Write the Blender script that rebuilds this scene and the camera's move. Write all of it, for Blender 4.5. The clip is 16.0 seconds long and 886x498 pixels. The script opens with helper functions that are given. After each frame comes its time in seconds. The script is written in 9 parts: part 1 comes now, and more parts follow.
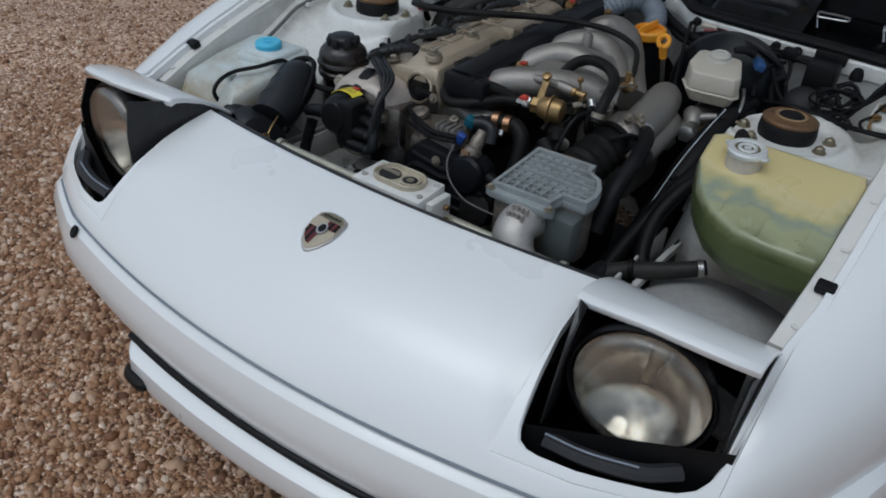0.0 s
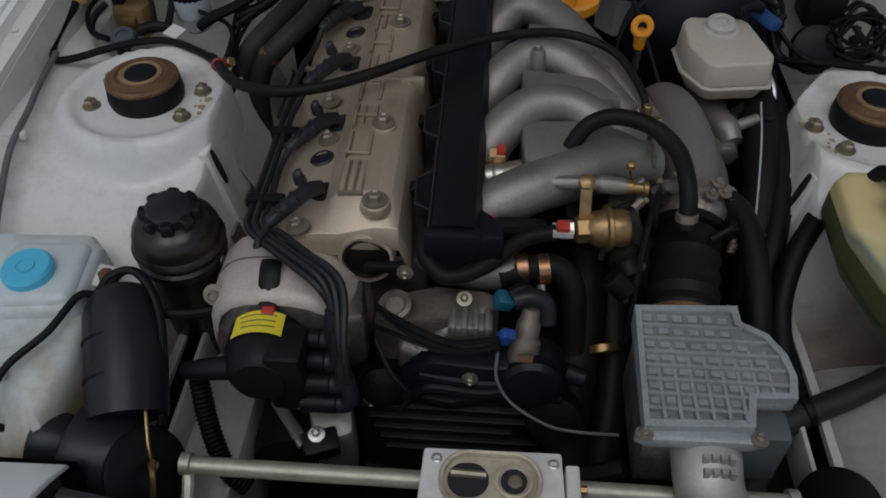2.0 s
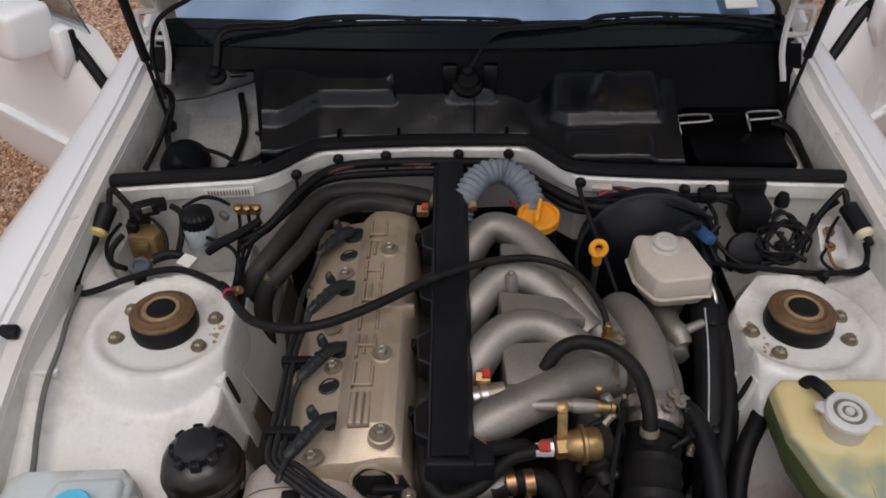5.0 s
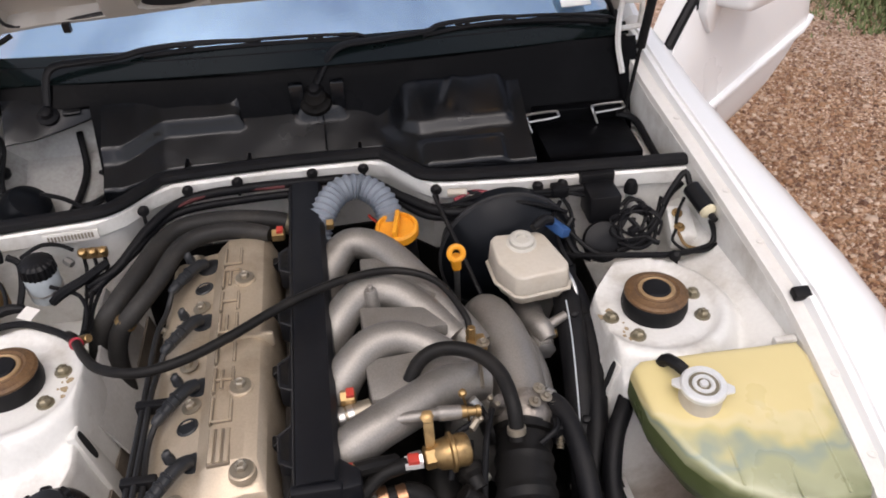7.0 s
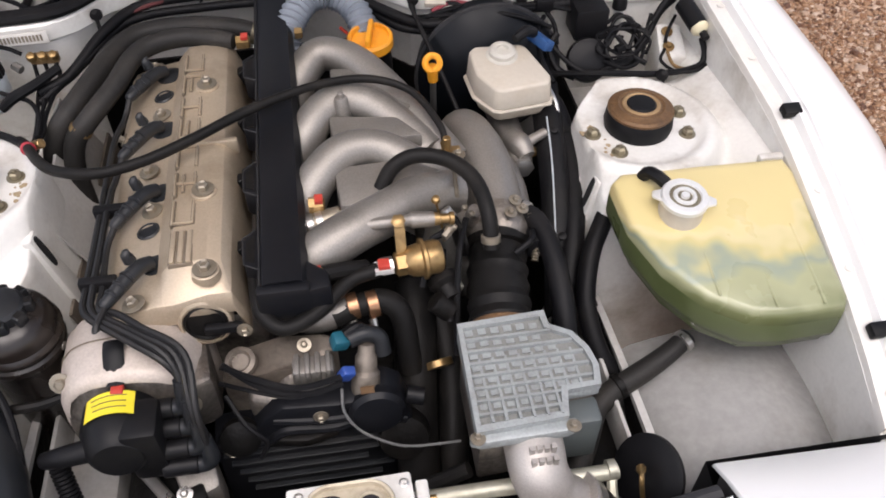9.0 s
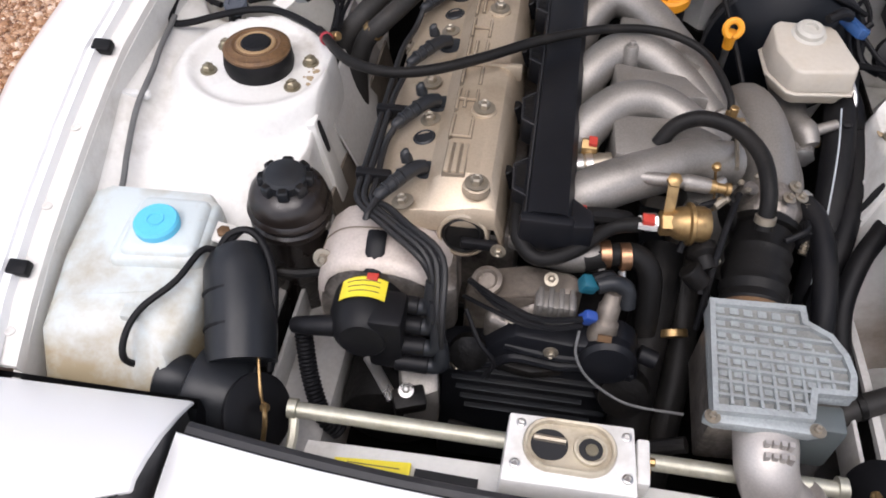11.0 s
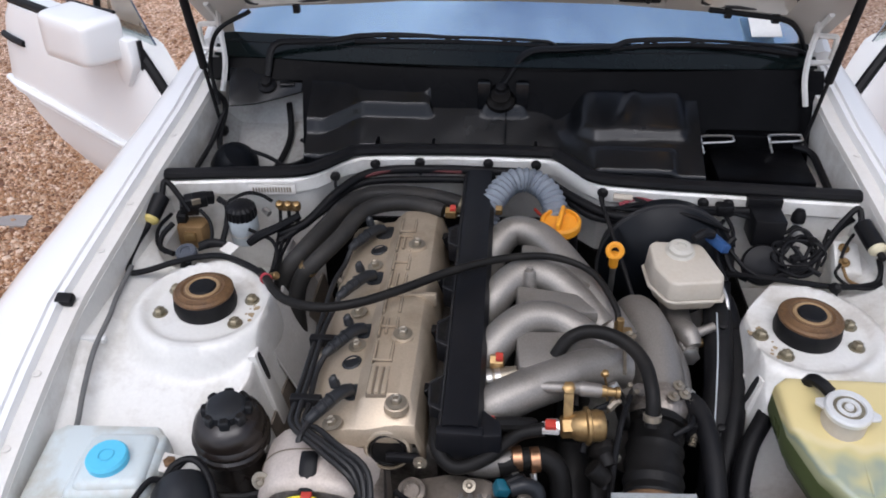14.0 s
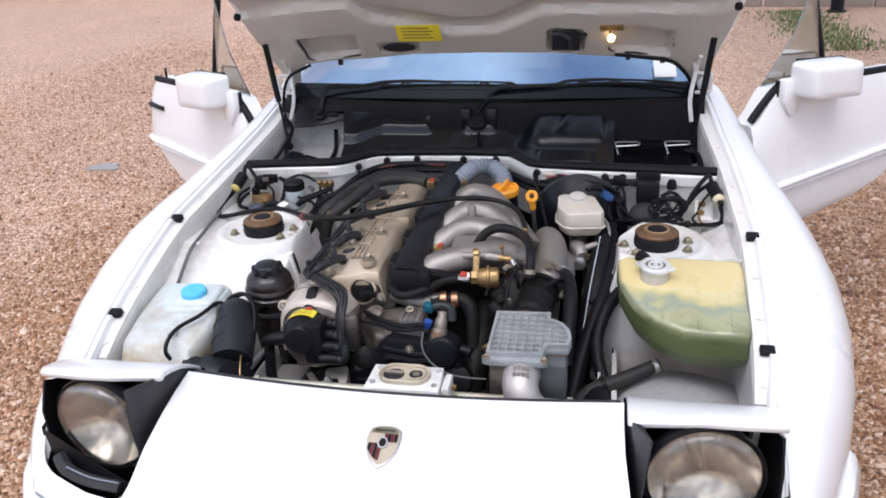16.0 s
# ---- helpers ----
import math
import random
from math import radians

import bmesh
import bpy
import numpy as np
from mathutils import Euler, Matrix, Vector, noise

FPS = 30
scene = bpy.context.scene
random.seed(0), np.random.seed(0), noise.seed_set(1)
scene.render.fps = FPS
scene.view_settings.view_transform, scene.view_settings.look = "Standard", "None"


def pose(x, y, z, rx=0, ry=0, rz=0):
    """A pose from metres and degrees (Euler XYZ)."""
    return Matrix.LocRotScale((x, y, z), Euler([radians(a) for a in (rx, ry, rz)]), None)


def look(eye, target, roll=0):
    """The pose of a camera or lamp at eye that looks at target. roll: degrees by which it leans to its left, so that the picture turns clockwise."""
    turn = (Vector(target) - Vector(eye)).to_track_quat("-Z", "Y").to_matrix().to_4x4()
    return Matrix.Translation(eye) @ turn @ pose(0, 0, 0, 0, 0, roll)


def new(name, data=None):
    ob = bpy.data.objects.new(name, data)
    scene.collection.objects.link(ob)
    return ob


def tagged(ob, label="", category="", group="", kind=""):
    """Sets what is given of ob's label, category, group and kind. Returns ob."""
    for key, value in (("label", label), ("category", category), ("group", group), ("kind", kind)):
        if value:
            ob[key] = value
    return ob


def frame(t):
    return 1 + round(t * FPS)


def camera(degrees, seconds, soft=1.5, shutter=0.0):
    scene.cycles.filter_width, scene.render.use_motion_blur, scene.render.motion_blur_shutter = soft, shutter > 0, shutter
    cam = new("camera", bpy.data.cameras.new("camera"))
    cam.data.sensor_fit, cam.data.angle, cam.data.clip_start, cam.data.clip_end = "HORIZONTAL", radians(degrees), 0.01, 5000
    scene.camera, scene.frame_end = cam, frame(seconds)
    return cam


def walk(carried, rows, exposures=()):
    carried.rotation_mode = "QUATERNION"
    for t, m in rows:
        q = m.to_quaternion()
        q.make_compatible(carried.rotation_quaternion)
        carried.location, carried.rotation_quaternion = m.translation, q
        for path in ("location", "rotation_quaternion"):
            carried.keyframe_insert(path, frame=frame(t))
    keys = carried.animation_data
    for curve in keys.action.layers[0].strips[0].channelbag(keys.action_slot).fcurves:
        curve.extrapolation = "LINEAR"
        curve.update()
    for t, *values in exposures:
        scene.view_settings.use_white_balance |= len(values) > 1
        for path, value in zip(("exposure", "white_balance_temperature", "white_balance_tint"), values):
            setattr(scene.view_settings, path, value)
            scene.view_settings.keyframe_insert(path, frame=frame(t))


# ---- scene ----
cam = camera(58.0, 16.0, soft=1.8)
PATH = [
    (0, (0.72, -1.411, 1.289), (-0.217, -0.026, 0.191), 4.6),
    (0.5, (0.453, -1.207, 1.267), (-0.318, 0.154, 0.021), 0.1),
    (1, (0.282, -0.98, 1.259), (-0.322, 0.357, -0.1), -4.4),
    (1.5, (0.124, -0.874, 1.269), (-0.199, 0.53, -0.118), -6.3),
    (2, (-0.009, -0.865, 1.343), (-0.117, 0.534, -0.083), -0.5),
    (2.5, (-0.042, -0.859, 1.429), (-0.08, 0.497, -0.04), 1.4),
    (3, (-0.031, -0.862, 1.493), (-0.079, 0.534, 0.061), -0.5),
    (3.5, (-0.043, -0.869, 1.543), (-0.074, 0.586, 0.172), -0.6),
    (3.7, (-0.044, -0.873, 1.556), (-0.084, 0.608, 0.212), -0.8),
    (5.8, (-0.033, -0.855, 1.542), (-0.002, 0.733, 0.327), -0.6),
    (6, (-0.024, -0.852, 1.537), (0.044, 0.736, 0.323), -0.8),
    (6.5, (0.01, -0.857, 1.543), (0.16, 0.727, 0.331), -1.4),
    (7, (0.033, -0.863, 1.539), (0.246, 0.719, 0.334), -1.8),
    (7.5, (0.038, -0.864, 1.521), (0.287, 0.688, 0.283), -1.2),
    (8, (0.046, -0.873, 1.49), (0.321, 0.612, 0.178), -0.6),
    (10.3, (-0.011, -0.889, 1.413), (-0.027, 0.407, -0.11), 0.6),
    (10.5, (-0.023, -0.895, 1.41), (-0.106, 0.405, -0.108), 0.2),
    (11, (-0.076, -0.902, 1.419), (-0.255, 0.4, -0.088), 1.2),
    (11.5, (-0.104, -0.905, 1.445), (-0.324, 0.416, -0.041), 2.1),
    (12, (-0.128, -0.909, 1.45), (-0.339, 0.468, 0.015), 2.9),
    (12.5, (-0.122, -0.905, 1.481), (-0.323, 0.582, 0.159), 2.3),
    (13, (-0.106, -0.905, 1.505), (-0.27, 0.664, 0.276), 2.0),
    (13.5, (-0.069, -0.916, 1.528), (-0.199, 0.705, 0.364), 0.7),
    (14, (-0.004, -0.975, 1.531), (-0.143, 0.664, 0.394), -0.5),
    (14.5, (0.105, -1.149, 1.513), (-0.146, 0.494, 0.401), -1.8),
    (15, (0.077, -1.361, 1.51), (-0.131, 0.351, 0.497), -1.8),
    (15.5, (0.103, -1.524, 1.535), (-0.09, 0.244, 0.621), -1.7),
    (16, (0.354, -1.703, 1.459), (-0.039, 0.086, 0.656), -2.9),
]
EXPOSURE = [(0, -1.33, 5750, 4), (1, -1.46, 5850, 5), (1.5, -1.66, 5950, 7), (2.5, -1.78, 6150, 10), (3.7, -1.80, 6450, 13), (5.8, -0.44, 6620, 15), (8.2, -0.17, 6680, 16), (10.3, 0.08, 6400, 16), (12, -0.32, 6350, 16), (14, -0.40, 6050, 14), (16, -0.12, 6050, 15)]
walk(cam, [(t, look(eye, target, roll)) for t, eye, target, roll in PATH], EXPOSURE)

# ---- world and light ----
world = bpy.data.worlds.new("sky")
scene.world = world
world.use_nodes = True
wn = world.node_tree.nodes
sky = wn.new("ShaderNodeTexSky")
sky.sky_type, sky.sun_disc = "NISHITA", False
SUN_EL, SUN_AZ = 62.0, 205.0
sky.sun_elevation, sky.sun_rotation = radians(SUN_EL), radians(SUN_AZ)
sky.dust_density = 3.0
wn["Background"].inputs["Strength"].default_value = 0.16
# broken cloud over the blue
wl = world.node_tree.links
wco, wno, wmr, whs, wmx = (wn.new("ShaderNode" + k) for k in ("TexCoord", "TexNoise", "MapRange", "HueSaturation", "Mix"))
wno.inputs["Scale"].default_value, wno.inputs["Detail"].default_value = 2.2, 6.0
wmr.inputs["From Min"].default_value, wmr.inputs["From Max"].default_value = 0.38, 0.62
whs.inputs["Saturation"].default_value, whs.inputs["Value"].default_value = 0.25, 2.2
wmx.data_type = "RGBA"
wl.new(wco.outputs["Generated"], wno.inputs["Vector"])
wl.new(wno.outputs["Fac"], wmr.inputs["Value"])
wl.new(wmr.outputs["Result"], wmx.inputs[0])
wl.new(sky.outputs[0], whs.inputs["Color"])
wl.new(sky.outputs[0], wmx.inputs[6])
wl.new(whs.outputs["Color"], wmx.inputs[7])
wl.new(wmx.outputs[2], wn["Background"].inputs[0])
sun = new("sun", bpy.data.lights.new("sun", "SUN"))
sun.data.energy, sun.data.angle, sun.data.color = 1.15, radians(25), (1.0, 0.95, 0.88)
sun.matrix_world = look((1.6, -2.2, 6), (0, 0, 0.6))


# ---- materials ----
def mat(name, col, rough=0.5, metal=0.0, var=0.1, scale=14.0, bump=0.05, bscale=160.0, coat=0.0, dirt=None, amount=0.4, dscale=5.0,
        piece=0.0, spec=0.5, glow=0.0, speck=0.03):
    m = bpy.data.materials.new(name)
    m.use_nodes = True
    n, lk = m.node_tree.nodes, m.node_tree.links
    b = n["Principled BSDF"]
    co = n.new("ShaderNodeTexCoord")
    big = n.new("ShaderNodeTexNoise")
    big.inputs["Scale"].default_value, big.inputs["Detail"].default_value = scale, 5.0
    lk.new(co.outputs["Object"], big.inputs["Vector"])
    mix = n.new("ShaderNodeMix")
    mix.data_type = "RGBA"
    lo, hi = [max(c * (1 - var), 0) for c in col], [min(c * (1 + var), 1) for c in col]
    mix.inputs[6].default_value, mix.inputs[7].default_value = (*lo, 1), (*hi, 1)
    lk.new(big.outputs["Fac"], mix.inputs[0])
    out = mix.outputs[2]
    if dirt:
        dn = n.new("ShaderNodeTexNoise")
        dn.inputs["Scale"].default_value, dn.inputs["Detail"].default_value, dn.inputs["Roughness"].default_value = dscale, 8.0, 0.65
        lk.new(co.outputs["Object"], dn.inputs["Vector"])
        rp = n.new("ShaderNodeMapRange")
        rp.inputs["From Min"].default_value, rp.inputs["From Max"].default_value, rp.inputs["To Max"].default_value = 0.48, 0.75, amount
        lk.new(dn.outputs["Fac"], rp.inputs["Value"])
        dm = n.new("ShaderNodeMix")
        dm.data_type = "RGBA"
        dm.inputs[7].default_value = (*dirt, 1)
        lk.new(rp.outputs["Result"], dm.inputs[0])
        lk.new(out, dm.inputs[6])
        out = dm.outputs[2]
    if piece:
        info, hue = n.new("ShaderNodeObjectInfo"), n.new("ShaderNodeHueSaturation")
        vr = n.new("ShaderNodeMapRange")
        vr.inputs["To Min"].default_value, vr.inputs["To Max"].default_value = 1 - piece, 1 + piece
        lk.new(info.outputs["Random"], vr.inputs["Value"])
        lk.new(vr.outputs["Result"], hue.inputs["Value"])
        lk.new(out, hue.inputs["Color"])
        out = hue.outputs["Color"]
    fine = n.new("ShaderNodeTexNoise")
    fine.inputs["Scale"].default_value, fine.inputs["Detail"].default_value = bscale, 3.0
    lk.new(co.outputs["Object"], fine.inputs["Vector"])
    if speck:
        sv, sh = n.new("ShaderNodeMapRange"), n.new("ShaderNodeHueSaturation")
        sv.inputs["From Min"].default_value, sv.inputs["From Max"].default_value = 0.3, 0.7
        sv.inputs["To Min"].default_value, sv.inputs["To Max"].default_value = 1 - speck, 1 + speck
        lk.new(fine.outputs["Fac"], sv.inputs["Value"])
        lk.new(sv.outputs["Result"], sh.inputs["Value"])
        lk.new(out, sh.inputs["Color"])
        out = sh.outputs["Color"]
    lk.new(out, b.inputs["Base Color"])
    if bump:
        bp = n.new("ShaderNodeBump")
        bp.inputs["Strength"].default_value, bp.inputs["Distance"].default_value = bump, 0.004
        lk.new(fine.outputs["Fac"], bp.inputs["Height"])
        lk.new(bp.outputs["Normal"], b.inputs["Normal"])
    rr = n.new("ShaderNodeMapRange")
    rr.inputs["To Min"].default_value, rr.inputs["To Max"].default_value = max(rough - 0.1, 0.02), min(rough + 0.1, 1)
    lk.new(big.outputs["Fac"], rr.inputs["Value"])
    lk.new(rr.outputs["Result"], b.inputs["Roughness"])
    b.inputs["Metallic"].default_value = metal
    b.inputs["Coat Weight"].default_value = coat
    b.inputs["Coat Roughness"].default_value = 0.06
    b.inputs["Specular IOR Level"].default_value = spec
    if glow:
        b.inputs["Emission Color"].default_value = (*col, 1)
        b.inputs["Emission Strength"].default_value = glow
    return m


WHITE = mat("white_car_paint", (0.80, 0.80, 0.79), 0.3, var=0.015, scale=3, bump=0.0, coat=0.6, speck=0.0)
BAYWHITE = mat("bay_white_paint", (0.70, 0.69, 0.655), 0.32, var=0.07, scale=6, bump=0.04, coat=0.35, dirt=(0.30, 0.255, 0.195), amount=0.85, dscale=7, speck=0.03)
GUTTER = mat("gutter_cream_paint", (0.68, 0.66, 0.62), 0.42, var=0.04, dirt=(0.50, 0.45, 0.38), amount=0.3, dscale=16, speck=0.02)
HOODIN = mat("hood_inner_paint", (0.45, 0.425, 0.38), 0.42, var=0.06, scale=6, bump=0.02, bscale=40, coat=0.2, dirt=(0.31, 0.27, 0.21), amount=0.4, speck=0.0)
GREYWHITE = mat("dusty_grey_paint", (0.50, 0.49, 0.47), 0.5, var=0.1, scale=8, dirt=(0.28, 0.23, 0.18), amount=0.6, dscale=7, speck=0.06)
# The scuttle corner's shade is part of this grey; the dirt is separate.
WELLGREY = mat("well_shade_grey", (0.36, 0.355, 0.335), 0.5, var=0.15, scale=9, bump=0.05, dirt=(0.12, 0.10, 0.08), amount=0.85, dscale=11, speck=0.08)
BLACK = mat("black_plastic", (0.007, 0.007, 0.008), 0.42, var=0.3, bump=0.06, dirt=(0.018, 0.017, 0.016), amount=0.5, dscale=8, spec=0.18)
TRAY = mat("black_tray_plastic", (0.0025, 0.0025, 0.003), 0.30, var=0.3, scale=5, bump=0.2, bscale=40, dirt=(0.008, 0.008, 0.009), amount=0.7, dscale=6, spec=0.06)
RUBBER = mat("black_rubber", (0.006, 0.006, 0.007), 0.5, var=0.3, bump=0.1, dirt=(0.020, 0.018, 0.016), amount=0.45, dscale=14, spec=0.16)
HOSE = mat("hose_rubber", (0.010, 0.0095, 0.0092), 0.46, var=0.25, bump=0.12, bscale=350, dirt=(0.030, 0.026, 0.022), amount=0.5, dscale=14, spec=0.13, speck=0.12)
HEATER = mat("dusty_heater_hose", (0.022, 0.021, 0.020), 0.5, var=0.25, bump=0.12, bscale=350, dirt=(0.060, 0.053, 0.046), amount=0.6, dscale=12, spec=0.2, speck=0.12)
GREASE = mat("oily_black_metal", (0.005, 0.0047, 0.0045), 0.5, var=0.4, scale=30, bump=0.3, bscale=120, dirt=(0.022, 0.018, 0.015), amount=0.6, dscale=20, spec=0.18, speck=0.15)
DARKCAST = mat("dirty_cast_metal", (0.25, 0.222, 0.195), 0.40, metal=0.75, var=0.4, scale=30, bump=0.35, dirt=(0.022, 0.018, 0.015), amount=0.92, dscale=24, spec=0.35, speck=0.15)
CAST = mat("cast_aluminium", (0.285, 0.266, 0.243), 0.50, metal=0.70, var=0.16, scale=16, bump=0.12, bscale=420, dirt=(0.105, 0.09, 0.074), amount=0.55, dscale=9, speck=0.10)
CHAMP = mat("champagne_metal_paint", (0.50, 0.415, 0.31), 0.43, metal=0.60, var=0.08, scale=8, bump=0.1, bscale=380, dirt=(0.23, 0.165, 0.10), amount=0.6, dscale=10, speck=0.06)
PALECAST = mat("pale_cast_cover", (0.50, 0.44, 0.39), 0.50, metal=0.35, var=0.07, bump=0.10, bscale=300, dirt=(0.24, 0.19, 0.14), amount=0.5, dscale=16, speck=0.08)
AIRGREY = mat("grey_cast_box", (0.34, 0.365, 0.365), 0.45, metal=0.35, var=0.12, bump=0.2, bscale=300, dirt=(0.16, 0.155, 0.14), amount=0.55, dscale=26, speck=0.10)
ELBOW = mat("pale_cast_elbow", (0.45, 0.42, 0.39), 0.45, metal=0.55, var=0.12, scale=16, bump=0.10, bscale=420, dirt=(0.22, 0.19, 0.165), amount=0.45, dscale=12, speck=0.08)
ZINC = mat("zinc_plated_steel", (0.46, 0.45, 0.37), 0.48, metal=0.65, var=0.14, bump=0.08, dirt=(0.28, 0.23, 0.14), amount=0.5, dscale=24, speck=0.08)
BRASS = mat("yellow_passivated_steel", (0.34, 0.225, 0.10), 0.36, metal=0.8, var=0.25, scale=60, dirt=(0.12, 0.07, 0.035), amount=0.8, dscale=50, speck=0.12)
STEEL = mat("bright_steel", (0.55, 0.54, 0.52), 0.3, metal=0.9, var=0.1, dirt=(0.25, 0.21, 0.16), amount=0.5, dscale=40)
COPPER = mat("coppery_clamp", (0.42, 0.23, 0.13), 0.33, metal=0.9, var=0.25, scale=60, dirt=(0.14, 0.08, 0.045), amount=0.6, dscale=50, speck=0.1)
RUST = mat("rusty_steel", (0.150, 0.082, 0.036), 0.52, metal=0.35, var=0.4, scale=60, bump=0.3, bscale=260, dirt=(0.050, 0.030, 0.022), amount=0.85, dscale=30, speck=0.15)
RUSTSTAIN = mat("rust_stain", (0.33, 0.25, 0.15), 0.7, var=0.35, scale=90, bump=0.05)
TAN = mat("tan_surface_rust", (0.34, 0.225, 0.115), 0.5, metal=0.3, var=0.3, scale=50, dirt=(0.14, 0.075, 0.035), amount=0.7, dscale=40, speck=0.1)
CREAM = mat("cream_reservoir_plastic", (0.49, 0.445, 0.375), 0.4, var=0.05, bump=0.05, dirt=(0.36, 0.28, 0.18), amount=0.45, dscale=14)
MILKY = mat("milky_tank_plastic", (0.56, 0.62, 0.625), 0.34, var=0.06, scale=5, bump=0.04, bscale=60, dirt=(0.42, 0.40, 0.31), amount=0.8, dscale=5.5, speck=0.0)
ORANGE = mat("orange_plastic", (0.80, 0.33, 0.02), 0.38, var=0.1, dirt=(0.4, 0.17, 0.03), amount=0.3, dscale=30)
BLUECAP = mat("blue_cap_plastic", (0.10, 0.50, 0.72), 0.42, var=0.06, bump=0.08)
BLUE = mat("blue_plug_plastic", (0.02, 0.06, 0.26), 0.4)
TEAL = mat("teal_plug_plastic", (0.008, 0.09, 0.13), 0.4)
YELLOW = mat("yellow_label", (0.80, 0.66, 0.04), 0.45, var=0.05, dirt=(0.55, 0.42, 0.05), amount=0.2)
PRINT = mat("dark_print", (0.16, 0.13, 0.06), 0.6)
RED = mat("red_paint_mark", (0.46, 0.045, 0.03), 0.45, var=0.2, scale=60)
PALE = mat("pale_cover_plastic", (0.66, 0.66, 0.64), 0.4)
GREYDUCT = mat("grey_corrugated_duct", (0.20, 0.225, 0.26), 0.5, var=0.12)
BROWN = mat("brown_valve_body", (0.23, 0.14, 0.06), 0.5, metal=0.3, var=0.3, scale=30)
COVER = mat("worn_black_cover", (0.0042, 0.0048, 0.006), 0.24, var=0.4, scale=7, bump=0.2, bscale=26, dirt=(0.016, 0.017, 0.020), amount=0.8, dscale=9, spec=0.4)
DULLZINC = mat("dull_zinc_fixing", (0.27, 0.24, 0.17), 0.42, metal=0.7, var=0.2, scale=50, dirt=(0.14, 0.10, 0.06), amount=0.6, dscale=40)
BRAID = mat("grey_braid", (0.12, 0.12, 0.118), 0.7, var=0.3, scale=60, bump=0.4, bscale=500)
BOLT = mat("dull_bolt_steel", (0.30, 0.265, 0.21), 0.42, metal=0.7, var=0.15, dirt=(0.17, 0.13, 0.09), amount=0.6, dscale=40)
LEAD = mat("ignition_lead_rubber", (0.014, 0.014, 0.0148), 0.42, var=0.2, bump=0.05, dirt=(0.03, 0.026, 0.023), amount=0.4, dscale=20, spec=0.28)
BLUISH = mat("cloudy_reservoir_plastic", (0.40, 0.44, 0.46), 0.4, var=0.2, scale=20)
# Dark tone for edge shade round raised bars, also for a joint line.
DARKLINE = mat("dark_line_metal", (0.19, 0.155, 0.115), 0.6, metal=0.3, var=0.2)
BEZELGREY = mat("worn_grey_bezel", (0.026, 0.026, 0.028), 0.45, var=0.3, scale=20, dirt=(0.06, 0.057, 0.055), amount=0.5, dscale=14, spec=0.3)
MOTOR = mat("satin_black_motor", (0.014, 0.0155, 0.018), 0.36, var=0.2, bump=0.05, dirt=(0.042, 0.038, 0.034), amount=0.4, dscale=10, spec=0.32)
FOOTREFLECTION = mat("dark_foot_reflection", (0.006, 0.010, 0.010), 0.12, var=0.2, bump=0.0, spec=0.25)
DIRTYCAST = mat("grimy_pale_cast", (0.20, 0.17, 0.14), 0.46, metal=0.6, var=0.3, scale=30, bump=0.2, dirt=(0.05, 0.04, 0.03), amount=0.9, dscale=22, speck=0.1)
RAILBLACK = mat("smooth_black_cover", (0.007, 0.0075, 0.0095), 0.36, var=0.2, bump=0.03, dirt=(0.018, 0.0175, 0.018), amount=0.4, dscale=9, spec=0.2)
DRUM = mat("glossy_black_drum", (0.005, 0.006, 0.008), 0.32, var=0.2, bump=0.02, spec=0.16)
CRIMSON = mat("crimson_clip", (0.34, 0.015, 0.03), 0.45)
DIRTWALL = mat("dirty_lower_wall", (0.15, 0.125, 0.10), 0.6, var=0.3, scale=14, bump=0.2, bscale=90, dirt=(0.03, 0.025, 0.02), amount=0.8, dscale=10, speck=0.1)
ARCHGREY = mat("dusty_underseal", (0.30, 0.295, 0.285), 0.6, var=0.15, scale=9, bump=0.15, bscale=90, dirt=(0.15, 0.125, 0.10), amount=0.6, dscale=7, speck=0.08)
GRASS = mat("short_grass", (0.10, 0.125, 0.04), 0.7, var=0.4, scale=30, bump=0.2)
WALLGREY = mat("weathered_kerb", (0.22, 0.18, 0.15), 0.8, var=0.25, scale=6, bump=0.3, bscale=60)
WATER = mat("puddle_water", (0.28, 0.25, 0.23), 0.22, var=0.1, bump=0.0)
MIRROR = mat("lamp_reflector", (0.99, 0.94, 0.88), 0.11, metal=0.95, var=0.02, bump=0.03, bscale=24, speck=0.0)
SILVERCAP = mat("pressed_steel_cap", (0.74, 0.74, 0.72), 0.32, metal=0.4, var=0.05)
TYRE = mat("tyre_rubber", (0.02, 0.02, 0.02), 0.7, bump=0.3)
DARK = mat("dark_interior", (0.012, 0.012, 0.013), 0.8)
BADGEGOLD = mat("badge_gold", (0.50, 0.43, 0.32), 0.35, metal=0.3)
BADGERED = mat("badge_red_enamel", (0.11, 0.012, 0.014), 0.3)
BADGEBLACK = mat("badge_black_enamel", (0.014, 0.013, 0.012), 0.4, spec=0.12)
BULB = mat("lit_bulb", (1.0, 0.62, 0.25), 0.4, glow=9.0)


def glass(name, col, rough=0.02, ior=1.5):
    m = bpy.data.materials.new(name)
    m.use_nodes = True
    b = m.node_tree.nodes["Principled BSDF"]
    b.inputs["Base Color"].default_value = (*col, 1)
    b.inputs["Roughness"].default_value, b.inputs["IOR"].default_value = rough, ior
    b.inputs["Transmission Weight"].default_value = 1.0
    return m


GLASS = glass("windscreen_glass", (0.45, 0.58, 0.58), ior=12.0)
# Sky blue is put into the reflection tint; the high IOR brightens it.
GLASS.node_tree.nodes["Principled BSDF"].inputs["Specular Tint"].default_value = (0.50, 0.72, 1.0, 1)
SIDEGLASS = glass("door_window_glass", (0.70, 0.80, 0.78), ior=4.0)


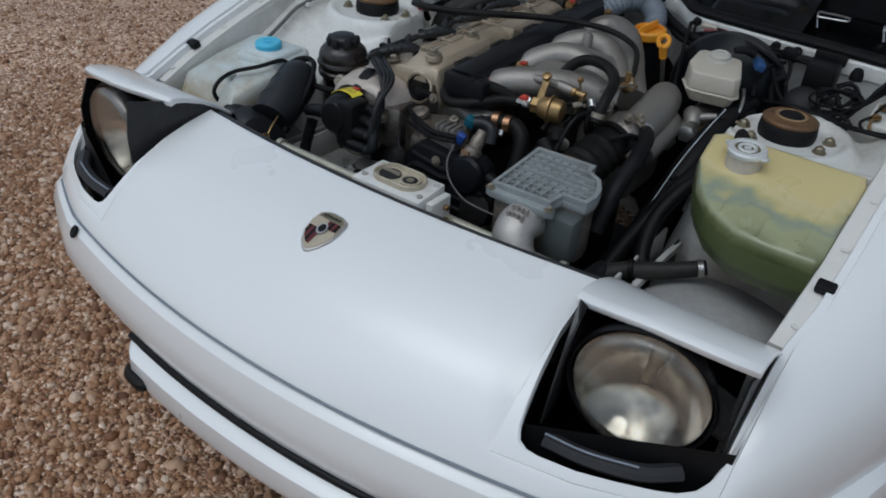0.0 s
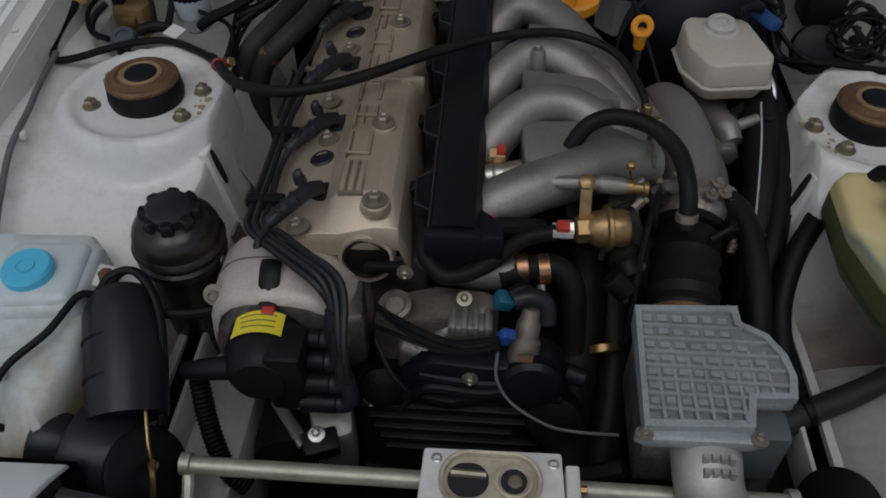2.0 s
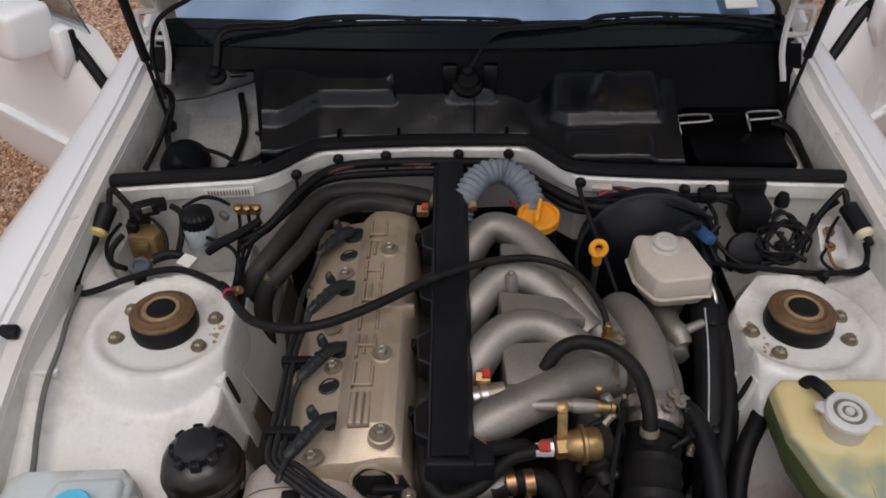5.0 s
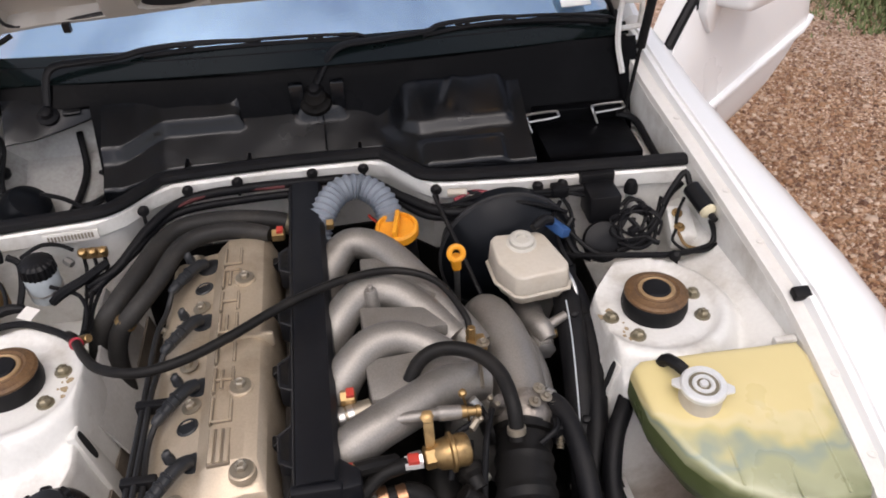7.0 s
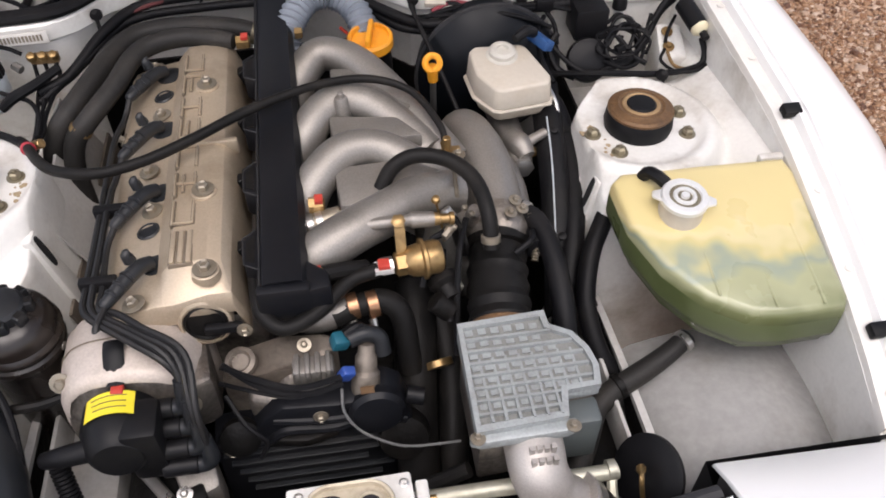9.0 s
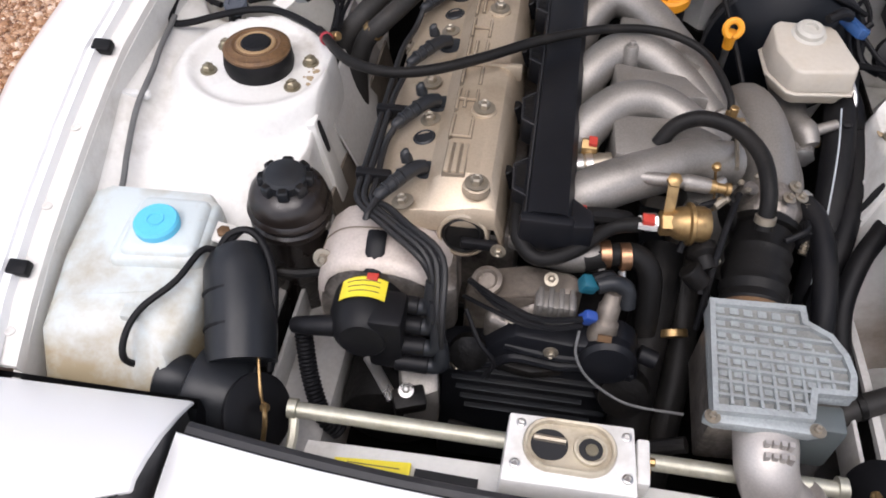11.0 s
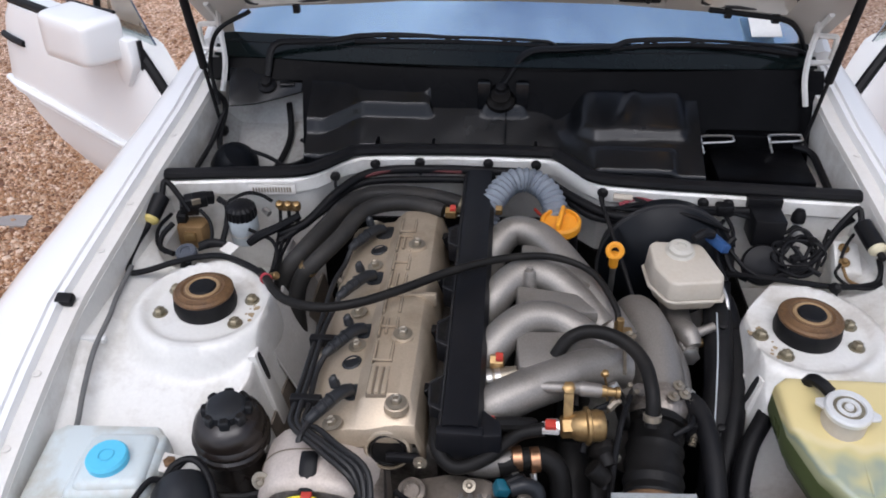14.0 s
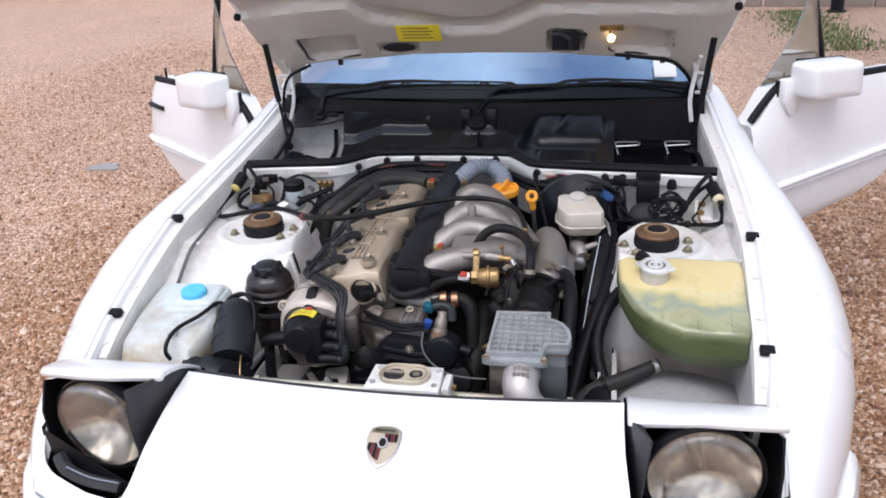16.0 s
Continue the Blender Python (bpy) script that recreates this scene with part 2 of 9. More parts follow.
def lens_glass():
    """Thin clear lamp glass with pressed flutes that break up its gloss."""
    m = bpy.data.materials.new("headlamp_glass")
    m.use_nodes = True
    n, lk = m.node_tree.nodes, m.node_tree.links
    n.remove(n["Principled BSDF"])
    co, wv, bp = n.new("ShaderNodeTexCoord"), n.new("ShaderNodeTexWave"), n.new("ShaderNodeBump")
    wv.wave_type, wv.bands_direction = "BANDS", "X"
    wv.inputs["Scale"].default_value, wv.inputs["Distortion"].default_value, wv.inputs["Detail Scale"].default_value = 26.0, 0.8, 3.0
    bp.inputs["Strength"].default_value, bp.inputs["Distance"].default_value = 0.12, 0.003
    clear, gloss, rim, mix = (n.new("ShaderNode" + k) for k in ("BsdfTransparent", "BsdfGlossy", "LayerWeight", "MixShader"))
    share = n.new("ShaderNodeMapRange")
    share.inputs["To Min"].default_value, share.inputs["To Max"].default_value = 0.04, 0.45
    clear.inputs["Color"].default_value = (0.96, 0.955, 0.94, 1)
    gloss.inputs["Roughness"].default_value, rim.inputs["Blend"].default_value = 0.06, 0.3
    lk.new(co.outputs["Object"], wv.inputs["Vector"])
    lk.new(wv.outputs["Fac"], bp.inputs["Height"])
    for x in (gloss, rim):
        lk.new(bp.outputs["Normal"], x.inputs["Normal"])
    lk.new(rim.outputs["Facing"], share.inputs["Value"])
    lk.new(share.outputs["Result"], mix.inputs[0])
    lk.new(clear.outputs[0], mix.inputs[1])
    lk.new(gloss.outputs[0], mix.inputs[2])
    lk.new(mix.outputs[0], n["Material Output"].inputs[0])
    return m


LENSGLASS = lens_glass()


def coolant_material():
    """Yellowed translucent plastic: the coolant inside shows green up to its level."""
    m = mat("yellowed_tank_plastic", (0.60, 0.50, 0.24), 0.3, var=0.05, scale=9, bump=0.03, bscale=60, coat=0.3, speck=0.0)
    n, lk = m.node_tree.nodes, m.node_tree.links
    b = n["Principled BSDF"]
    src = b.inputs["Base Color"].links[0].from_socket
    co = n.new("ShaderNodeTexCoord")
    sep, ns, add = n.new("ShaderNodeSeparateXYZ"), n.new("ShaderNodeTexNoise"), n.new("ShaderNodeMath")
    lk.new(co.outputs["Object"], sep.inputs[0])
    ns.inputs["Scale"].default_value = 16
    lk.new(co.outputs["Object"], ns.inputs["Vector"])
    add.operation = "MULTIPLY_ADD"
    add.inputs[1].default_value = 0.035
    lk.new(ns.outputs["Fac"], add.inputs[0])
    lk.new(sep.outputs["Z"], add.inputs[2])
    ramp = n.new("ShaderNodeValToRGB")
    e = ramp.color_ramp.elements
    e[0].position, e[0].color = 0.0, (0.045, 0.056, 0.018, 1)
    e[1].position, e[1].color = 1.0, (1, 1, 1, 1)
    for at, c in ((0.66, (0.06, 0.075, 0.024, 1)), (0.75, (0.16, 0.175, 0.08, 1)), (0.79, (0.30, 0.31, 0.18, 1)), (0.825, (0.34, 0.345, 0.20, 1)), (0.85, (0.25, 0.29, 0.22, 1)), (0.88, (0.50, 0.435, 0.20, 1))):
        x = e.new(at)
        x.color = c
    mr = n.new("ShaderNodeMapRange")
    mr.inputs["From Min"].default_value, mr.inputs["From Max"].default_value = 0.0, 0.22
    lk.new(add.outputs[0], mr.inputs["Value"])
    lk.new(mr.outputs["Result"], ramp.inputs["Fac"])
    mx, gt = n.new("ShaderNodeMix"), n.new("ShaderNodeMapRange")
    mx.data_type = "RGBA"
    gt.inputs["From Min"].default_value, gt.inputs["From Max"].default_value = 0.88, 0.915
    lk.new(mr.outputs["Result"], gt.inputs["Value"])
    lk.new(gt.outputs["Result"], mx.inputs[0])
    lk.new(ramp.outputs["Color"], mx.inputs[6])
    lk.new(src, mx.inputs[7])
    lk.new(mx.outputs[2], b.inputs["Base Color"])
    return m


COOLANT = coolant_material()


def residue(m, brown, full, none):
    """Blotchy brown residue left inside a translucent tank, thicker towards its foot."""
    n, lk = m.node_tree.nodes, m.node_tree.links
    b = n["Principled BSDF"]
    src = b.inputs["Base Color"].links[0].from_socket
    co, sep, ns, add, mr, mx = (n.new("ShaderNode" + k) for k in ("TexCoord", "SeparateXYZ", "TexNoise", "Math", "MapRange", "Mix"))
    lk.new(co.outputs["Object"], sep.inputs[0])
    ns.inputs["Scale"].default_value, ns.inputs["Detail"].default_value, ns.inputs["Roughness"].default_value = 15.0, 7.0, 0.65
    lk.new(co.outputs["Object"], ns.inputs["Vector"])
    add.operation = "MULTIPLY_ADD"
    add.inputs[1].default_value = 0.24
    lk.new(ns.outputs["Fac"], add.inputs[0])
    lk.new(sep.outputs["Z"], add.inputs[2])
    mr.inputs["From Min"].default_value, mr.inputs["From Max"].default_value = full + 0.12, none + 0.12
    mr.inputs["To Min"].default_value, mr.inputs["To Max"].default_value = 0.85, 0.0
    lk.new(add.outputs[0], mr.inputs["Value"])
    mx.data_type = "RGBA"
    mx.inputs[7].default_value = (*brown, 1)
    lk.new(mr.outputs["Result"], mx.inputs[0])
    lk.new(src, mx.inputs[6])
    lk.new(mx.outputs[2], b.inputs["Base Color"])


residue(MILKY, (0.30, 0.215, 0.095), 0.185, 0.285)


def gravel_material(name, island):
    m = bpy.data.materials.new(name)
    m.use_nodes = True
    n, lk = m.node_tree.nodes, m.node_tree.links
    b = n["Principled BSDF"]
    ramp = n.new("ShaderNodeValToRGB")
    e = ramp.color_ramp.elements
    e[0].color, e[1].color = (0.11, 0.055, 0.035, 1), (0.62, 0.50, 0.41, 1)
    for at, c in ((0.25, (0.25, 0.140, 0.085, 1)), (0.5, (0.34, 0.215, 0.140, 1)), (0.78, (0.43, 0.30, 0.215, 1))):
        x = e.new(at)
        x.color = c
    co = n.new("ShaderNodeTexCoord")
    if island:
        geo = n.new("ShaderNodeNewGeometry")
        lk.new(geo.outputs["Random Per Island"], ramp.inputs["Fac"])
    else:
        vo = n.new("ShaderNodeTexVoronoi")
        vo.inputs["Scale"].default_value = 100
        lk.new(co.outputs["Object"], vo.inputs["Vector"])
        sepc = n.new("ShaderNodeSeparateColor")
        lk.new(vo.outputs["Color"], sepc.inputs[0])
        lk.new(sepc.outputs[0], ramp.inputs["Fac"])
        bp = n.new("ShaderNodeBump")
        bp.invert = True
        bp.inputs["Strength"].default_value, bp.inputs["Distance"].default_value = 1.0, 0.012
        lk.new(vo.outputs["Distance"], bp.inputs["Height"])
        lk.new(bp.outputs["Normal"], b.inputs["Normal"])
    wide = n.new("ShaderNodeTexNoise")
    wide.inputs["Scale"].default_value, wide.inputs["Detail"].default_value = 0.9, 4.0
    lk.new(co.outputs["Object"], wide.inputs["Vector"])
    mr, hs = n.new("ShaderNodeMapRange"), n.new("ShaderNodeHueSaturation")
    mr.inputs["To Min"].default_value, mr.inputs["To Max"].default_value = (0.87, 1.38) if island else (1.29, 2.0)
    lk.new(wide.outputs["Fac"], mr.inputs["Value"])
    # value falls with x, to about two thirds on the right
    sep, side, tone = n.new("ShaderNodeSeparateXYZ"), n.new("ShaderNodeMapRange"), n.new("ShaderNodeMath")
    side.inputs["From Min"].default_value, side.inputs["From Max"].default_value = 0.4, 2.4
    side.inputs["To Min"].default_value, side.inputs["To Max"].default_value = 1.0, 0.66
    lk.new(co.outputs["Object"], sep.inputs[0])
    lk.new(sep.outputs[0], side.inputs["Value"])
    tone.operation = "MULTIPLY"
    lk.new(mr.outputs["Result"], tone.inputs[0])
    lk.new(side.outputs["Result"], tone.inputs[1])
    lk.new(tone.outputs[0], hs.inputs["Value"])
    hs.inputs["Saturation"].default_value = 1.22 if island else 1.05
    lk.new(ramp.outputs["Color"], hs.inputs["Color"])
    lk.new(hs.outputs["Color"], b.inputs["Base Color"])
    b.inputs["Roughness"].default_value = 0.6
    return m


# ---- builders ----
class G:
    """Gathers vertices and faces of one part, in world metres."""

    def __init__(self):
        self.v, self.f = [], []

    def add(self, v, f):
        k = len(self.v)
        self.v += [tuple(p) for p in v]
        self.f += [tuple(i + k for i in q) for q in f]
        return self

    def box(self, x0, x1, y0, y1, z0, z1, m=None):
        v = [Vector((x, y, z)) for z in (z0, z1) for y in (y0, y1) for x in (x0, x1)]
        if m:
            v = [m @ p for p in v]
        return self.add(v, [(0, 2, 3, 1), (4, 5, 7, 6), (0, 1, 5, 4), (2, 6, 7, 3), (0, 4, 6, 2), (1, 3, 7, 5)])

    def prism(self, poly, lo, hi, grow=0.0):
        """poly: (x, y) round the outline; lo and hi: a height, or a function of x and y; grow: how much wider the foot is."""
        n = len(poly)
        cx, cy = sum(p[0] for p in poly) / n, sum(p[1] for p in poly) / n
        fl, fh = lo if callable(lo) else (lambda x, y: lo), hi if callable(hi) else (lambda x, y: hi)
        v = [(cx + (x - cx) * (1 + grow), cy + (y - cy) * (1 + grow), fl(x, y)) for x, y in poly] + [(x, y, fh(x, y)) for x, y in poly]
        return self.add(v, [tuple(range(n))[::-1], tuple(range(n, 2 * n))] + [(i, (i + 1) % n, n + (i + 1) % n, n + i) for i in range(n)])

    def lathe(self, at, axis, profile, seg=24, lobes=0, deep=0.0):
        """profile: (radius, height along the axis)."""
        q = Vector((0, 0, 1)).rotation_difference(Vector(axis).normalized())
        v, f, at = [], [], Vector(at)
        for r, h in profile:
            for i in range(seg):
                a = 2 * math.pi * i / seg
                rr = r * (1 + deep * (1 if math.cos(lobes * a) > 0 else -1)) if lobes else r
                v.append(at + q @ Vector((rr * math.cos(a), rr * math.sin(a), h)))
        for j in range(len(profile) - 1):
            for i in range(seg):
                f.append((j * seg + i, j * seg + (i + 1) % seg, (j + 1) * seg + (i + 1) % seg, (j + 1) * seg + i))
        f += [tuple(range(seg))[::-1], tuple(range((len(profile) - 1) * seg, len(profile) * seg))]
        return self.add(v, f)

    def cyl(self, a, b, r, r2=None, seg=20, soft=0.12):
        a, b = Vector(a), Vector(b)
        h, r2 = (b - a).length, r2 or r
        e = min(soft * min(r, r2), h * 0.3)
        return self.lathe(a, b - a, [(r - e, 0), (r, e), (r2, h - e), (r2 - e, h)], seg)

    def tube(self, pts, r, seg=10, fine=6, ribs=0.0, pitch=0.008, squash=1.0):
        """A round hose along a smooth curve through pts; r: one radius or one for each point; ribs: depth of corrugation."""
        pts = [Vector(p) for p in pts]
        rs = list(r) if isinstance(r, (list, tuple)) else [r] * len(pts)
        line, rad = [], []
        ext = [pts[0] * 2 - pts[1]] + pts + [pts[-1] * 2 - pts[-2]]
        for i in range(len(pts) - 1):
            p0, p1, p2, p3 = ext[i:i + 4]
            steps = max(int((p2 - p1).length / pitch * 2), 2) if ribs else fine
            for k in range(steps):
                t = k / steps
                line.append(0.5 * (2 * p1 + (p2 - p0) * t + (2 * p0 - 5 * p1 + 4 * p2 - p3) * t * t + (3 * p1 - p0 - 3 * p2 + p3) * t ** 3))
                rad.append(rs[i] * (1 - t) + rs[i + 1] * t)
        line.append(pts[-1])
        rad.append(rs[-1])
        if ribs:
            rad = [a - (ribs if i % 2 else 0) for i, a in enumerate(rad)]
        v, f = [], []
        tan = (line[1] - line[0]).normalized()
        side = tan.cross(Vector((0, 0, 1)))
        side = (side if side.length > 0.1 else tan.cross(Vector((0, 1, 0)))).normalized()
        for i, p in enumerate(line):
            nt = (line[min(i + 1, len(line) - 1)] - line[max(i - 1, 0)]).normalized()
            side = tan.rotation_difference(nt) @ side
            tan, up = nt, nt.cross(side).normalized()
            for k in range(seg):
                a = 2 * math.pi * k / seg
                v.append(p + rad[i] * (math.cos(a) * side + squash * math.sin(a) * up))
        for j in range(len(line) - 1):
            for i in range(seg):
                f.append((j * seg + i, j * seg + (i + 1) % seg, (j + 1) * seg + (i + 1) % seg, (j + 1) * seg + i))
        f += [tuple(range(seg))[::-1], tuple(range((len(line) - 1) * seg, len(line) * seg))]
        return self.add(v, f)

    def sheet(self, rows, thick=(0, 0, 0), skip=None):
        """A skin through rows of points, with a thickness (a vector, or 0 for none)."""
        nr, nc = len(rows), len(rows[0])
        th = Vector(thick)
        top = [Vector(p) for r in rows for p in r]
        cells = [(i, j) for i in range(nr - 1) for j in range(nc - 1) if not (skip and skip(i, j))]
        quad = lambda i, j: (i * nc + j, i * nc + j + 1, (i + 1) * nc + j + 1, (i + 1) * nc + j)
        f = [quad(*c) for c in cells]
        if th.length == 0:
            return self.add(top, f)
        n = len(top)
        edges = {}
        for q in f:
            for a, b in zip(q, q[1:] + q[:1]):
                edges[(a, b)] = 1
        rim = [(a, b) for a, b in edges if (b, a) not in edges]
        return self.add(top + [p + th for p in top], f + [tuple(n + i for i in q[::-1]) for q in f] + [(b, a, a + n, b + n) for a, b in rim])


HOME = {}


def thing(name, at, label, category, group="", kind=""):
    e = new(name)
    e.location, e.empty_display_size = at, 0.05
    HOME[e] = Vector(at)
    return tagged(e, label, category, group, kind)


def part(name, g, material, parent, label="", bevel=0.0, angle=32, seg=2):
    me = bpy.data.meshes.new(name)
    home = HOME[parent]
    bm = bmesh.new()
    vs = [bm.verts.new(Vector(p) - home) for p in g.v]
    for q in g.f:
        try:
            bm.faces.new([vs[i] for i in q])
        except ValueError:
            pass
    bmesh.ops.remove_doubles(bm, verts=bm.verts, dist=1e-5)
    bmesh.ops.recalc_face_normals(bm, faces=bm.faces)
    if bevel:
        es = [e for e in bm.edges if len(e.link_faces) == 2 and e.calc_face_angle(0) > 0.5]
        bmesh.ops.bevel(bm, geom=es, offset=bevel, segments=seg, profile=0.5, affect="EDGES", clamp_overlap=True)
    bm.to_mesh(me)
    bm.free()
    me.polygons.foreach_set("use_smooth", [True] * len(me.polygons))
    me.set_sharp_from_angle(angle=radians(angle))
    me.materials.append(material)
    ob = new(name, me)
    ob.parent = parent
    HOME[ob] = home
    if label:
        ob["label"] = label
    return ob


def lerp(table, x):
    xs, ys = zip(*table)
    return float(np.interp(x, xs, ys))


def smooth(a, b, x):
    t = min(max((x - a) / (b - a), 0), 1)
    return t * t * (3 - 2 * t)


def ring(n, r, cx, cy, ry=None):
    return [(cx + r * math.cos(2 * math.pi * i / n), cy + (ry or r) * math.sin(2 * math.pi * i / n)) for i in range(n)]

# ---- ground ----
def ground_sheet():
    g = G()
    ts = [-400, -120, -40, -15, -8, -4, -2, 0, 2, 4, 8, 15, 40, 120, 400]
    g.sheet([[(x, y, 0.0) for x in ts] for y in ts], (0, 0, -0.1))
    e = thing("ground", (0, 0, 0), "reddish brown pea gravel driveway", "gravel ground", kind="structure")
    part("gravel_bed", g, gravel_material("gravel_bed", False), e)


def pebbles():
    """Loose stones round the car, in one mesh."""
    rng = np.random.default_rng(4)
    zones = ((-1.95, -0.66, -1.4, 1.7, 62000), (-5.0, -1.8, -1.4, 7.5, 46000), (-1.9, -0.8, 1.6, 7.5, 15000), (0.72, 2.1, -0.9, 2.4, 52000), (2.0, 5.0, -0.9, 6.5, 20000), (-0.9, 0.9, -1.7, -0.60, 20000))
    ang = np.arange(4) * math.pi / 2
    base = np.concatenate([np.stack([np.cos(ang), np.sin(ang), 0 * ang - 0.2], 1), np.stack([0.72 * np.cos(ang + 0.785), 0.72 * np.sin(ang + 0.785), 0 * ang + 0.66], 1)])
    tri = np.array([(k, (k + 1) % 4, 4 + k) for k in range(4)] + [((k + 1) % 4, 4 + (k + 1) % 4, 4 + k) for k in range(4)] + [(4, 5, 6), (4, 6, 7)])
    vs, fs, k = [], [], 0
    for x0, x1, y0, y1, n in zones:
        c = np.stack([rng.uniform(x0, x1, n), y0 + (y1 - y0) * rng.uniform(0, 1, n) ** (1.7 if y1 > 5 else 1.0), rng.uniform(0.000, 0.006, n)], 1)
        c[:, :2] += rng.normal(0, 0.24, (n, 2))
        s = rng.lognormal(-5.16, 0.38, n)[:, None] * rng.uniform(0.7, 1.3, (n, 3))
        s[:, 2] *= 0.8
        a = rng.uniform(0, 6.28, n)
        p = base[None] * s[:, None] * rng.uniform(0.82, 1.18, (n, 8, 1))
        x = p[..., 0] * np.cos(a)[:, None] - p[..., 1] * np.sin(a)[:, None]
        y = p[..., 0] * np.sin(a)[:, None] + p[..., 1] * np.cos(a)[:, None]
        vs.append((np.stack([x, y, p[..., 2]], -1) + c[:, None]).reshape(-1, 3))
        fs.append((tri[None] + (np.arange(n) * 8)[:, None, None]).reshape(-1, 3) + k)
        k += 8 * n
    v, f = np.concatenate(vs), np.concatenate(fs)
    me = bpy.data.meshes.new("loose_gravel")
    me.from_pydata(v, [], f)
    me.polygons.foreach_set("use_smooth", [True] * len(me.polygons))
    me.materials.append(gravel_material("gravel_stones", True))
    tagged(new("loose_gravel", me), "small rounded reddish brown gravel stones round the car", "gravel", kind="stuff")


def surroundings():
    """Kerb, post, grass edge and puddles behind the car."""
    k = thing("kerb", (3, 10, 0), "weathered brown kerb at the far edge of the gravel", "kerb")
    for i in range(16):
        x, y = -2.4 + 0.62 * i, 10.45 - 0.12 * i
        part("kerb_stone", G().box(-0.30, 0.30, -0.08, 0.08, -0.05, 0.17, pose(x, y, 0, 0, 0, -11)), WALLGREY, k, bevel=0.02)
    h = thing("hedge_bank", (-9.6, 12.9, 0), "dark low hedge bank beyond the gravel", "hedge")
    rng = np.random.default_rng(9)
    g = G()
    for i in range(420):
        x, y, z = rng.uniform(-14, -6.5), rng.uniform(12.75, 13.4), rng.uniform(0, 0.5)
        a, b = rng.uniform(0, 6.28), rng.uniform(0.08, 0.2)
        g.add([(x, y, z), (x + b * math.cos(a), y + 0.05, z + 0.12), (x + 0.1, y - 0.05, z + b), (x - b * math.sin(a), y + 0.04, z + 0.1)], [(0, 1, 2), (0, 2, 3)])
    part("leaves", g, mat("dark_hedge_leaves", (0.03, 0.04, 0.018), 0.6, var=0.4), h)
    p = thing("bollard", (3.0, 9.0, 0), "short black post standing on the gravel", "bollard")
    part("post", G().lathe((2.98, 8.9, 0), (0, 0, 1), [(0.11, 0), (0.11, 0.02), (0.075, 0.03), (0.075, 0.75), (0.06, 0.80)], 16), BLACK, p)
    g = G()
    for i in range(7200):
        if i % 5 < 2:
            x, y = rng.normal(2.5, 0.20), rng.uniform(6.3, 9.0)
        else:
            x, y = rng.normal(2.92, 0.20), rng.uniform(2.45, 3.6)
        a, hgt = rng.uniform(0, 6.28), rng.uniform(0.015, 0.045)
        dx, dy = 0.008 * math.cos(a), 0.006 * math.sin(a)
        g.add([(x - dx, y - dy, 0.0), (x + dx, y + dy, 0.0), (x + dy * 3, y - dx * 3, hgt)], [(0, 1, 2)])
    e = thing("grass_tufts", (2.6, 6, 0), "thin green grass growing through the gravel", "grass", kind="stuff")
    part("blades", g, GRASS, e)
    for x, y, r in ((-2.74, 2.60, 0.10), (-1.72, 1.29, 0.06)):
        w = thing("puddle", (x, y, 0), "small shallow puddle on the gravel", "puddle", "puddles")
        poly = [(x + r * (1 + 0.3 * math.sin(3 * a + x)) * math.cos(a), y + 0.8 * r * (1 + 0.25 * math.cos(2 * a)) * math.sin(a)) for a in np.linspace(0, 2 * math.pi, 19)[:-1]]
        part("water", G().prism(poly, 0.0, 0.011), WATER, w)


ground_sheet()
pebbles()
surroundings()

# ---- the car's body ----
car = thing("car", (0, 0, 0), "white two-door sports car, bonnet and doors open, pop-up headlamps raised", "car")
RAILZ = [(-0.60, 0.590), (-0.486, 0.645), (-0.38, 0.685), (-0.22, 0.735), (-0.07, 0.772), (0.10, 0.797), (0.27, 0.822), (0.45, 0.868), (0.60, 0.920), (0.70, 0.945)]
RAILX = [(-0.60, 0.628), (-0.486, 0.634), (-0.38, 0.645), (-0.07, 0.656), (0.27, 0.645), (0.52, 0.612), (0.70, 0.588)]
OUTX = [(-0.72, 0.655), (-0.66, 0.700), (-0.58, 0.742), (-0.48, 0.782), (-0.35, 0.826), (-0.18, 0.856), (0.0, 0.862), (0.2, 0.836), (0.5, 0.765), (0.70, 0.715)]


def nose_y(x, s):
    """s runs from the nose panel's rear edge (0) to the bumper seam (1)."""
    rear = -0.578 + 0.19 * x * x
    seam = -0.858 + 0.27 * x * x + 0.15 * max(abs(x) - 0.5, 0)
    return rear + (seam - rear) * s


NOSEZ = [(0.0, 0.674), (0.18, 0.667), (0.36, 0.655), (0.50, 0.640), (0.68, 0.612), (0.82, 0.580), (0.92, 0.553), (1.0, 0.522)]


def nose_z(x, s):
    return lerp(NOSEZ, s) - 0.045 * max(abs(x) - 0.36, 0) ** 1.3 - 0.012 * x * x


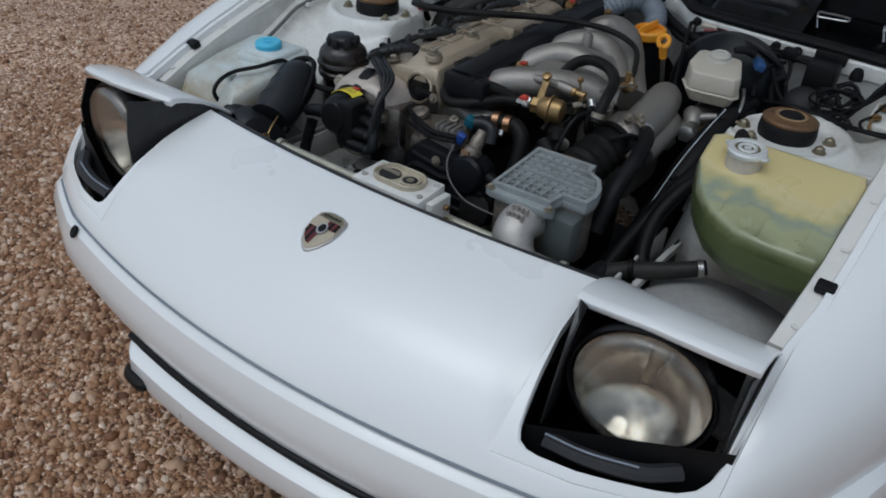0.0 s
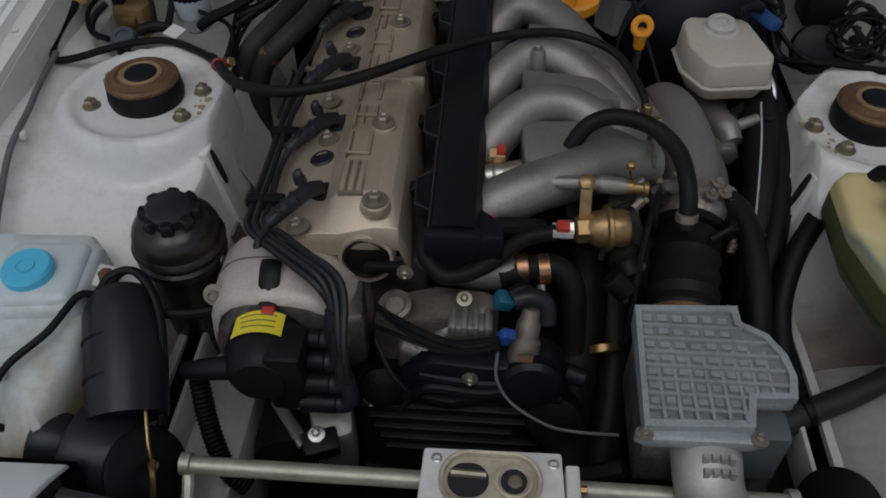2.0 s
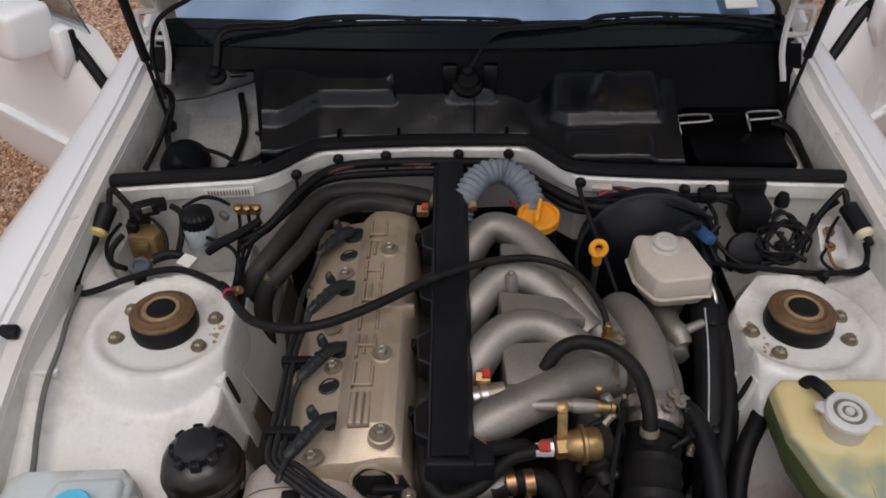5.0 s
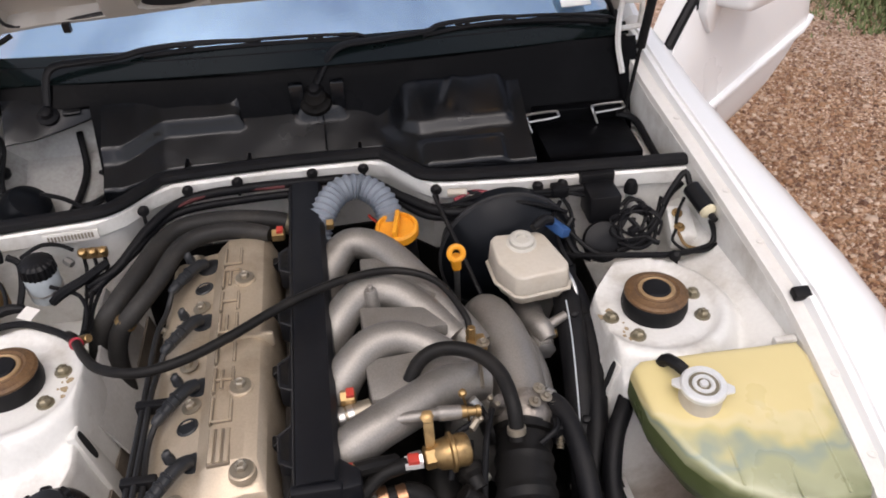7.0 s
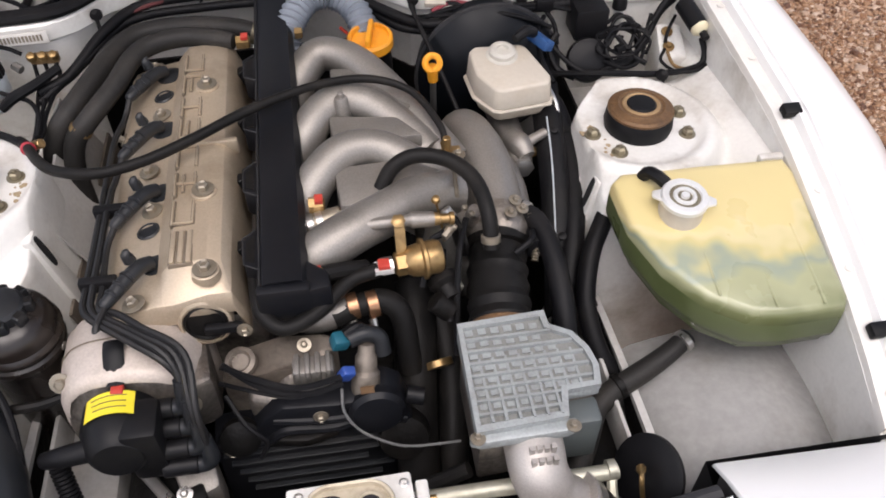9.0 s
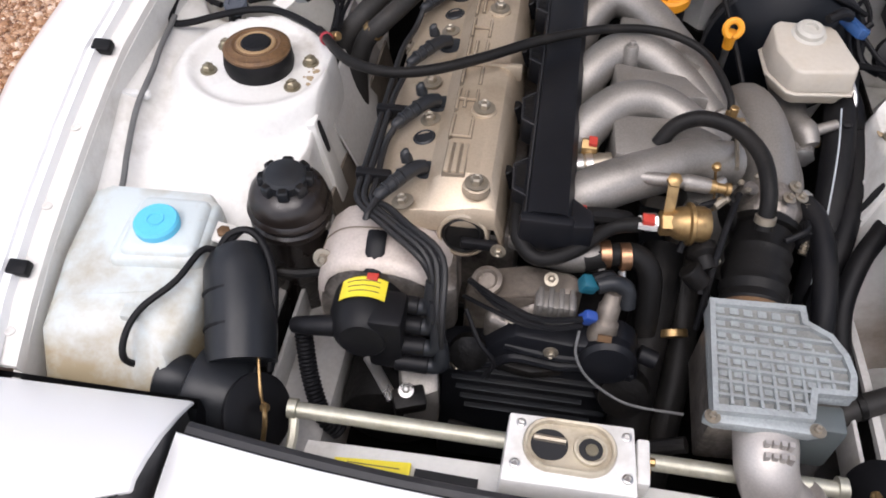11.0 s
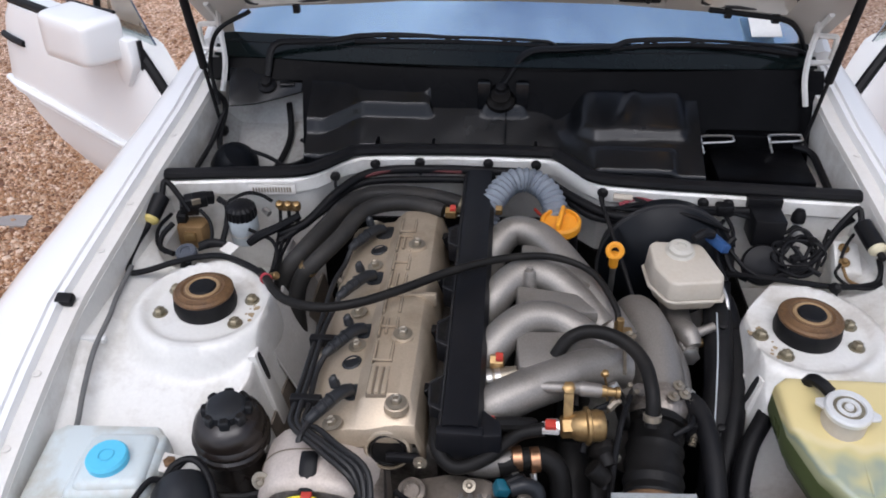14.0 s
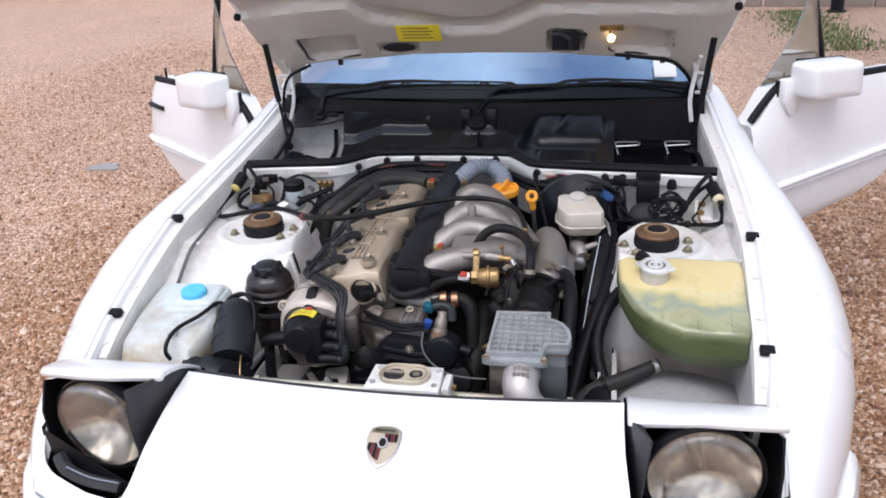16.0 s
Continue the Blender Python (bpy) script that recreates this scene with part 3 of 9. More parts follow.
def nose_panel():
    xs = [-0.648, -0.60, -0.54, -0.48, -0.425, -0.398, -0.36, -0.30, -0.24, -0.18, -0.12, -0.06, 0.0]
    xs += [-x for x in xs[:-1]][::-1]
    ss = [0, 0.03, 0.1, 0.2, 0.3, 0.4, 0.5, 0.6, 0.68, 0.75, 0.82, 0.88, 0.93, 0.97, 1.0]
    rows = [[(x, nose_y(x, s), nose_z(x, s)) for x in xs] for s in ss]
    inside = lambda i, j: 0.398 <= abs(xs[j] + xs[j + 1]) / 2 <= 0.648 and ss[i] < 0.925
    part("nose_panel", G().sheet(rows, (0, 0.004, -0.010), inside), WHITE, car, "smooth white painted nose panel", bevel=0.0025)
    # rounded surround of each lamp opening
    rim = [(0.398, 0.0), (0.398, 0.20), (0.400, 0.40), (0.408, 0.62), (0.414, 0.76), (0.418, 0.82), (0.425, 0.862), (0.436, 0.880), (0.452, 0.888), (0.50, 0.890), (0.54, 0.889), (0.585, 0.884), (0.608, 0.874), (0.624, 0.852), (0.634, 0.81), (0.640, 0.74), (0.644, 0.60), (0.6478, 0.40), (0.648, 0.0)]
    far = [(0.397, 0.0), (0.397, 0.20), (0.397, 0.40), (0.397, 0.62), (0.397, 0.76), (0.397, 0.83), (0.397, 0.91), (0.397, 0.931), (0.44, 0.931), (0.50, 0.931), (0.54, 0.931), (0.58, 0.931), (0.62, 0.931), (0.649, 0.931), (0.649, 0.86), (0.649, 0.76), (0.649, 0.60), (0.649, 0.40), (0.649, 0.0)]
    for sd in (-1, 1):
        rows = []
        for t in (0.0, 0.12, 0.5, 1.0):
            rows.append([(sd * (a + (c - a) * t), nose_y(a + (c - a) * t, b + (d - b) * t), nose_z(a + (c - a) * t, b + (d - b) * t) + 0.0006 - (0.003 if t == 0 else 0)) for (a, b), (c, d) in zip(rim, far)])
        part("lamp_surround", G().sheet(rows, (0, 0.002, -0.012)), WHITE, car, "rounded white edge of the lamp opening")
    # the front edge's black weather strip
    line = [(x, nose_y(x, 0) + 0.012, nose_z(x, 0) - 0.0135) for x in np.linspace(-0.392, 0.392, 15)]
    part("front_seal", G().tube(line, 0.0095, 8, 3, squash=0.8), BEZELGREY, car, "worn grey-black rubber bonnet seal")


def fender(side):
    ys = [-0.715, -0.69, -0.66, -0.62, -0.56, -0.50, -0.42, -0.32, -0.20, -0.08, 0.05, 0.18, 0.30, 0.42, 0.55, 0.66]
    rows = []
    for y in ys:
        xe = lerp(RAILX, y) + 0.022 if y > -0.49 else 0.650
        ze = lerp(RAILZ, y) + 0.016
        if y < -0.49:
            ze = nose_z(0.648, min(max((-0.498 - y) / 0.2244, 0), 1)) + 0.001
        xo, drop = lerp(OUTX, y), lerp([(-0.72, 0.10), (-0.5, 0.17), (0, 0.21), (0.3, 0.25), (0.7, 0.28)], y)
        row = [(xe - 0.004, y, ze - 0.014), (xe, y, ze)]
        for k in range(1, 9):
            a = math.pi / 2 * k / 8
            row.append((xe + (xo - xe) * math.sin(a) ** 0.96, y, ze - drop + drop * math.cos(a)))
        low = lerp([(-0.72, 0.50), (-0.5, 0.44), (-0.34, 0.34), (-0.20, 0.58), (0, 0.64), (0.2, 0.60), (0.33, 0.34), (0.45, 0.20), (0.7, 0.20)], y)
        for t in (0.35, 0.7, 1.0):
            row.append((xo + 0.004 - 0.02 * t * t + max(0.83 - xo, 0) * t * smooth(0.0, 0.3, y), y, (ze - drop) * (1 - t) + min(low, ze - drop - 0.01) * t))
        rows.append([(side * x, yy, z) for x, yy, z in row])
    part("fender", G().sheet(rows, (-side * 0.012, 0.0, -0.004)), WHITE, car, "white painted front wing", bevel=0.0)
    # gutter under the bonnet's edge, with its screws and rubber clips
    ys = np.linspace(-0.486, 0.60, 16)
    rows = []
    for y in ys:
        x, z = lerp(RAILX, y), lerp(RAILZ, y)
        rows.append([(side * (x - 0.020), y, z - 0.012), (side * (x - 0.017), y, z), (side * (x + 0.013), y, z - 0.001), (side * (x + 0.020), y, z + 0.005)])
    rail = part("wing_rail", G().sheet(rows, (0, 0, -0.006)), GUTTER, car, "cream painted bonnet gutter with rubber clips")
    for y in (-0.383, -0.066):
        x, z = side * (lerp(RAILX, y) + 0.004), lerp(RAILZ, y)
        m = pose(x, y, z + 0.006, math.degrees(math.atan(0.3)), 0, 0)
        part("rubber_clip", G().box(-0.013, 0.013, -0.0095, 0.0095, -0.006, 0.008, m), RUBBER, rail, "black rubber buffer clip", bevel=0.003)
    for y in (-0.45, -0.30, -0.19, 0.05, 0.17, 0.36):
        x, z = side * lerp(RAILX, y), lerp(RAILZ, y)
        part("screw", G().lathe((x, y, z), (0, 0, 1), [(0.0065, 0), (0.0065, 0.0012), (0.004, 0.0020), (0.003, 0.0012)], 10), GUTTER, rail)


def bumper():
    pts = []
    for x in np.linspace(-0.66, 0.66, 27):
        pts.append((x, nose_y(x, 1.0)))
    side = [(0.705, -0.660), (0.745, -0.585), (0.785, -0.49), (0.812, -0.40)]
    path = [(-x, y) for x, y in side[::-1]] + pts + side
    prof = [(0.014, -0.004), (0.002, -0.006), (-0.012, -0.018), (-0.022, -0.050), (-0.024, -0.085), (-0.012, -0.118), (0.02, -0.130), (0.06, -0.132)]
    rows = []
    for i, (x, y) in enumerate(path):
        a, b = Vector(path[max(i - 1, 0)]), Vector(path[min(i + 1, len(path) - 1)])
        t = (b - a).normalized()
        n = Vector((t.y, -t.x))
        zt = 0.522 - 0.012 * x * x - 0.05 * max(abs(x) - 0.36, 0) ** 1.3 if abs(x) < 0.67 else 0.510 - 0.05 * (abs(x) - 0.67)
        rows.append([(x - n.x * d, y - n.y * d, zt + h) for d, h in prof])
    b = part("front_bumper", G().sheet(rows, (0, 0.012, 0)), WHITE, car, "white painted front bumper")
    part("bumper_seam", G().tube([(x, nose_y(x, 1) - 0.001, 0.5205 - 0.012 * x * x - 0.05 * max(abs(x) - 0.36, 0) ** 1.3) for x in np.linspace(-0.64, 0.64, 27)], 0.0022, 6, 2), GREYDUCT, b, "narrow shadow gap above the bumper")
    for s in (-1, 1):
        part("plug", G().lathe((s * 0.466, -0.811, 0.500), (s * 0.35, -0.8, 0.55), [(0.011, 0), (0.012, 0.004), (0.009, 0.006), (0.003, 0.003)], 14), RUBBER, b, "round black rubber plug")
    # dark air intake under the bumper and the plate on it
    rows = [[(x, nose_y(x, 1) + d, z) for x in np.linspace(-0.60, 0.60, 13)] for d, z in ((0.05, 0.395), (0.085, 0.30), (0.13, 0.20))]
    part("valance", G().sheet(rows, (0, 0.02, 0)), BLACK, car, "black lower front valance")
    prof = [(-0.004, 0.400), (-0.030, 0.394), (-0.040, 0.386), (-0.042, 0.352), (-0.034, 0.330), (0.0, 0.322)]
    rows = [[(x, nose_y(x, 1) + d * min(1, (0.29 - abs(x)) * 25), z) for x in np.linspace(-0.285, 0.285, 25)] for d, z in prof]
    lip = part("lower_lip", G().sheet(rows, (0, 0.004, 0)), WHITE, b, "white lower lip of the bumper")
    part("lip_groove", G().tube([(x, nose_y(x, 1) - 0.016, 0.401) for x in np.linspace(-0.27, 0.27, 15)], 0.006, 8, 2), BLACK, b, "black rubber groove strip")
    for sd in (-1, 1):
        part("lip_lamp", G().tube([(sd * x, nose_y(x, 1) - 0.041 + o, 0.352) for x, o in ((0.262, 0.006), (0.24, 0.0), (0.205, 0.0), (0.19, 0.006))], [0.004, 0.013, 0.013, 0.004], 10, 4), BADGEBLACK, lip, "dark oval lamp in the lip")


def badge():
    """A shield of plain enamel fields."""
    o = Vector((0.015, -0.690, 0.0))
    def on(u, v, lift):
        v *= 0.9
        s = (nose_y(0, 0) - (o.y + v)) / (nose_y(0, 0) - nose_y(0, 1))
        return (o.x + u, o.y + v, nose_z(0, s) + lift)
    outline = [(0.027 * math.sin(a), 0.026 + 0.013 * math.cos(a)) for a in np.linspace(-1.5, 1.5, 9)] + [(0.0285, 0.010), (0.026, -0.012), (0.017, -0.030), (0.007, -0.040), (0, -0.043), (-0.007, -0.040), (-0.017, -0.030), (-0.026, -0.012), (-0.0285, 0.010)]
    def field(poly, lo, hi):
        n = len(poly)
        return G().add([on(u, v, lo) for u, v in poly] + [on(u, v, hi) for u, v in poly], [tuple(range(n))[::-1], tuple(range(n, 2 * n))] + [(i, (i + 1) % n, n + (i + 1) % n, n + i) for i in range(n)])
    b = part("badge", field(outline[::-1], 0.0, 0.004), STEEL, car, "small shield badge in gold, red and black", bevel=0.001)
    q = 0.92
    part("badge_field", field([(u * q, v * q) for u, v in outline[::-1]], 0.0042, 0.0052), BADGEGOLD, b)
    part("badge_top", field([(0.0225 * math.sin(a), 0.0245 + 0.0095 * math.cos(a)) for a in np.linspace(-1.5, 1.5, 9)] + [(0.0225, 0.0205), (-0.0225, 0.0205)], 0.0053, 0.0058), DULLZINC, b)
    g = G()
    for k in range(8):
        g.add(*[[on(-0.0165 + 0.0042 * k + du, 0.0255 + dv, h) for h in (0.0058, 0.0062) for du, dv in ((0, -0.002), (0.0028, -0.002), (0.0028, 0.003), (0, 0.003))], [(4, 5, 6, 7), (0, 1, 5, 4), (1, 2, 6, 5), (2, 3, 7, 6), (3, 0, 4, 7)]])
    part("badge_bars", g, BADGEBLACK, b)
    for sx in (1, -1):
        lo = 0.003 if sx > 0 else -0.033
        for k in range(4):
            u0, u1 = sx * (0.001 + 0.0056 * k), sx * (0.0063 + 0.0056 * k)
            cut = lambda u: 0.0 if sx > 0 else 0.0215 * (abs(u) / 0.0235) ** 2
            poly = [(u0, lo + cut(u0)), (u1, lo + cut(u1)), (u1, 0.0185 if sx > 0 else -0.001), (u0, 0.0185 if sx > 0 else -0.001)]
            part("badge_stripe", field(poly if sx > 0 else poly[::-1], 0.0053, 0.0058), BADGERED if k % 2 == 0 else BADGEBLACK, b)
    part("badge_centre", field(ring(12, 0.0085, 0, 0.0, 0.011), 0.0056, 0.0066), STEEL, b)
    part("badge_mark", field(ring(10, 0.0062, 0, 0.0, 0.008), 0.0067, 0.0072), BADGEBLACK, b)


def headlamp(side):
    """A raised pop-up lamp in its black well."""
    S = lambda pts: [(side * x, y, z) for x, y, z in pts]
    pod = new("headlamp_pod")
    pod.parent = car
    HOME[pod] = HOME[car]
    # lid: rear edge, then front edge with the inner corner cut back
    xs = [0.402, 0.425, 0.45, 0.48, 0.52, 0.57, 0.61, 0.640]
    front = [(-0.632, 0.698), (-0.643, 0.705), (-0.655, 0.716), (-0.664, 0.725), (-0.668, 0.731), (-0.666, 0.730), (-0.658, 0.725), (-0.640, 0.713)]
    rows = []
    for t in (0, 0.25, 0.5, 0.75, 0.92, 1.0):
        row = []
        for x, (fy, fz) in zip(xs, front):
            ry, rz = -0.500 - 0.02 * (x - 0.40), 0.652
            lift = 0.018 * t * smooth(0.52, 0.40, x) if side < 0 else 0.0
            row.append((x, ry + (fy - ry) * t, rz + (fz - rz) * t + lift + 0.012 * math.sin(math.pi * t) - (0.006 if t == 1 else 0)))
        rows.append(S(row))
    part("lid", G().sheet(rows, (0, 0.004, -0.012)), WHITE, pod, "white painted lamp lid", bevel=0.003)
    # black side plates and the front plate round the lens
    up = 0.015 if side < 0 else 0.0
    inner = [(0.404, -0.515, 0.655), (0.405, -0.575, 0.684 + up * 0.6), (0.410, -0.632, 0.694 + up), (0.436, -0.690, 0.702 + up), (0.430, -0.704, 0.660), (0.425, -0.706, 0.610), (0.420, -0.710, 0.540), (0.404, -0.62, 0.52), (0.403, -0.53, 0.56)]
    k = len(inner)
    v = S([(x + d, y, z) for d in (-0.0015, 0.0015) for x, y, z in inner])
    part("inner_plate", G().add(v, [tuple(range(k)), tuple(range(k, 2 * k))] + [(i, (i + 1) % k, k + (i + 1) % k, k + i) for i in range(k)]), BEZELGREY, pod, "grey-black lamp side plate")
    for x in (0.632,):
        poly = [(-0.512, 0.630), (-0.585 if x < 0.5 else -0.642, 0.682 if x < 0.5 else 0.692), (-0.640 if x < 0.5 else -0.665, 0.640), (-0.665, 0.55), (-0.60, 0.53), (-0.52, 0.56)]
        v = [(side * (x + d), y, z) for d in (-0.002, 0.002) for y, z in poly]
        n = len(poly)
        part("side_plate", G().add(v, [tuple(range(n)), tuple(range(n, 2 * n))] + [(i, (i + 1) % n, n + (i + 1) % n, n + i) for i in range(n)]), BLACK, pod)
    c = Vector((side * 0.520, -0.664, 0.620))
    ax = Vector((side * 0.12, -1, -0.02)).normalized()
    part("housing", G().lathe(c - ax * 0.075, ax, [(0.04, 0), (0.088, 0.045), (0.0955, 0.070), (0.094, 0.076), (0.0905, 0.074), (0.0895, 0.055), (0.07, 0.028), (0.03, 0.010), (0.01, 0.008)], 36), BLACK, pod, "black lamp housing")
    part("reflector", G().lathe(c - ax * 0.06, ax, [(0.012, 0.0), (0.03, 0.004), (0.055, 0.016), (0.075, 0.034), (0.087, 0.056), (0.086, 0.056), (0.074, 0.036), (0.054, 0.018), (0.03, 0.006), (0.012, 0.003)], 36), MIRROR, pod, "mirror-bright lamp reflector")
    part("bulb", G().lathe(c - ax * 0.056, ax, [(0.008, 0), (0.009, 0.012), (0.006, 0.030), (0.003, 0.033)], 12), BOLT, pod)
    lens = [(0.089, 0.0), (0.089, 0.006)] + [(0.089 * math.cos(a), 0.006 + 0.018 * math.sin(a)) for a in np.linspace(0.25, 1.5, 7)]
    inner = [(r * 0.95, h - 0.004) for r, h in lens[2:]][::-1]
    part("lens", G().lathe(c, ax, lens + inner + [(0.084, 0.0)], 40), LENSGLASS, pod, "clear round headlamp glass", angle=80).visible_shadow = False
    # well of black sheet metal and the bezel below the lens
    g = G()
    x0, x1, y0, y1 = 0.3985, 0.6475, -0.768, -0.492
    z1, z0 = (lambda y: lerp([(-0.78, 0.572), (-0.60, 0.640), (-0.49, 0.655)], y) - 0.012), 0.43
    v = S([(x0, y0, z0), (x1, y0 + 0.10, z0), (x1, y1, z0), (x0, y1, z0), (x0, y0 + 0.012, z1(y0)), (x1, y0 + 0.105, z1(y0 + 0.10)), (x1, y1, z1(y1)), (x0, y1, z1(y1))])
    g.add(v, [(0, 1, 2, 3), (0, 1, 5, 4), (1, 2, 6, 5), (2, 3, 7, 6), (3, 0, 4, 7)])
    part("lamp_well", g, BLACK, pod, "black painted lamp well")
    bar = S([(0.445, -0.744, 0.556), (0.50, -0.740, 0.558), (0.56, -0.722, 0.560), (0.600, -0.690, 0.562)])
    part("bezel", G().tube(bar, 0.013, 8, 4, squash=0.75), BEZELGREY, pod, "grey-black lower bezel")
    part("pale_strip", G().tube([(x, y - 0.004, z + 0.0125) for x, y, z in bar[:3]], 0.0016, 6, 4), GREYDUCT, pod, "thin pale edge")


def bulkhead():
    """Firewall with its middle set back, the white ledge on top and the black rubber seal."""
    line = [(-0.640, 0.262), (-0.50, 0.272), (-0.385, 0.280), (-0.345, 0.300), (-0.305, 0.345), (-0.27, 0.368), (-0.10, 0.378), (0.075, 0.378), (0.105, 0.365), (0.140, 0.318), (0.175, 0.285), (0.30, 0.274), (0.45, 0.270), (0.636, 0.268)]
    zt = lambda x: 0.806 - 0.010 * (x / 0.64) ** 2
    rows = [[(x, y + d, zt(x) + h) for x, y in line] for d, h in ((0.035, 0.0), (0.004, 0.0), (0.0, -0.004), (0.0, -0.028), (0.006, -0.034), (0.010, -0.10), (0.010, -0.30), (0.0, -0.55))]
    part("bulkhead", G().sheet(rows, (0, 0.012, 0.0)), BAYWHITE, car, "white painted bulkhead of the engine bay")
    # black sheet added for the shade below the hoses
    rows = [[(x, y - 0.006 + 0.006 * math.sin(25 * x), z) for x, y in line if -0.36 < x < 0.32] for z in (0.675, 0.64, 0.50, 0.30)]
    part("bulkhead_shade", G().sheet(rows, (0, 0.006, 0)), GREASE, car, "black sheet standing in for shade on the lower bulkhead")
    pts = [(x, y + 0.014, zt(x) + 0.010) for x, y in line]
    part("bulkhead_seal", G().tube(pts, 0.0135, 10, 4, squash=0.8), RUBBER, car, "thick black rubber bulkhead seal")
    m = pose(-0.424, 0.2715, 0.7865, 90, 0, 4)
    p = part("type_plate", G().box(-0.043, 0.043, -0.0095, 0.0095, 0, 0.004, m), GUTTER, car, "pressed metal type plate", bevel=0.0005)
    g = G()
    for k in range(14):
        g.box(-0.036 + 0.0052 * k, -0.0330 + 0.0052 * k, -0.005, 0.005, 0.0035, 0.0046, m)
    part("plate_bars", g, BOLT, p, "plain stamped bars")


def tower_edge(y, side=-1):
    return (0.372 if side < 0 else 0.390) + 0.06 * smooth(0.03, 0.13, y) + 0.045 * smooth(-0.115, -0.205, y)


def tower(side):
    """Strut tower and the inner wing round it."""
    inner = [-0.088, -0.06, -0.04, -0.02, -0.010, -0.005, -0.002, 0.0, 0.004]
    outer = list(np.linspace(0.03, 1.0, 34))
    ys = list(np.arange(-0.34 if side < 0 else -0.165, 0.281, 0.0085))
    rows = []
    for y in ys:
        row = []
        xin = tower_edge(y, side)
        for x in [xin + q for q in inner] + [xin + (0.634 - xin) * q for q in outer]:
            d = math.hypot(x - 0.47, y)
            plateau = 0.700 - 0.42 * max(-0.10 - y, 0) - 0.10 * smooth(0.13, 0.2, y) * (x < 0.6) + 0.03 * smooth(0.57, 0.63, x)
            rim = 0.735 - 0.010 * (1 - smooth(0.088, 0.100, d))
            t = smooth(0.110, 0.134, d)
            z = rim * (1 - t) + min(plateau, rim) * t
            z -= 0.004 * math.sin(26 * x + 4) * smooth(-0.1, -0.2, y)
            if side > 0:
                z -= 0.30 * smooth(-0.125, -0.165, y)
            else:
                z -= 0.25 * smooth(-0.30, -0.34, y)
            if x < xin:
                z -= min((xin - x) * 4.6, 0.36) * smooth(0, 0.008, xin - x)
            row.append((side * x, y, z))
        rows.append(row)
    part("strut_tower", G().sheet(rows, (0, 0, -0.004)), BAYWHITE, car, "white painted strut tower and inner wing", angle=50)
    # closing wall under the gutter
    ys = np.linspace(-0.53, 0.60, 14)
    rows = [[(side * (lerp(RAILX, y) - 0.020), y, lerp(RAILZ, y) - 0.010), (side * (lerp(RAILX, y) - 0.022), y, lerp(RAILZ, y) - 0.08), (side * (lerp(RAILX, y) - 0.03), y, 0.30)] for y in ys]
    part("inner_wing", G().sheet(rows, (side * 0.01, 0, 0)), BAYWHITE, car, "white inner wing wall")
    # dished wheel arch in front of the tower
    rows = []
    for y in np.linspace(-0.56, -0.25, 12):
        rows.append([(side * x, y, 0.50 + 0.075 * math.cos((y + 0.38) * 6) * math.sin(math.pi * min(max((x - 0.33) / 0.36, 0), 1)) - 0.10 * smooth(0.40, 0.33, x)) for x in np.linspace(0.385, 0.63, 12)])
    part("arch_side", G().sheet([[(side * 0.384, y, z) for y in np.linspace(-0.56, -0.16, 6)] for z in (0.545, 0.48, 0.36)], (-side * 0.004, 0, 0)), GREASE, car, "black arch side")
    part("arch_edge", G().sheet([[(side * x, y, 0.555 - 0.25 * (y + 0.38) ** 2) for y in np.linspace(-0.56, -0.16, 8)] for x in (0.380, 0.390)], (0, 0, -0.012)), GREYWHITE, car, "pale arch edge")
    part("wheel_arch", G().sheet(rows, (0, 0, -0.006)), ARCHGREY, car, "dusty grey inner wheel arch")
    # slot in the tower's inner corner
    c, up, out = Vector((side * (0.3632 if side < 0 else 0.3812), -0.085, 0.680)), Vector((side * 0.2124, 0, 0.977)), Vector((-side * 0.977, 0, 0.2124))
    rib = [c + up * a + Vector((0, b, 0)) for a, b in ((0.030, -0.012), (0.030, 0.012), (-0.010, 0.015), (-0.060, 0.017), (-0.115, 0.016), (-0.115, -0.016), (-0.060, -0.016), (-0.010, -0.014))]
    n = len(rib)
    part("tower_flange", G().add([p - out * 0.010 for p in rib] + [p + out * 0.0035 for p in rib], [tuple(range(n))[::-1], tuple(range(n, 2 * n))] + [(i, (i + 1) % n, n + (i + 1) % n, n + i) for i in range(n)]), BAYWHITE, car, "upright white flange with a slot", bevel=0.003, seg=2)
    rows = [[c + up * a + Vector((0, b, 0)) + out * (0.0045 if 0.03 < b < 0.085 else 0.0) for b in (0.026, 0.030, 0.034, 0.060, 0.082, 0.086, 0.090)] for a in (-0.005, -0.05, -0.10, -0.118)]
    if side > 0:
        part("wall_panel", G().sheet(rows, -out * 0.006), BAYWHITE, car, "raised panel on the tower wall", angle=40)
    oval = [c + up * 0.027 * max(min(math.sin(a) * 1.25, 1), -1) + Vector((0, 0.0065 * math.cos(a), 0)) for a in np.linspace(0, 2 * math.pi, 17)[:-1]]
    part("slot", G().add([p - out * 0.004 for p in oval] + [p + out * 0.0048 for p in oval], [tuple(range(16))[::-1], tuple(range(16, 32))] + [(i, (i + 1) % 16, 16 + (i + 1) % 16, 16 + i) for i in range(16)]), DARK, car, "dark oval slot in the tower")


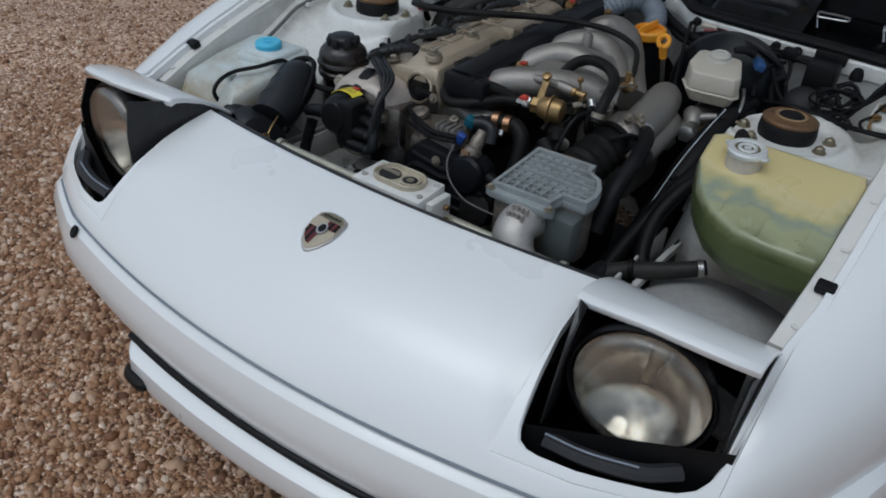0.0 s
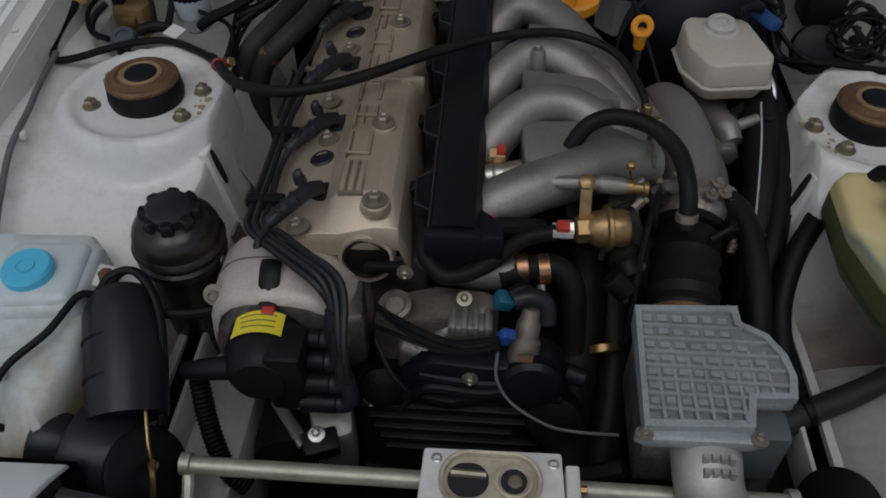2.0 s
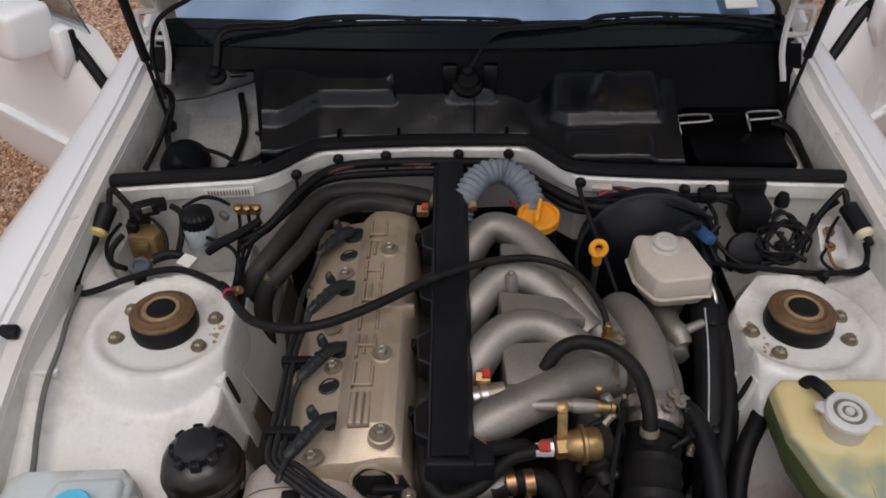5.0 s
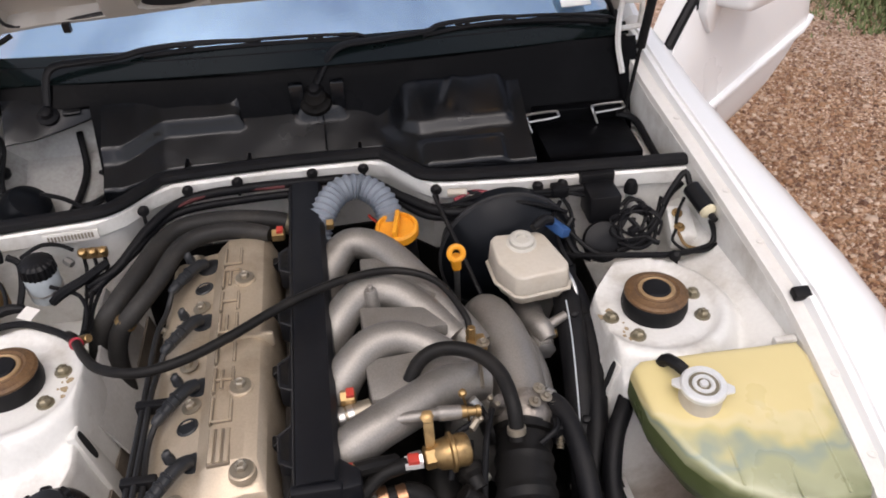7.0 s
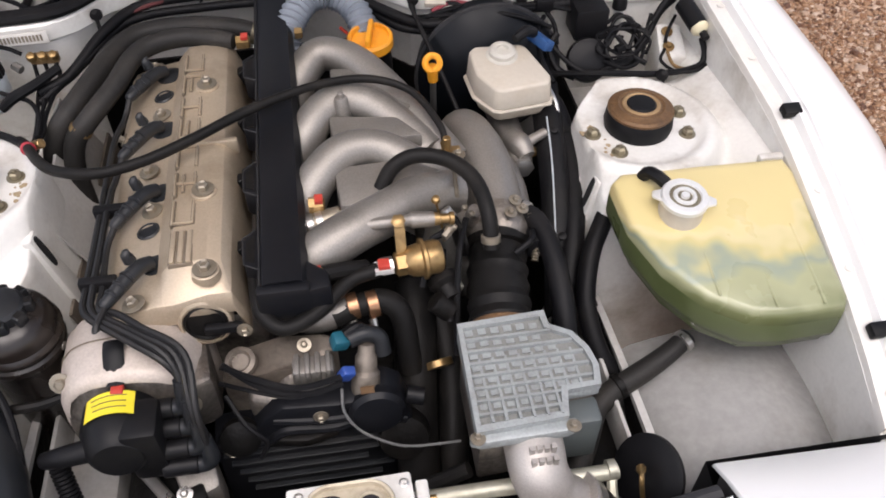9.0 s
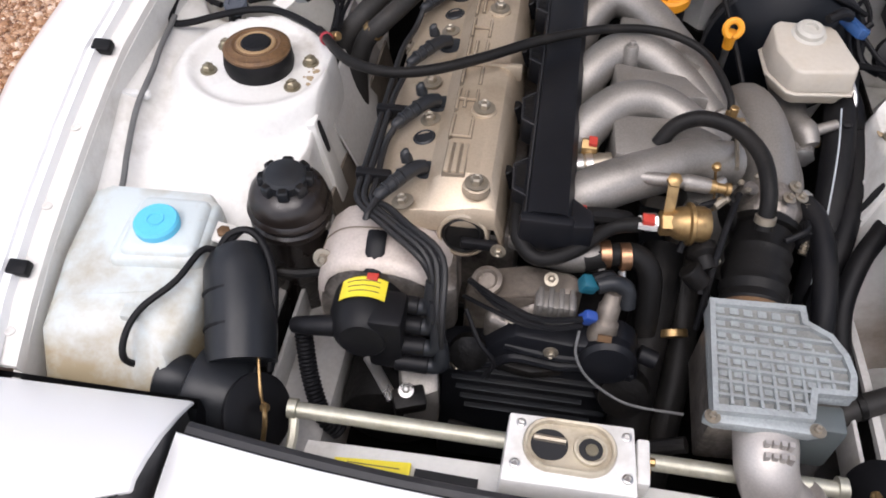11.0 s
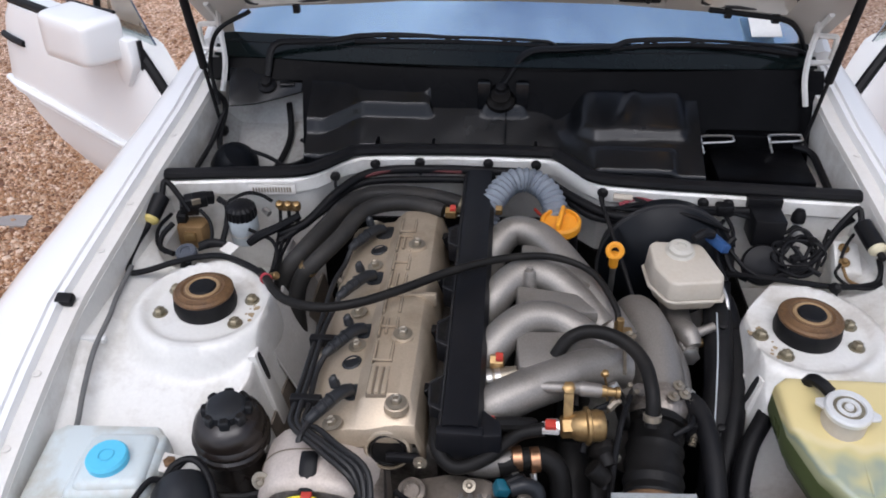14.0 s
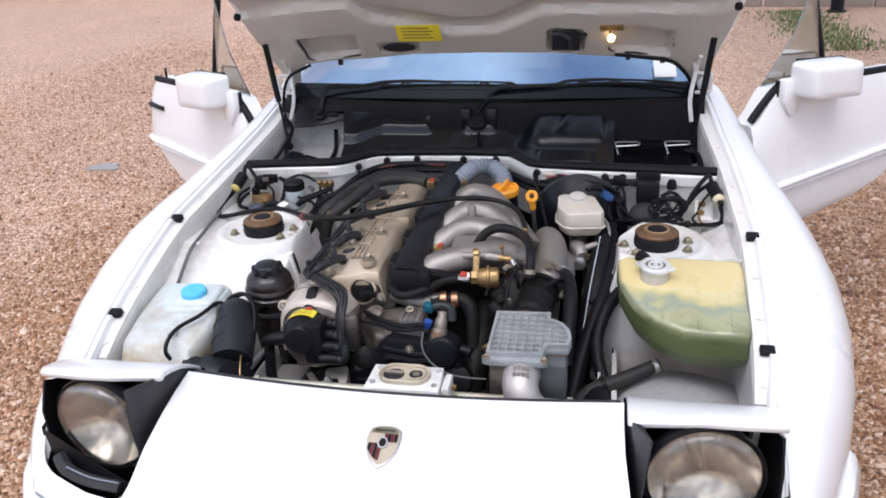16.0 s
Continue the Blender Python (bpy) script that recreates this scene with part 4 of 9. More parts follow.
def strut_top(side):
    at = (side * 0.47, 0, 0.724)
    e = thing("strut_mount", at, "rusty steel strut mount on a black rubber bush", "strut mount", "strut mounts")
    part("bush", G().lathe(at, (0, 0, 1), [(0.048, 0), (0.050, 0.010), (0.048, 0.026), (0.045, 0.030)], 32), RUBBER, e, "black rubber bush")
    part("ring", G().lathe((at[0], 0, 0.752), (0, 0, 1), [(0.046, 0), (0.0475, 0.002), (0.0475, 0.005), (0.044, 0.008), (0.040, 0.0085), (0.034, 0.0115), (0.030, 0.010), (0.027, 0.0115), (0.024, 0.010), (0.021, 0.004)], 40), RUST, e, "rusty steel ring")
    part("inner_lip", G().lathe((at[0], 0, 0.7605), (0, 0, 1), [(0.0235, 0), (0.0275, 0.001), (0.0275, 0.0030), (0.0250, 0.0040), (0.0235, 0.0030)], 36), TAN, e, "tan surface rust on the inner lip")
    part("cap", G().lathe((at[0], 0, 0.752), (0, 0, 1), [(0.023, 0.002), (0.023, 0.010), (0.019, 0.014), (0.004, 0.015)], 24), RUBBER, e)
    for a in (200, 325, 14, 150) if side < 0 else (190, 232, 335, 15):
        x, y = at[0] + 0.072 * math.cos(radians(a)), 0.072 * math.sin(radians(a))
        part("washer", G().lathe((x, y, 0.725), (0, 0, 1), [(0.012, 0), (0.012, 0.002), (0.005, 0.0025)], 14), DULLZINC, e)
        part("nut", G().lathe((x, y, 0.727), (0, 0, 1), [(0.0085, 0), (0.0085, 0.007), (0.006, 0.009)], 6).cyl((x, y, 0.734), (x, y, 0.7385), 0.0035, seg=8), DULLZINC, e, "dull yellow passivated nut")
    rng = random.Random(5 + side)
    for k in range(9):
        a, d = radians(rng.uniform(-40, 5) if side < 0 else rng.uniform(175, 240)), rng.uniform(0.060, 0.086)
        x, y, r = at[0] + d * math.cos(a), d * math.sin(a), rng.uniform(0.0018, 0.0055)
        blot = [(x + r * rng.uniform(0.6, 1.3) * math.cos(q), y + r * rng.uniform(0.6, 1.3) * math.sin(q)) for q in np.linspace(0, 2 * math.pi, 10)[:-1]]
        part("rust_spot", G().prism(blot, 0.7245, 0.7256), RUSTSTAIN, e, "brown rust spot on the white paint")


def bay_shell():
    part("bay_floor", G().box(-0.42, 0.42, -0.56, 0.40, 0.16, 0.19), GREASE, car, "oily black underside of the bay")
    part("radiator", G().box(-0.33, 0.30, -0.565, -0.535, 0.19, 0.56), GREASE, car, "black radiator")
    for s in (-1, 1):
        # chassis leg at the foot of the inner wing
        part("chassis_leg", G().box(s * 0.27, s * 0.36, -0.24, 0.36, 0.36, 0.44), GREASE, car, "oily black chassis leg", bevel=0.012)
        # right leg is drawn black, its left twin dirty white
        part("front_leg", G().box(s * 0.285, s * 0.375, -0.56, -0.24, 0.34, 0.505), GREYWHITE if s < 0 else GREASE, car, "dirty white front chassis leg" if s < 0 else "black front chassis leg", bevel=0.012)
        part("leg_flange", G().box(s * 0.352, s * 0.358, -0.50, -0.16, 0.49, 0.56), GREYWHITE, car, "upright pale flange", bevel=0.002)
        if s > 0:
            rows = [[(tower_edge(y, 1) - 0.010 - (0.70 - z) / 4.6, y, z) for y in np.linspace(-0.10, 0.27, 14)] for z in (0.652, 0.46, 0.36)]
            part("tower_lining", G().sheet(rows, (0.004, 0, 0)), GREASE, car, "black lining at the tower's foot")
        else:
            rows = [[(-(0.369 + 0.02 * smooth(0.08, 0.2, y) - (0.695 - z) * 0.35), y - 0.06 * (z - 0.57), z) for y in np.linspace(-0.030, 0.25, 12)] for z in (0.695, 0.65, 0.60, 0.570)]
            part("tower_gusset", G().sheet(rows, (-0.004, 0, 0)), GREYWHITE, car, "dusty white gusset sheet at the tower's foot")
            rows = [[(-(0.345 - (0.60 - z) / 4.6), y, z) for y in np.linspace(-0.13, 0.27, 14)] for z in (0.60, 0.46, 0.36)]
            part("tower_lining", G().sheet(rows, (-0.004, 0, 0)), DIRTWALL, car, "dirty brown lining at the tower's foot")


for fn in (fender, headlamp, tower, strut_top):
    for s in (-1, 1):
        fn(s)
nose_panel()
bumper()
badge()
bulkhead()
bay_shell()


# ---- scuttle, windscreen, cabin ----
def scuttle():
    front = lambda x: lerp([(-0.61, 0.285), (-0.36, 0.305), (-0.29, 0.385), (0.10, 0.392), (0.17, 0.302), (0.61, 0.29)], x)
    rows = [[(x, max(y, front(x) + 0.02 + d), z) for x in np.linspace(-0.61, 0.61, 32)] for y, d, z in ((0.0, 0.0, 0.792), (0.0, 0.006, 0.73), (0.0, 0.03, 0.715), (0.455, 0.035, 0.72), (0.485, 0.06, 0.80), (0.52, 0.1, 0.895), (0.545, 0.12, 0.930))]
    corner = lambda i, j: 2 <= i <= 4 and j < 5
    part("scuttle_tray", G().sheet(rows, (0, 0.004, -0.006), corner), TRAY, car, "black scuttle tray below the windscreen")
    # moulded covers in the tray
    def cover_point(x, v):
        y0 = front(x) + 0.040 + 0.035 * smooth(-0.30, -0.385, x)
        y = y0 + (0.548 - y0) * max((v - 0.14) / 0.86, 0) + 0.012 * min(v / 0.14, 1)
        z = 0.738 + 0.060 * smooth(0.0, 0.15, v) + 0.100 * max((v - 0.15) / 0.85, 0)
        z += 0.020 * smooth(0.48, 0.53, v + 0.12 * smooth(-0.28, -0.37, x)) * smooth(-0.146, -0.156, x) * (1 - 0.9 * smooth(0.80, 1.0, v))
        z += 0.010 * smooth(0.64, 0.69, v) * smooth(-0.042, -0.050, x) * smooth(-0.165, -0.150, x) * (1 - smooth(0.85, 1.0, v))
        z += 0.016 * smooth(0.48, 0.56, v) * smooth(-0.050, -0.040, x) * smooth(0.042, 0.032, x)
        z += 0.013 * smooth(0.40, 0.50, v - 0.12 * (x - 0.25)) * smooth(0.120, 0.155, x) * smooth(0.355, 0.330, x) * (1 - 0.8 * smooth(0.8, 1.0, v))
        z += 0.008 * smooth(0.10, 0.16, v) * smooth(0.36, 0.32, v) * smooth(0.165, 0.18, x) * smooth(0.325, 0.31, x)
        z += 0.005 * math.exp(-((x - 0.235 - 0.10 * (v - 0.7)) / 0.010) ** 2) * smooth(0.45, 0.6, v) * smooth(0.95, 0.8, v)
        z -= 0.012 * math.exp(-((x - 0.115) / 0.030) ** 2) * smooth(0.2, 0.5, v)
        z += 0.0007 * math.sin(23 * x + 5 * v) + 0.0004 * math.sin(61 * x - 13 * v)
        return (x, y, z)
    rows = [[cover_point(x, v) for x in np.linspace(-0.392, 0.372, 110)] for v in np.linspace(0, 1, 44)]
    c = part("tray_cover", G().sheet(rows, (0, 0.003, -0.004)), COVER, car, "moulded black plastic tray cover, worn grey on its ridges", angle=55)
    for x in (-0.25, -0.14, 0.06):
        part("cover_rib", G().box(x - 0.003, x + 0.003, 0.40, 0.44, 0.76, 0.815), TRAY, c, bevel=0.002)
    part("cover_fin", G().box(-0.0015, 0.0015, 0.425, 0.470, 0.80, 0.868), COVER, c, bevel=0.001)
    for x in (-0.045, 0.030):
        part("cover_bracket", G().box(x - 0.013, x + 0.013, 0.500, 0.520, 0.85, 0.908), COVER, c, bevel=0.003)
    part("wiper_boot", G().lathe((-0.012, 0.506, 0.868), (0, -0.5, 0.85), [(0.030, 0), (0.028, 0.008), (0.021, 0.014), (0.019, 0.020)], 20), GREASE, c, "dirty wiper spindle collar")
    rows = [[(-0.552, 0.458, 0.864), (-0.505, 0.474, 0.862), (-0.455, 0.500, 0.866), (-0.392, 0.532, 0.874)], [(-0.556, 0.485, 0.881), (-0.51, 0.500, 0.880), (-0.455, 0.520, 0.885), (-0.385, 0.540, 0.890)], [(-0.565, 0.542, 0.919), (-0.51, 0.546, 0.922), (-0.455, 0.550, 0.925), (-0.375, 0.554, 0.929)]]
    part("cowl_flap", G().sheet(rows, (0, 0.002, -0.004)), COVER, car, "glossy black plastic cowl flap", bevel=0.0015)
    part("flap_lug", G().box(-0.016, 0.016, -0.010, 0.010, 0, 0.006, pose(-0.445, 0.522, 0.888, 32, 0, 6)), COVER, car, "small bolted lug", bevel=0.003)
    # the open corner with the heater blower
    part("blower_well", G().sheet([[(x, y, z + 0.05 * smooth(-0.56, -0.605, x) + 0.012 * smooth(-0.47, -0.40, x)) for x in np.linspace(-0.605, -0.385, 10)] for y, z in ((0.30, 0.728), (0.36, 0.730), (0.42, 0.738), (0.48, 0.758), (0.535, 0.790), (0.555, 0.84), (0.56, 0.89))], (0, 0, -0.004)), WELLGREY, car, "grey scuttle corner, its shade put into the grey")
    part("blower_motor", G().lathe((-0.550, 0.410, 0.742), (0.45, -0.10, 0.62), [(0.045, 0), (0.046, 0.024), (0.044, 0.036), (0.036, 0.049), (0.020, 0.056), (0.004, 0.058)], 30), DRUM, car, "black heater blower motor")
    part("blower_clip", G().box(-0.014, 0.014, -0.010, 0.010, 0, 0.026, pose(-0.565, 0.330, 0.742, 0, 0, 10)), BLACK, car, bevel=0.004)
    part("blower_ring", G().tube([(-0.44 + 0.05 * math.cos(a), 0.44 + 0.06 * math.sin(a), 0.772) for a in np.linspace(-1.6, 1.2, 7)], 0.006, 6, 3), BLACK, car)
    for w, r in (([(-0.452, 0.30, 0.765), (-0.462, 0.37, 0.752), (-0.452, 0.44, 0.758), (-0.445, 0.50, 0.782), (-0.455, 0.55, 0.83)], 0.0065), ([(-0.50, 0.40, 0.795), (-0.46, 0.385, 0.79), (-0.42, 0.355, 0.785), (-0.395, 0.33, 0.785)], 0.004), ([(-0.57, 0.47, 0.84), (-0.585, 0.42, 0.80), (-0.60, 0.36, 0.775)], 0.005), ([(-0.595, 0.50, 0.88), (-0.57, 0.49, 0.85), (-0.575, 0.44, 0.80), (-0.56, 0.40, 0.76)], 0.006)):
        part("scuttle_cable", G().tube(w, r, 8, 5), RUBBER, car)
    part("well_step", G().box(-0.607, -0.565, 0.30, 0.47, 0.735, 0.752), WELLGREY, car, bevel=0.004)
    part("well_ridge", G().box(-0.425, -0.405, 0.31, 0.45, 0.735, 0.758), WELLGREY, car, bevel=0.004)
    part("drain_grommet", G().box(-0.60, -0.575, 0.325, 0.355, 0.742, 0.765), BLACK, car, bevel=0.004)
    # black rubber at the glass's foot, then a sheet for the dark reflection
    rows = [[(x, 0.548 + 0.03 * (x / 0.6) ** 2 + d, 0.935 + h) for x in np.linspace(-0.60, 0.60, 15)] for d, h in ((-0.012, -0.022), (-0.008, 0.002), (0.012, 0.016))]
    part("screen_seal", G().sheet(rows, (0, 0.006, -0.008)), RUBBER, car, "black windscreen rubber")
    rows = [[(x, 0.545 + 0.03 * (x / 0.6) ** 2 + d, 0.9385 + 0.54 * d + 0.004) for x in np.linspace(-0.60, 0.60, 15)] for d in (-0.02, 0.0, 0.018, 0.036)]
    part("foot_reflection", G().sheet(rows, (0, 0.002, -0.003)), FOOTREFLECTION, car, "glossy sheet drawing the dark reflection along the windscreen foot")


def windscreen():
    rows = []
    for t in np.linspace(0, 1, 9):
        row = []
        for x in np.linspace(-1, 1, 17):
            w = 0.605 - 0.07 * t
            row.append((x * w, 0.555 + 0.03 * x * x + (0.62 + 0.10 * x * x) * t, 0.943 + 0.335 * t + 0.02 * math.sin(math.pi * t) * (1 - x * x)))
        rows.append(row)
    w = part("windscreen", G().sheet(rows, (0, 0.003, -0.005)), GLASS, car, "tinted windscreen, its sky reflection coloured blue", angle=80)
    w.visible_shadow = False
    part("tax_disc", G().box(-0.03, 0.03, -0.04, 0.04, -0.001, 0.001, pose(0.505, 0.64, 0.994, 30, 0, 4)), PALE, car, "white paper sticker behind the glass")
    for s in (-1, 1):
        part("a_pillar", G().tube([(s * 0.612, 0.585, 0.940), (s * 0.575, 0.95, 1.135), (s * 0.545, 1.27, 1.285)], 0.022, 8, 4), WHITE, car, "white windscreen pillar")
    # roof, cabin floor, seats' dark mass and tail close the car
    rows = [[(x * w, y, z - 0.03 * x * x) for x in np.linspace(-1, 1, 9)] for y, z, w in ((1.25, 1.285, 0.56), (1.6, 1.30, 0.55), (1.9, 1.285, 0.53), (2.4, 1.12, 0.52), (2.95, 0.88, 0.60))]
    part("roof", G().sheet(rows, (0, 0, -0.02)), WHITE, car, "white roof")
    part("dashboard", G().prism([(-0.62, 0.62), (0.62, 0.62), (0.60, 0.95), (-0.60, 0.95)], 0.62, lambda x, y: 0.90 + (y - 0.62) * 0.12), DARK, car, "dark dashboard", bevel=0.03)
    part("cabin_floor", G().box(-0.66, 0.66, 0.62, 2.9, 0.20, 0.26), DARK, car, "dark cabin floor")
    part("tail", G().box(-0.80, 0.80, 2.1, 3.35, 0.22, 0.80), WHITE, car, "white tail", bevel=0.08)
    for s in (-1, 1):
        part("sill", G().box(s * 0.66, s * 0.80, 0.60, 2.15, 0.20, 0.34), WHITE, car, "white sill", bevel=0.03)
        part("seat", G().prism([(s * 0.16, 1.45), (s * 0.60, 1.45), (s * 0.60, 1.75), (s * 0.16, 1.75)], 0.26, lambda x, y: 0.98 if y > 1.6 else 0.55), DARK, car, "dark seat", bevel=0.05)
        for y in (0.0, 2.4):
            part("tyre", G().lathe((s * 0.63, y, 0.312), (s, 0, 0), [(0.20, 0), (0.29, 0.01), (0.312, 0.04), (0.312, 0.16), (0.29, 0.19), (0.20, 0.195)], 32), TYRE, car, "black road tyre")


def wipers():
    gz = lambda y: 0.6433 + 0.54 * y
    for px, arm, blade in ((-0.484, ((-0.484, 0.520), (-0.473, 0.553), (-0.420, 0.564), (-0.355, 0.568), (-0.303, 0.578), (-0.215, 0.583), (-0.105, 0.580)), ((-0.31, 0.574), (-0.235, 0.577), (-0.113, 0.578), (0.0, 0.576), (0.080, 0.572))),
                           (-0.012, ((-0.012, 0.512), (0.036, 0.549), (0.12, 0.560), (0.205, 0.569), (0.238, 0.580), (0.33, 0.586), (0.40, 0.584)), ((0.20, 0.568), (0.28, 0.579), (0.37, 0.582), (0.48, 0.577), (0.56, 0.566)))):
        w = new("wiper")
        w.parent = car
        HOME[w] = HOME[car]
        part("pivot", G().lathe((px, 0.512, 0.885), (0, -0.5, 0.85), [(0.019, 0), (0.019, 0.005), (0.012, 0.010), (0.010, 0.018), (0.005, 0.020)], 16), RUBBER, w)
        up = [-0.022, 0.012, 0.013, 0.012, 0.013, 0.013, 0.012]
        part("arm", G().tube([(x, y, gz(y) + h) for (x, y), h in zip(arm, up)], [0.007, 0.0085, 0.0075, 0.0065, 0.0065, 0.0055, 0.004], 8, 5, squash=0.6), BLACK, w, "black wiper arm")
        part("blade", G().tube([(x, y, gz(y) + 0.004) for x, y in blade], 0.0040, 6, 4, squash=1.5), RUBBER, w, "black wiper blade")
        part("bridge", G().tube([(x, y + 0.003, gz(y) + 0.014) for x, y in blade[1:]], 0.0032, 6, 5), BLACK, w)
        for x, y in blade[1:]:
            part("claw", G().tube([(x - 0.014, y + 0.002, gz(y) + 0.007), (x, y + 0.003, gz(y) + 0.013), (x + 0.014, y + 0.002, gz(y) + 0.007)], 0.003, 6, 3), BLACK, w)


scuttle()
windscreen()
wipers()


# ---- bonnet, raised ----
def bonnet():
    a = radians(52)
    U, N = Vector((0, -math.cos(a), math.sin(a))), Vector((0, -math.sin(a), -math.cos(a)))
    O = Vector((0, 0.60, 0.955))
    P = lambda x, s, d=0.0: tuple(O + Vector((x, 0, 0)) + U * s + N * d)
    e = new("bonnet")
    e.parent = car
    HOME[e] = HOME[car]
    half = lambda s: lerp([(0.0, 0.60), (0.05, 0.625), (0.2, 0.662), (0.36, 0.692), (0.6, 0.70), (0.9, 0.685), (1.1, 0.66)], s)
    low = lambda x: lerp([(0.0, 0.134), (0.19, 0.130), (0.30, 0.117), (0.44, 0.106), (0.52, 0.092), (0.555, 0.055), (0.585, 0.012), (0.64, 0.0)], abs(x))
    def skin(d, inset):
        rows = []
        for t in np.linspace(0, 1, 14):
            row = []
            for x in np.linspace(-1, 1, 49):
                s0 = low(x * 0.62)
                s = s0 + (1.10 - s0) * t
                row.append(P(x * (half(s) - inset), s, d + 0.03 * (1 - x * x) * 0))
            rows.append(row)
        return rows
    part("outer_skin", G().sheet(skin(-0.035, 0.0), tuple(N * 0.004)), WHITE, e, "white painted bonnet skin")
    # inner pressing: a grid that is raised on its bands and sunk in its panels
    rows = []
    ns, nx = 84, 149
    for i in range(ns):
        row = []
        for j in range(nx):
            x = -1 + 2 * j / (nx - 1)
            s0 = low(x * 0.62) + 0.004
            s = s0 + (1.09 - s0) * (i / (ns - 1)) ** 1.35
            X = x * (half(s) - 0.012)
            d = 0.0
            # stepped cross band
            edge = lerp([(-0.66, 0.268), (-0.49, 0.305), (-0.34, 0.312), (-0.29, 0.262), (-0.07, 0.208), (0.05, 0.210), (0.18, 0.278), (0.60, 0.268)], X)
            d -= 0.020 * smooth(edge, edge + 0.018, s)
            d += 0.012 * smooth(edge + 0.045, edge + 0.06, s)
            for x0, x1, lean, sa, sb, tilt in ((-0.512, -0.342, -0.10, 0.118, 0.208, 0.10), (0.350, 0.512, 0.0, 0.124, 0.222, -0.14)):
                rise = s - tilt * (X - (x0 + x1) / 2)
                k = smooth(x0, x0 + 0.007, X - lean * (s - sa)) * smooth(x1, x1 - 0.007, X) * smooth(sa, sa + 0.006, rise) * smooth(sb, sb - 0.012, rise)
                d -= 0.022 * k
            for hx, hs, rx, rs, deep in ((-0.224, 0.160, 0.056, 0.021, 0.018), (0.236, 0.178, 0.048, 0.044, 0.026)):
                d -= deep * smooth(1.12, 0.92, ((X - hx) / rx) ** 4 + ((s - hs) / rs) ** 4)
            d -= 0.010 * smooth(0.55, 0.66, abs(X))
            row.append(P(X, s, d))
        rows.append(row)
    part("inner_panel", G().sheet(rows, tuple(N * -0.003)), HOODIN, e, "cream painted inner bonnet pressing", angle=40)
    lab = part("warning_label", G().add([P(x, s, d) for d in (0.002, 0.004) for x, s in ((-0.220, 0.190), (-0.098, 0.190), (-0.098, 0.250), (-0.220, 0.250))], [(0, 1, 2, 3), (4, 7, 6, 5), (0, 4, 5, 1), (1, 5, 6, 2), (2, 6, 7, 3), (3, 7, 4, 0)]), YELLOW, e, "yellow paper warning label")
    g = G()
    for k in range(4):
        s = 0.202 + 0.012 * k
        g.add([P(x, ss, d) for d in (0.0042, 0.0048) for x, ss in ((-0.205, s), (-0.118 - 0.01 * (k % 2), s), (-0.118 - 0.01 * (k % 2), s + 0.0035), (-0.205, s + 0.0035))], [(0, 1, 2, 3), (4, 7, 6, 5), (0, 4, 5, 1), (1, 5, 6, 2), (2, 6, 7, 3), (3, 7, 4, 0)])
    part("label_bars", g, PRINT, lab)
    def cutout(name, pts, label=""):
        n = len(pts)
        part(name, G().add([P(x, s, d) for d in (-0.002, 0.0025) for x, s in pts], [tuple(range(n)), tuple(range(n, 2 * n))[::-1]] + [(i, (i + 1) % n, n + (i + 1) % n, n + i) for i in range(n)]), DARK, e, label)
    cutout("oval_opening", ring(16, 0.047, -0.226, 0.162, 0.014), "dark oval opening")
    cutout("square_opening", [(0.198, 0.146), (0.272, 0.144), (0.276, 0.200), (0.262, 0.214), (0.202, 0.216)], "dark square opening")
    part("lamp_cable", G().tube([P(0.200, 0.205, 0.002), P(0.222, 0.212, 0.006), P(0.246, 0.190, 0.006), P(0.250, 0.150, 0.004)], 0.005, 8, 5), BEZELGREY, e)
    part("cable_plug", G().box(-0.008, 0.008, -0.004, 0.004, -0.004, 0.004, pose(*P(0.284, 0.205, 0.004))), BLACK, e)
    for pts in (((-0.520, 0.208), (-0.510, 0.150), (-0.503, 0.112), (-0.44, 0.112), (-0.345, 0.130)), ((0.352, 0.222), (0.349, 0.140), (0.42, 0.126), (0.512, 0.112), (0.514, 0.180))):
        part("recess_line", G().tube([P(x, ss, -0.004) for x, ss in pts], 0.0032, 6, 4), BEZELGREY, e, "thin dark line along the recess edge")
    part("bonnet_loom", G().tube([P(0.365, 0.128, 0.004), P(0.44, 0.118, 0.006), P(0.512, 0.104, 0.008), P(0.548, 0.066, 0.008), P(0.572, 0.02, 0.006), (0.590, 0.575, 0.93)], 0.0050, 8, 5), RUBBER, e, "black wiring loom along the bonnet edge")
    for x, ss in ((0.40, 0.122), (0.49, 0.108), (-0.41, 0.112)):
        part("loom_clip", G().box(-0.006, 0.006, -0.006, 0.006, -0.008, 0.008, pose(*P(x, ss, 0.006))), BLACK, e)
    lamp = part("bonnet_lamp", G().add([P(x, s, d) for d in (0.0, 0.010) for x, s in ((0.325, 0.224), (0.385, 0.224), (0.385, 0.236), (0.325, 0.236))], [(0, 1, 2, 3), (4, 7, 6, 5), (0, 4, 5, 1), (1, 5, 6, 2), (2, 6, 7, 3), (3, 7, 4, 0)]), BRASS, e, "small bonnet lamp, lit")
    part("bulb", G().lathe(P(0.354, 0.203, 0.006), tuple(N), [(0.006, 0), (0.010, 0.006), (0.009, 0.014), (0.003, 0.018)], 12), BULB, lamp, "glowing warm bulb")
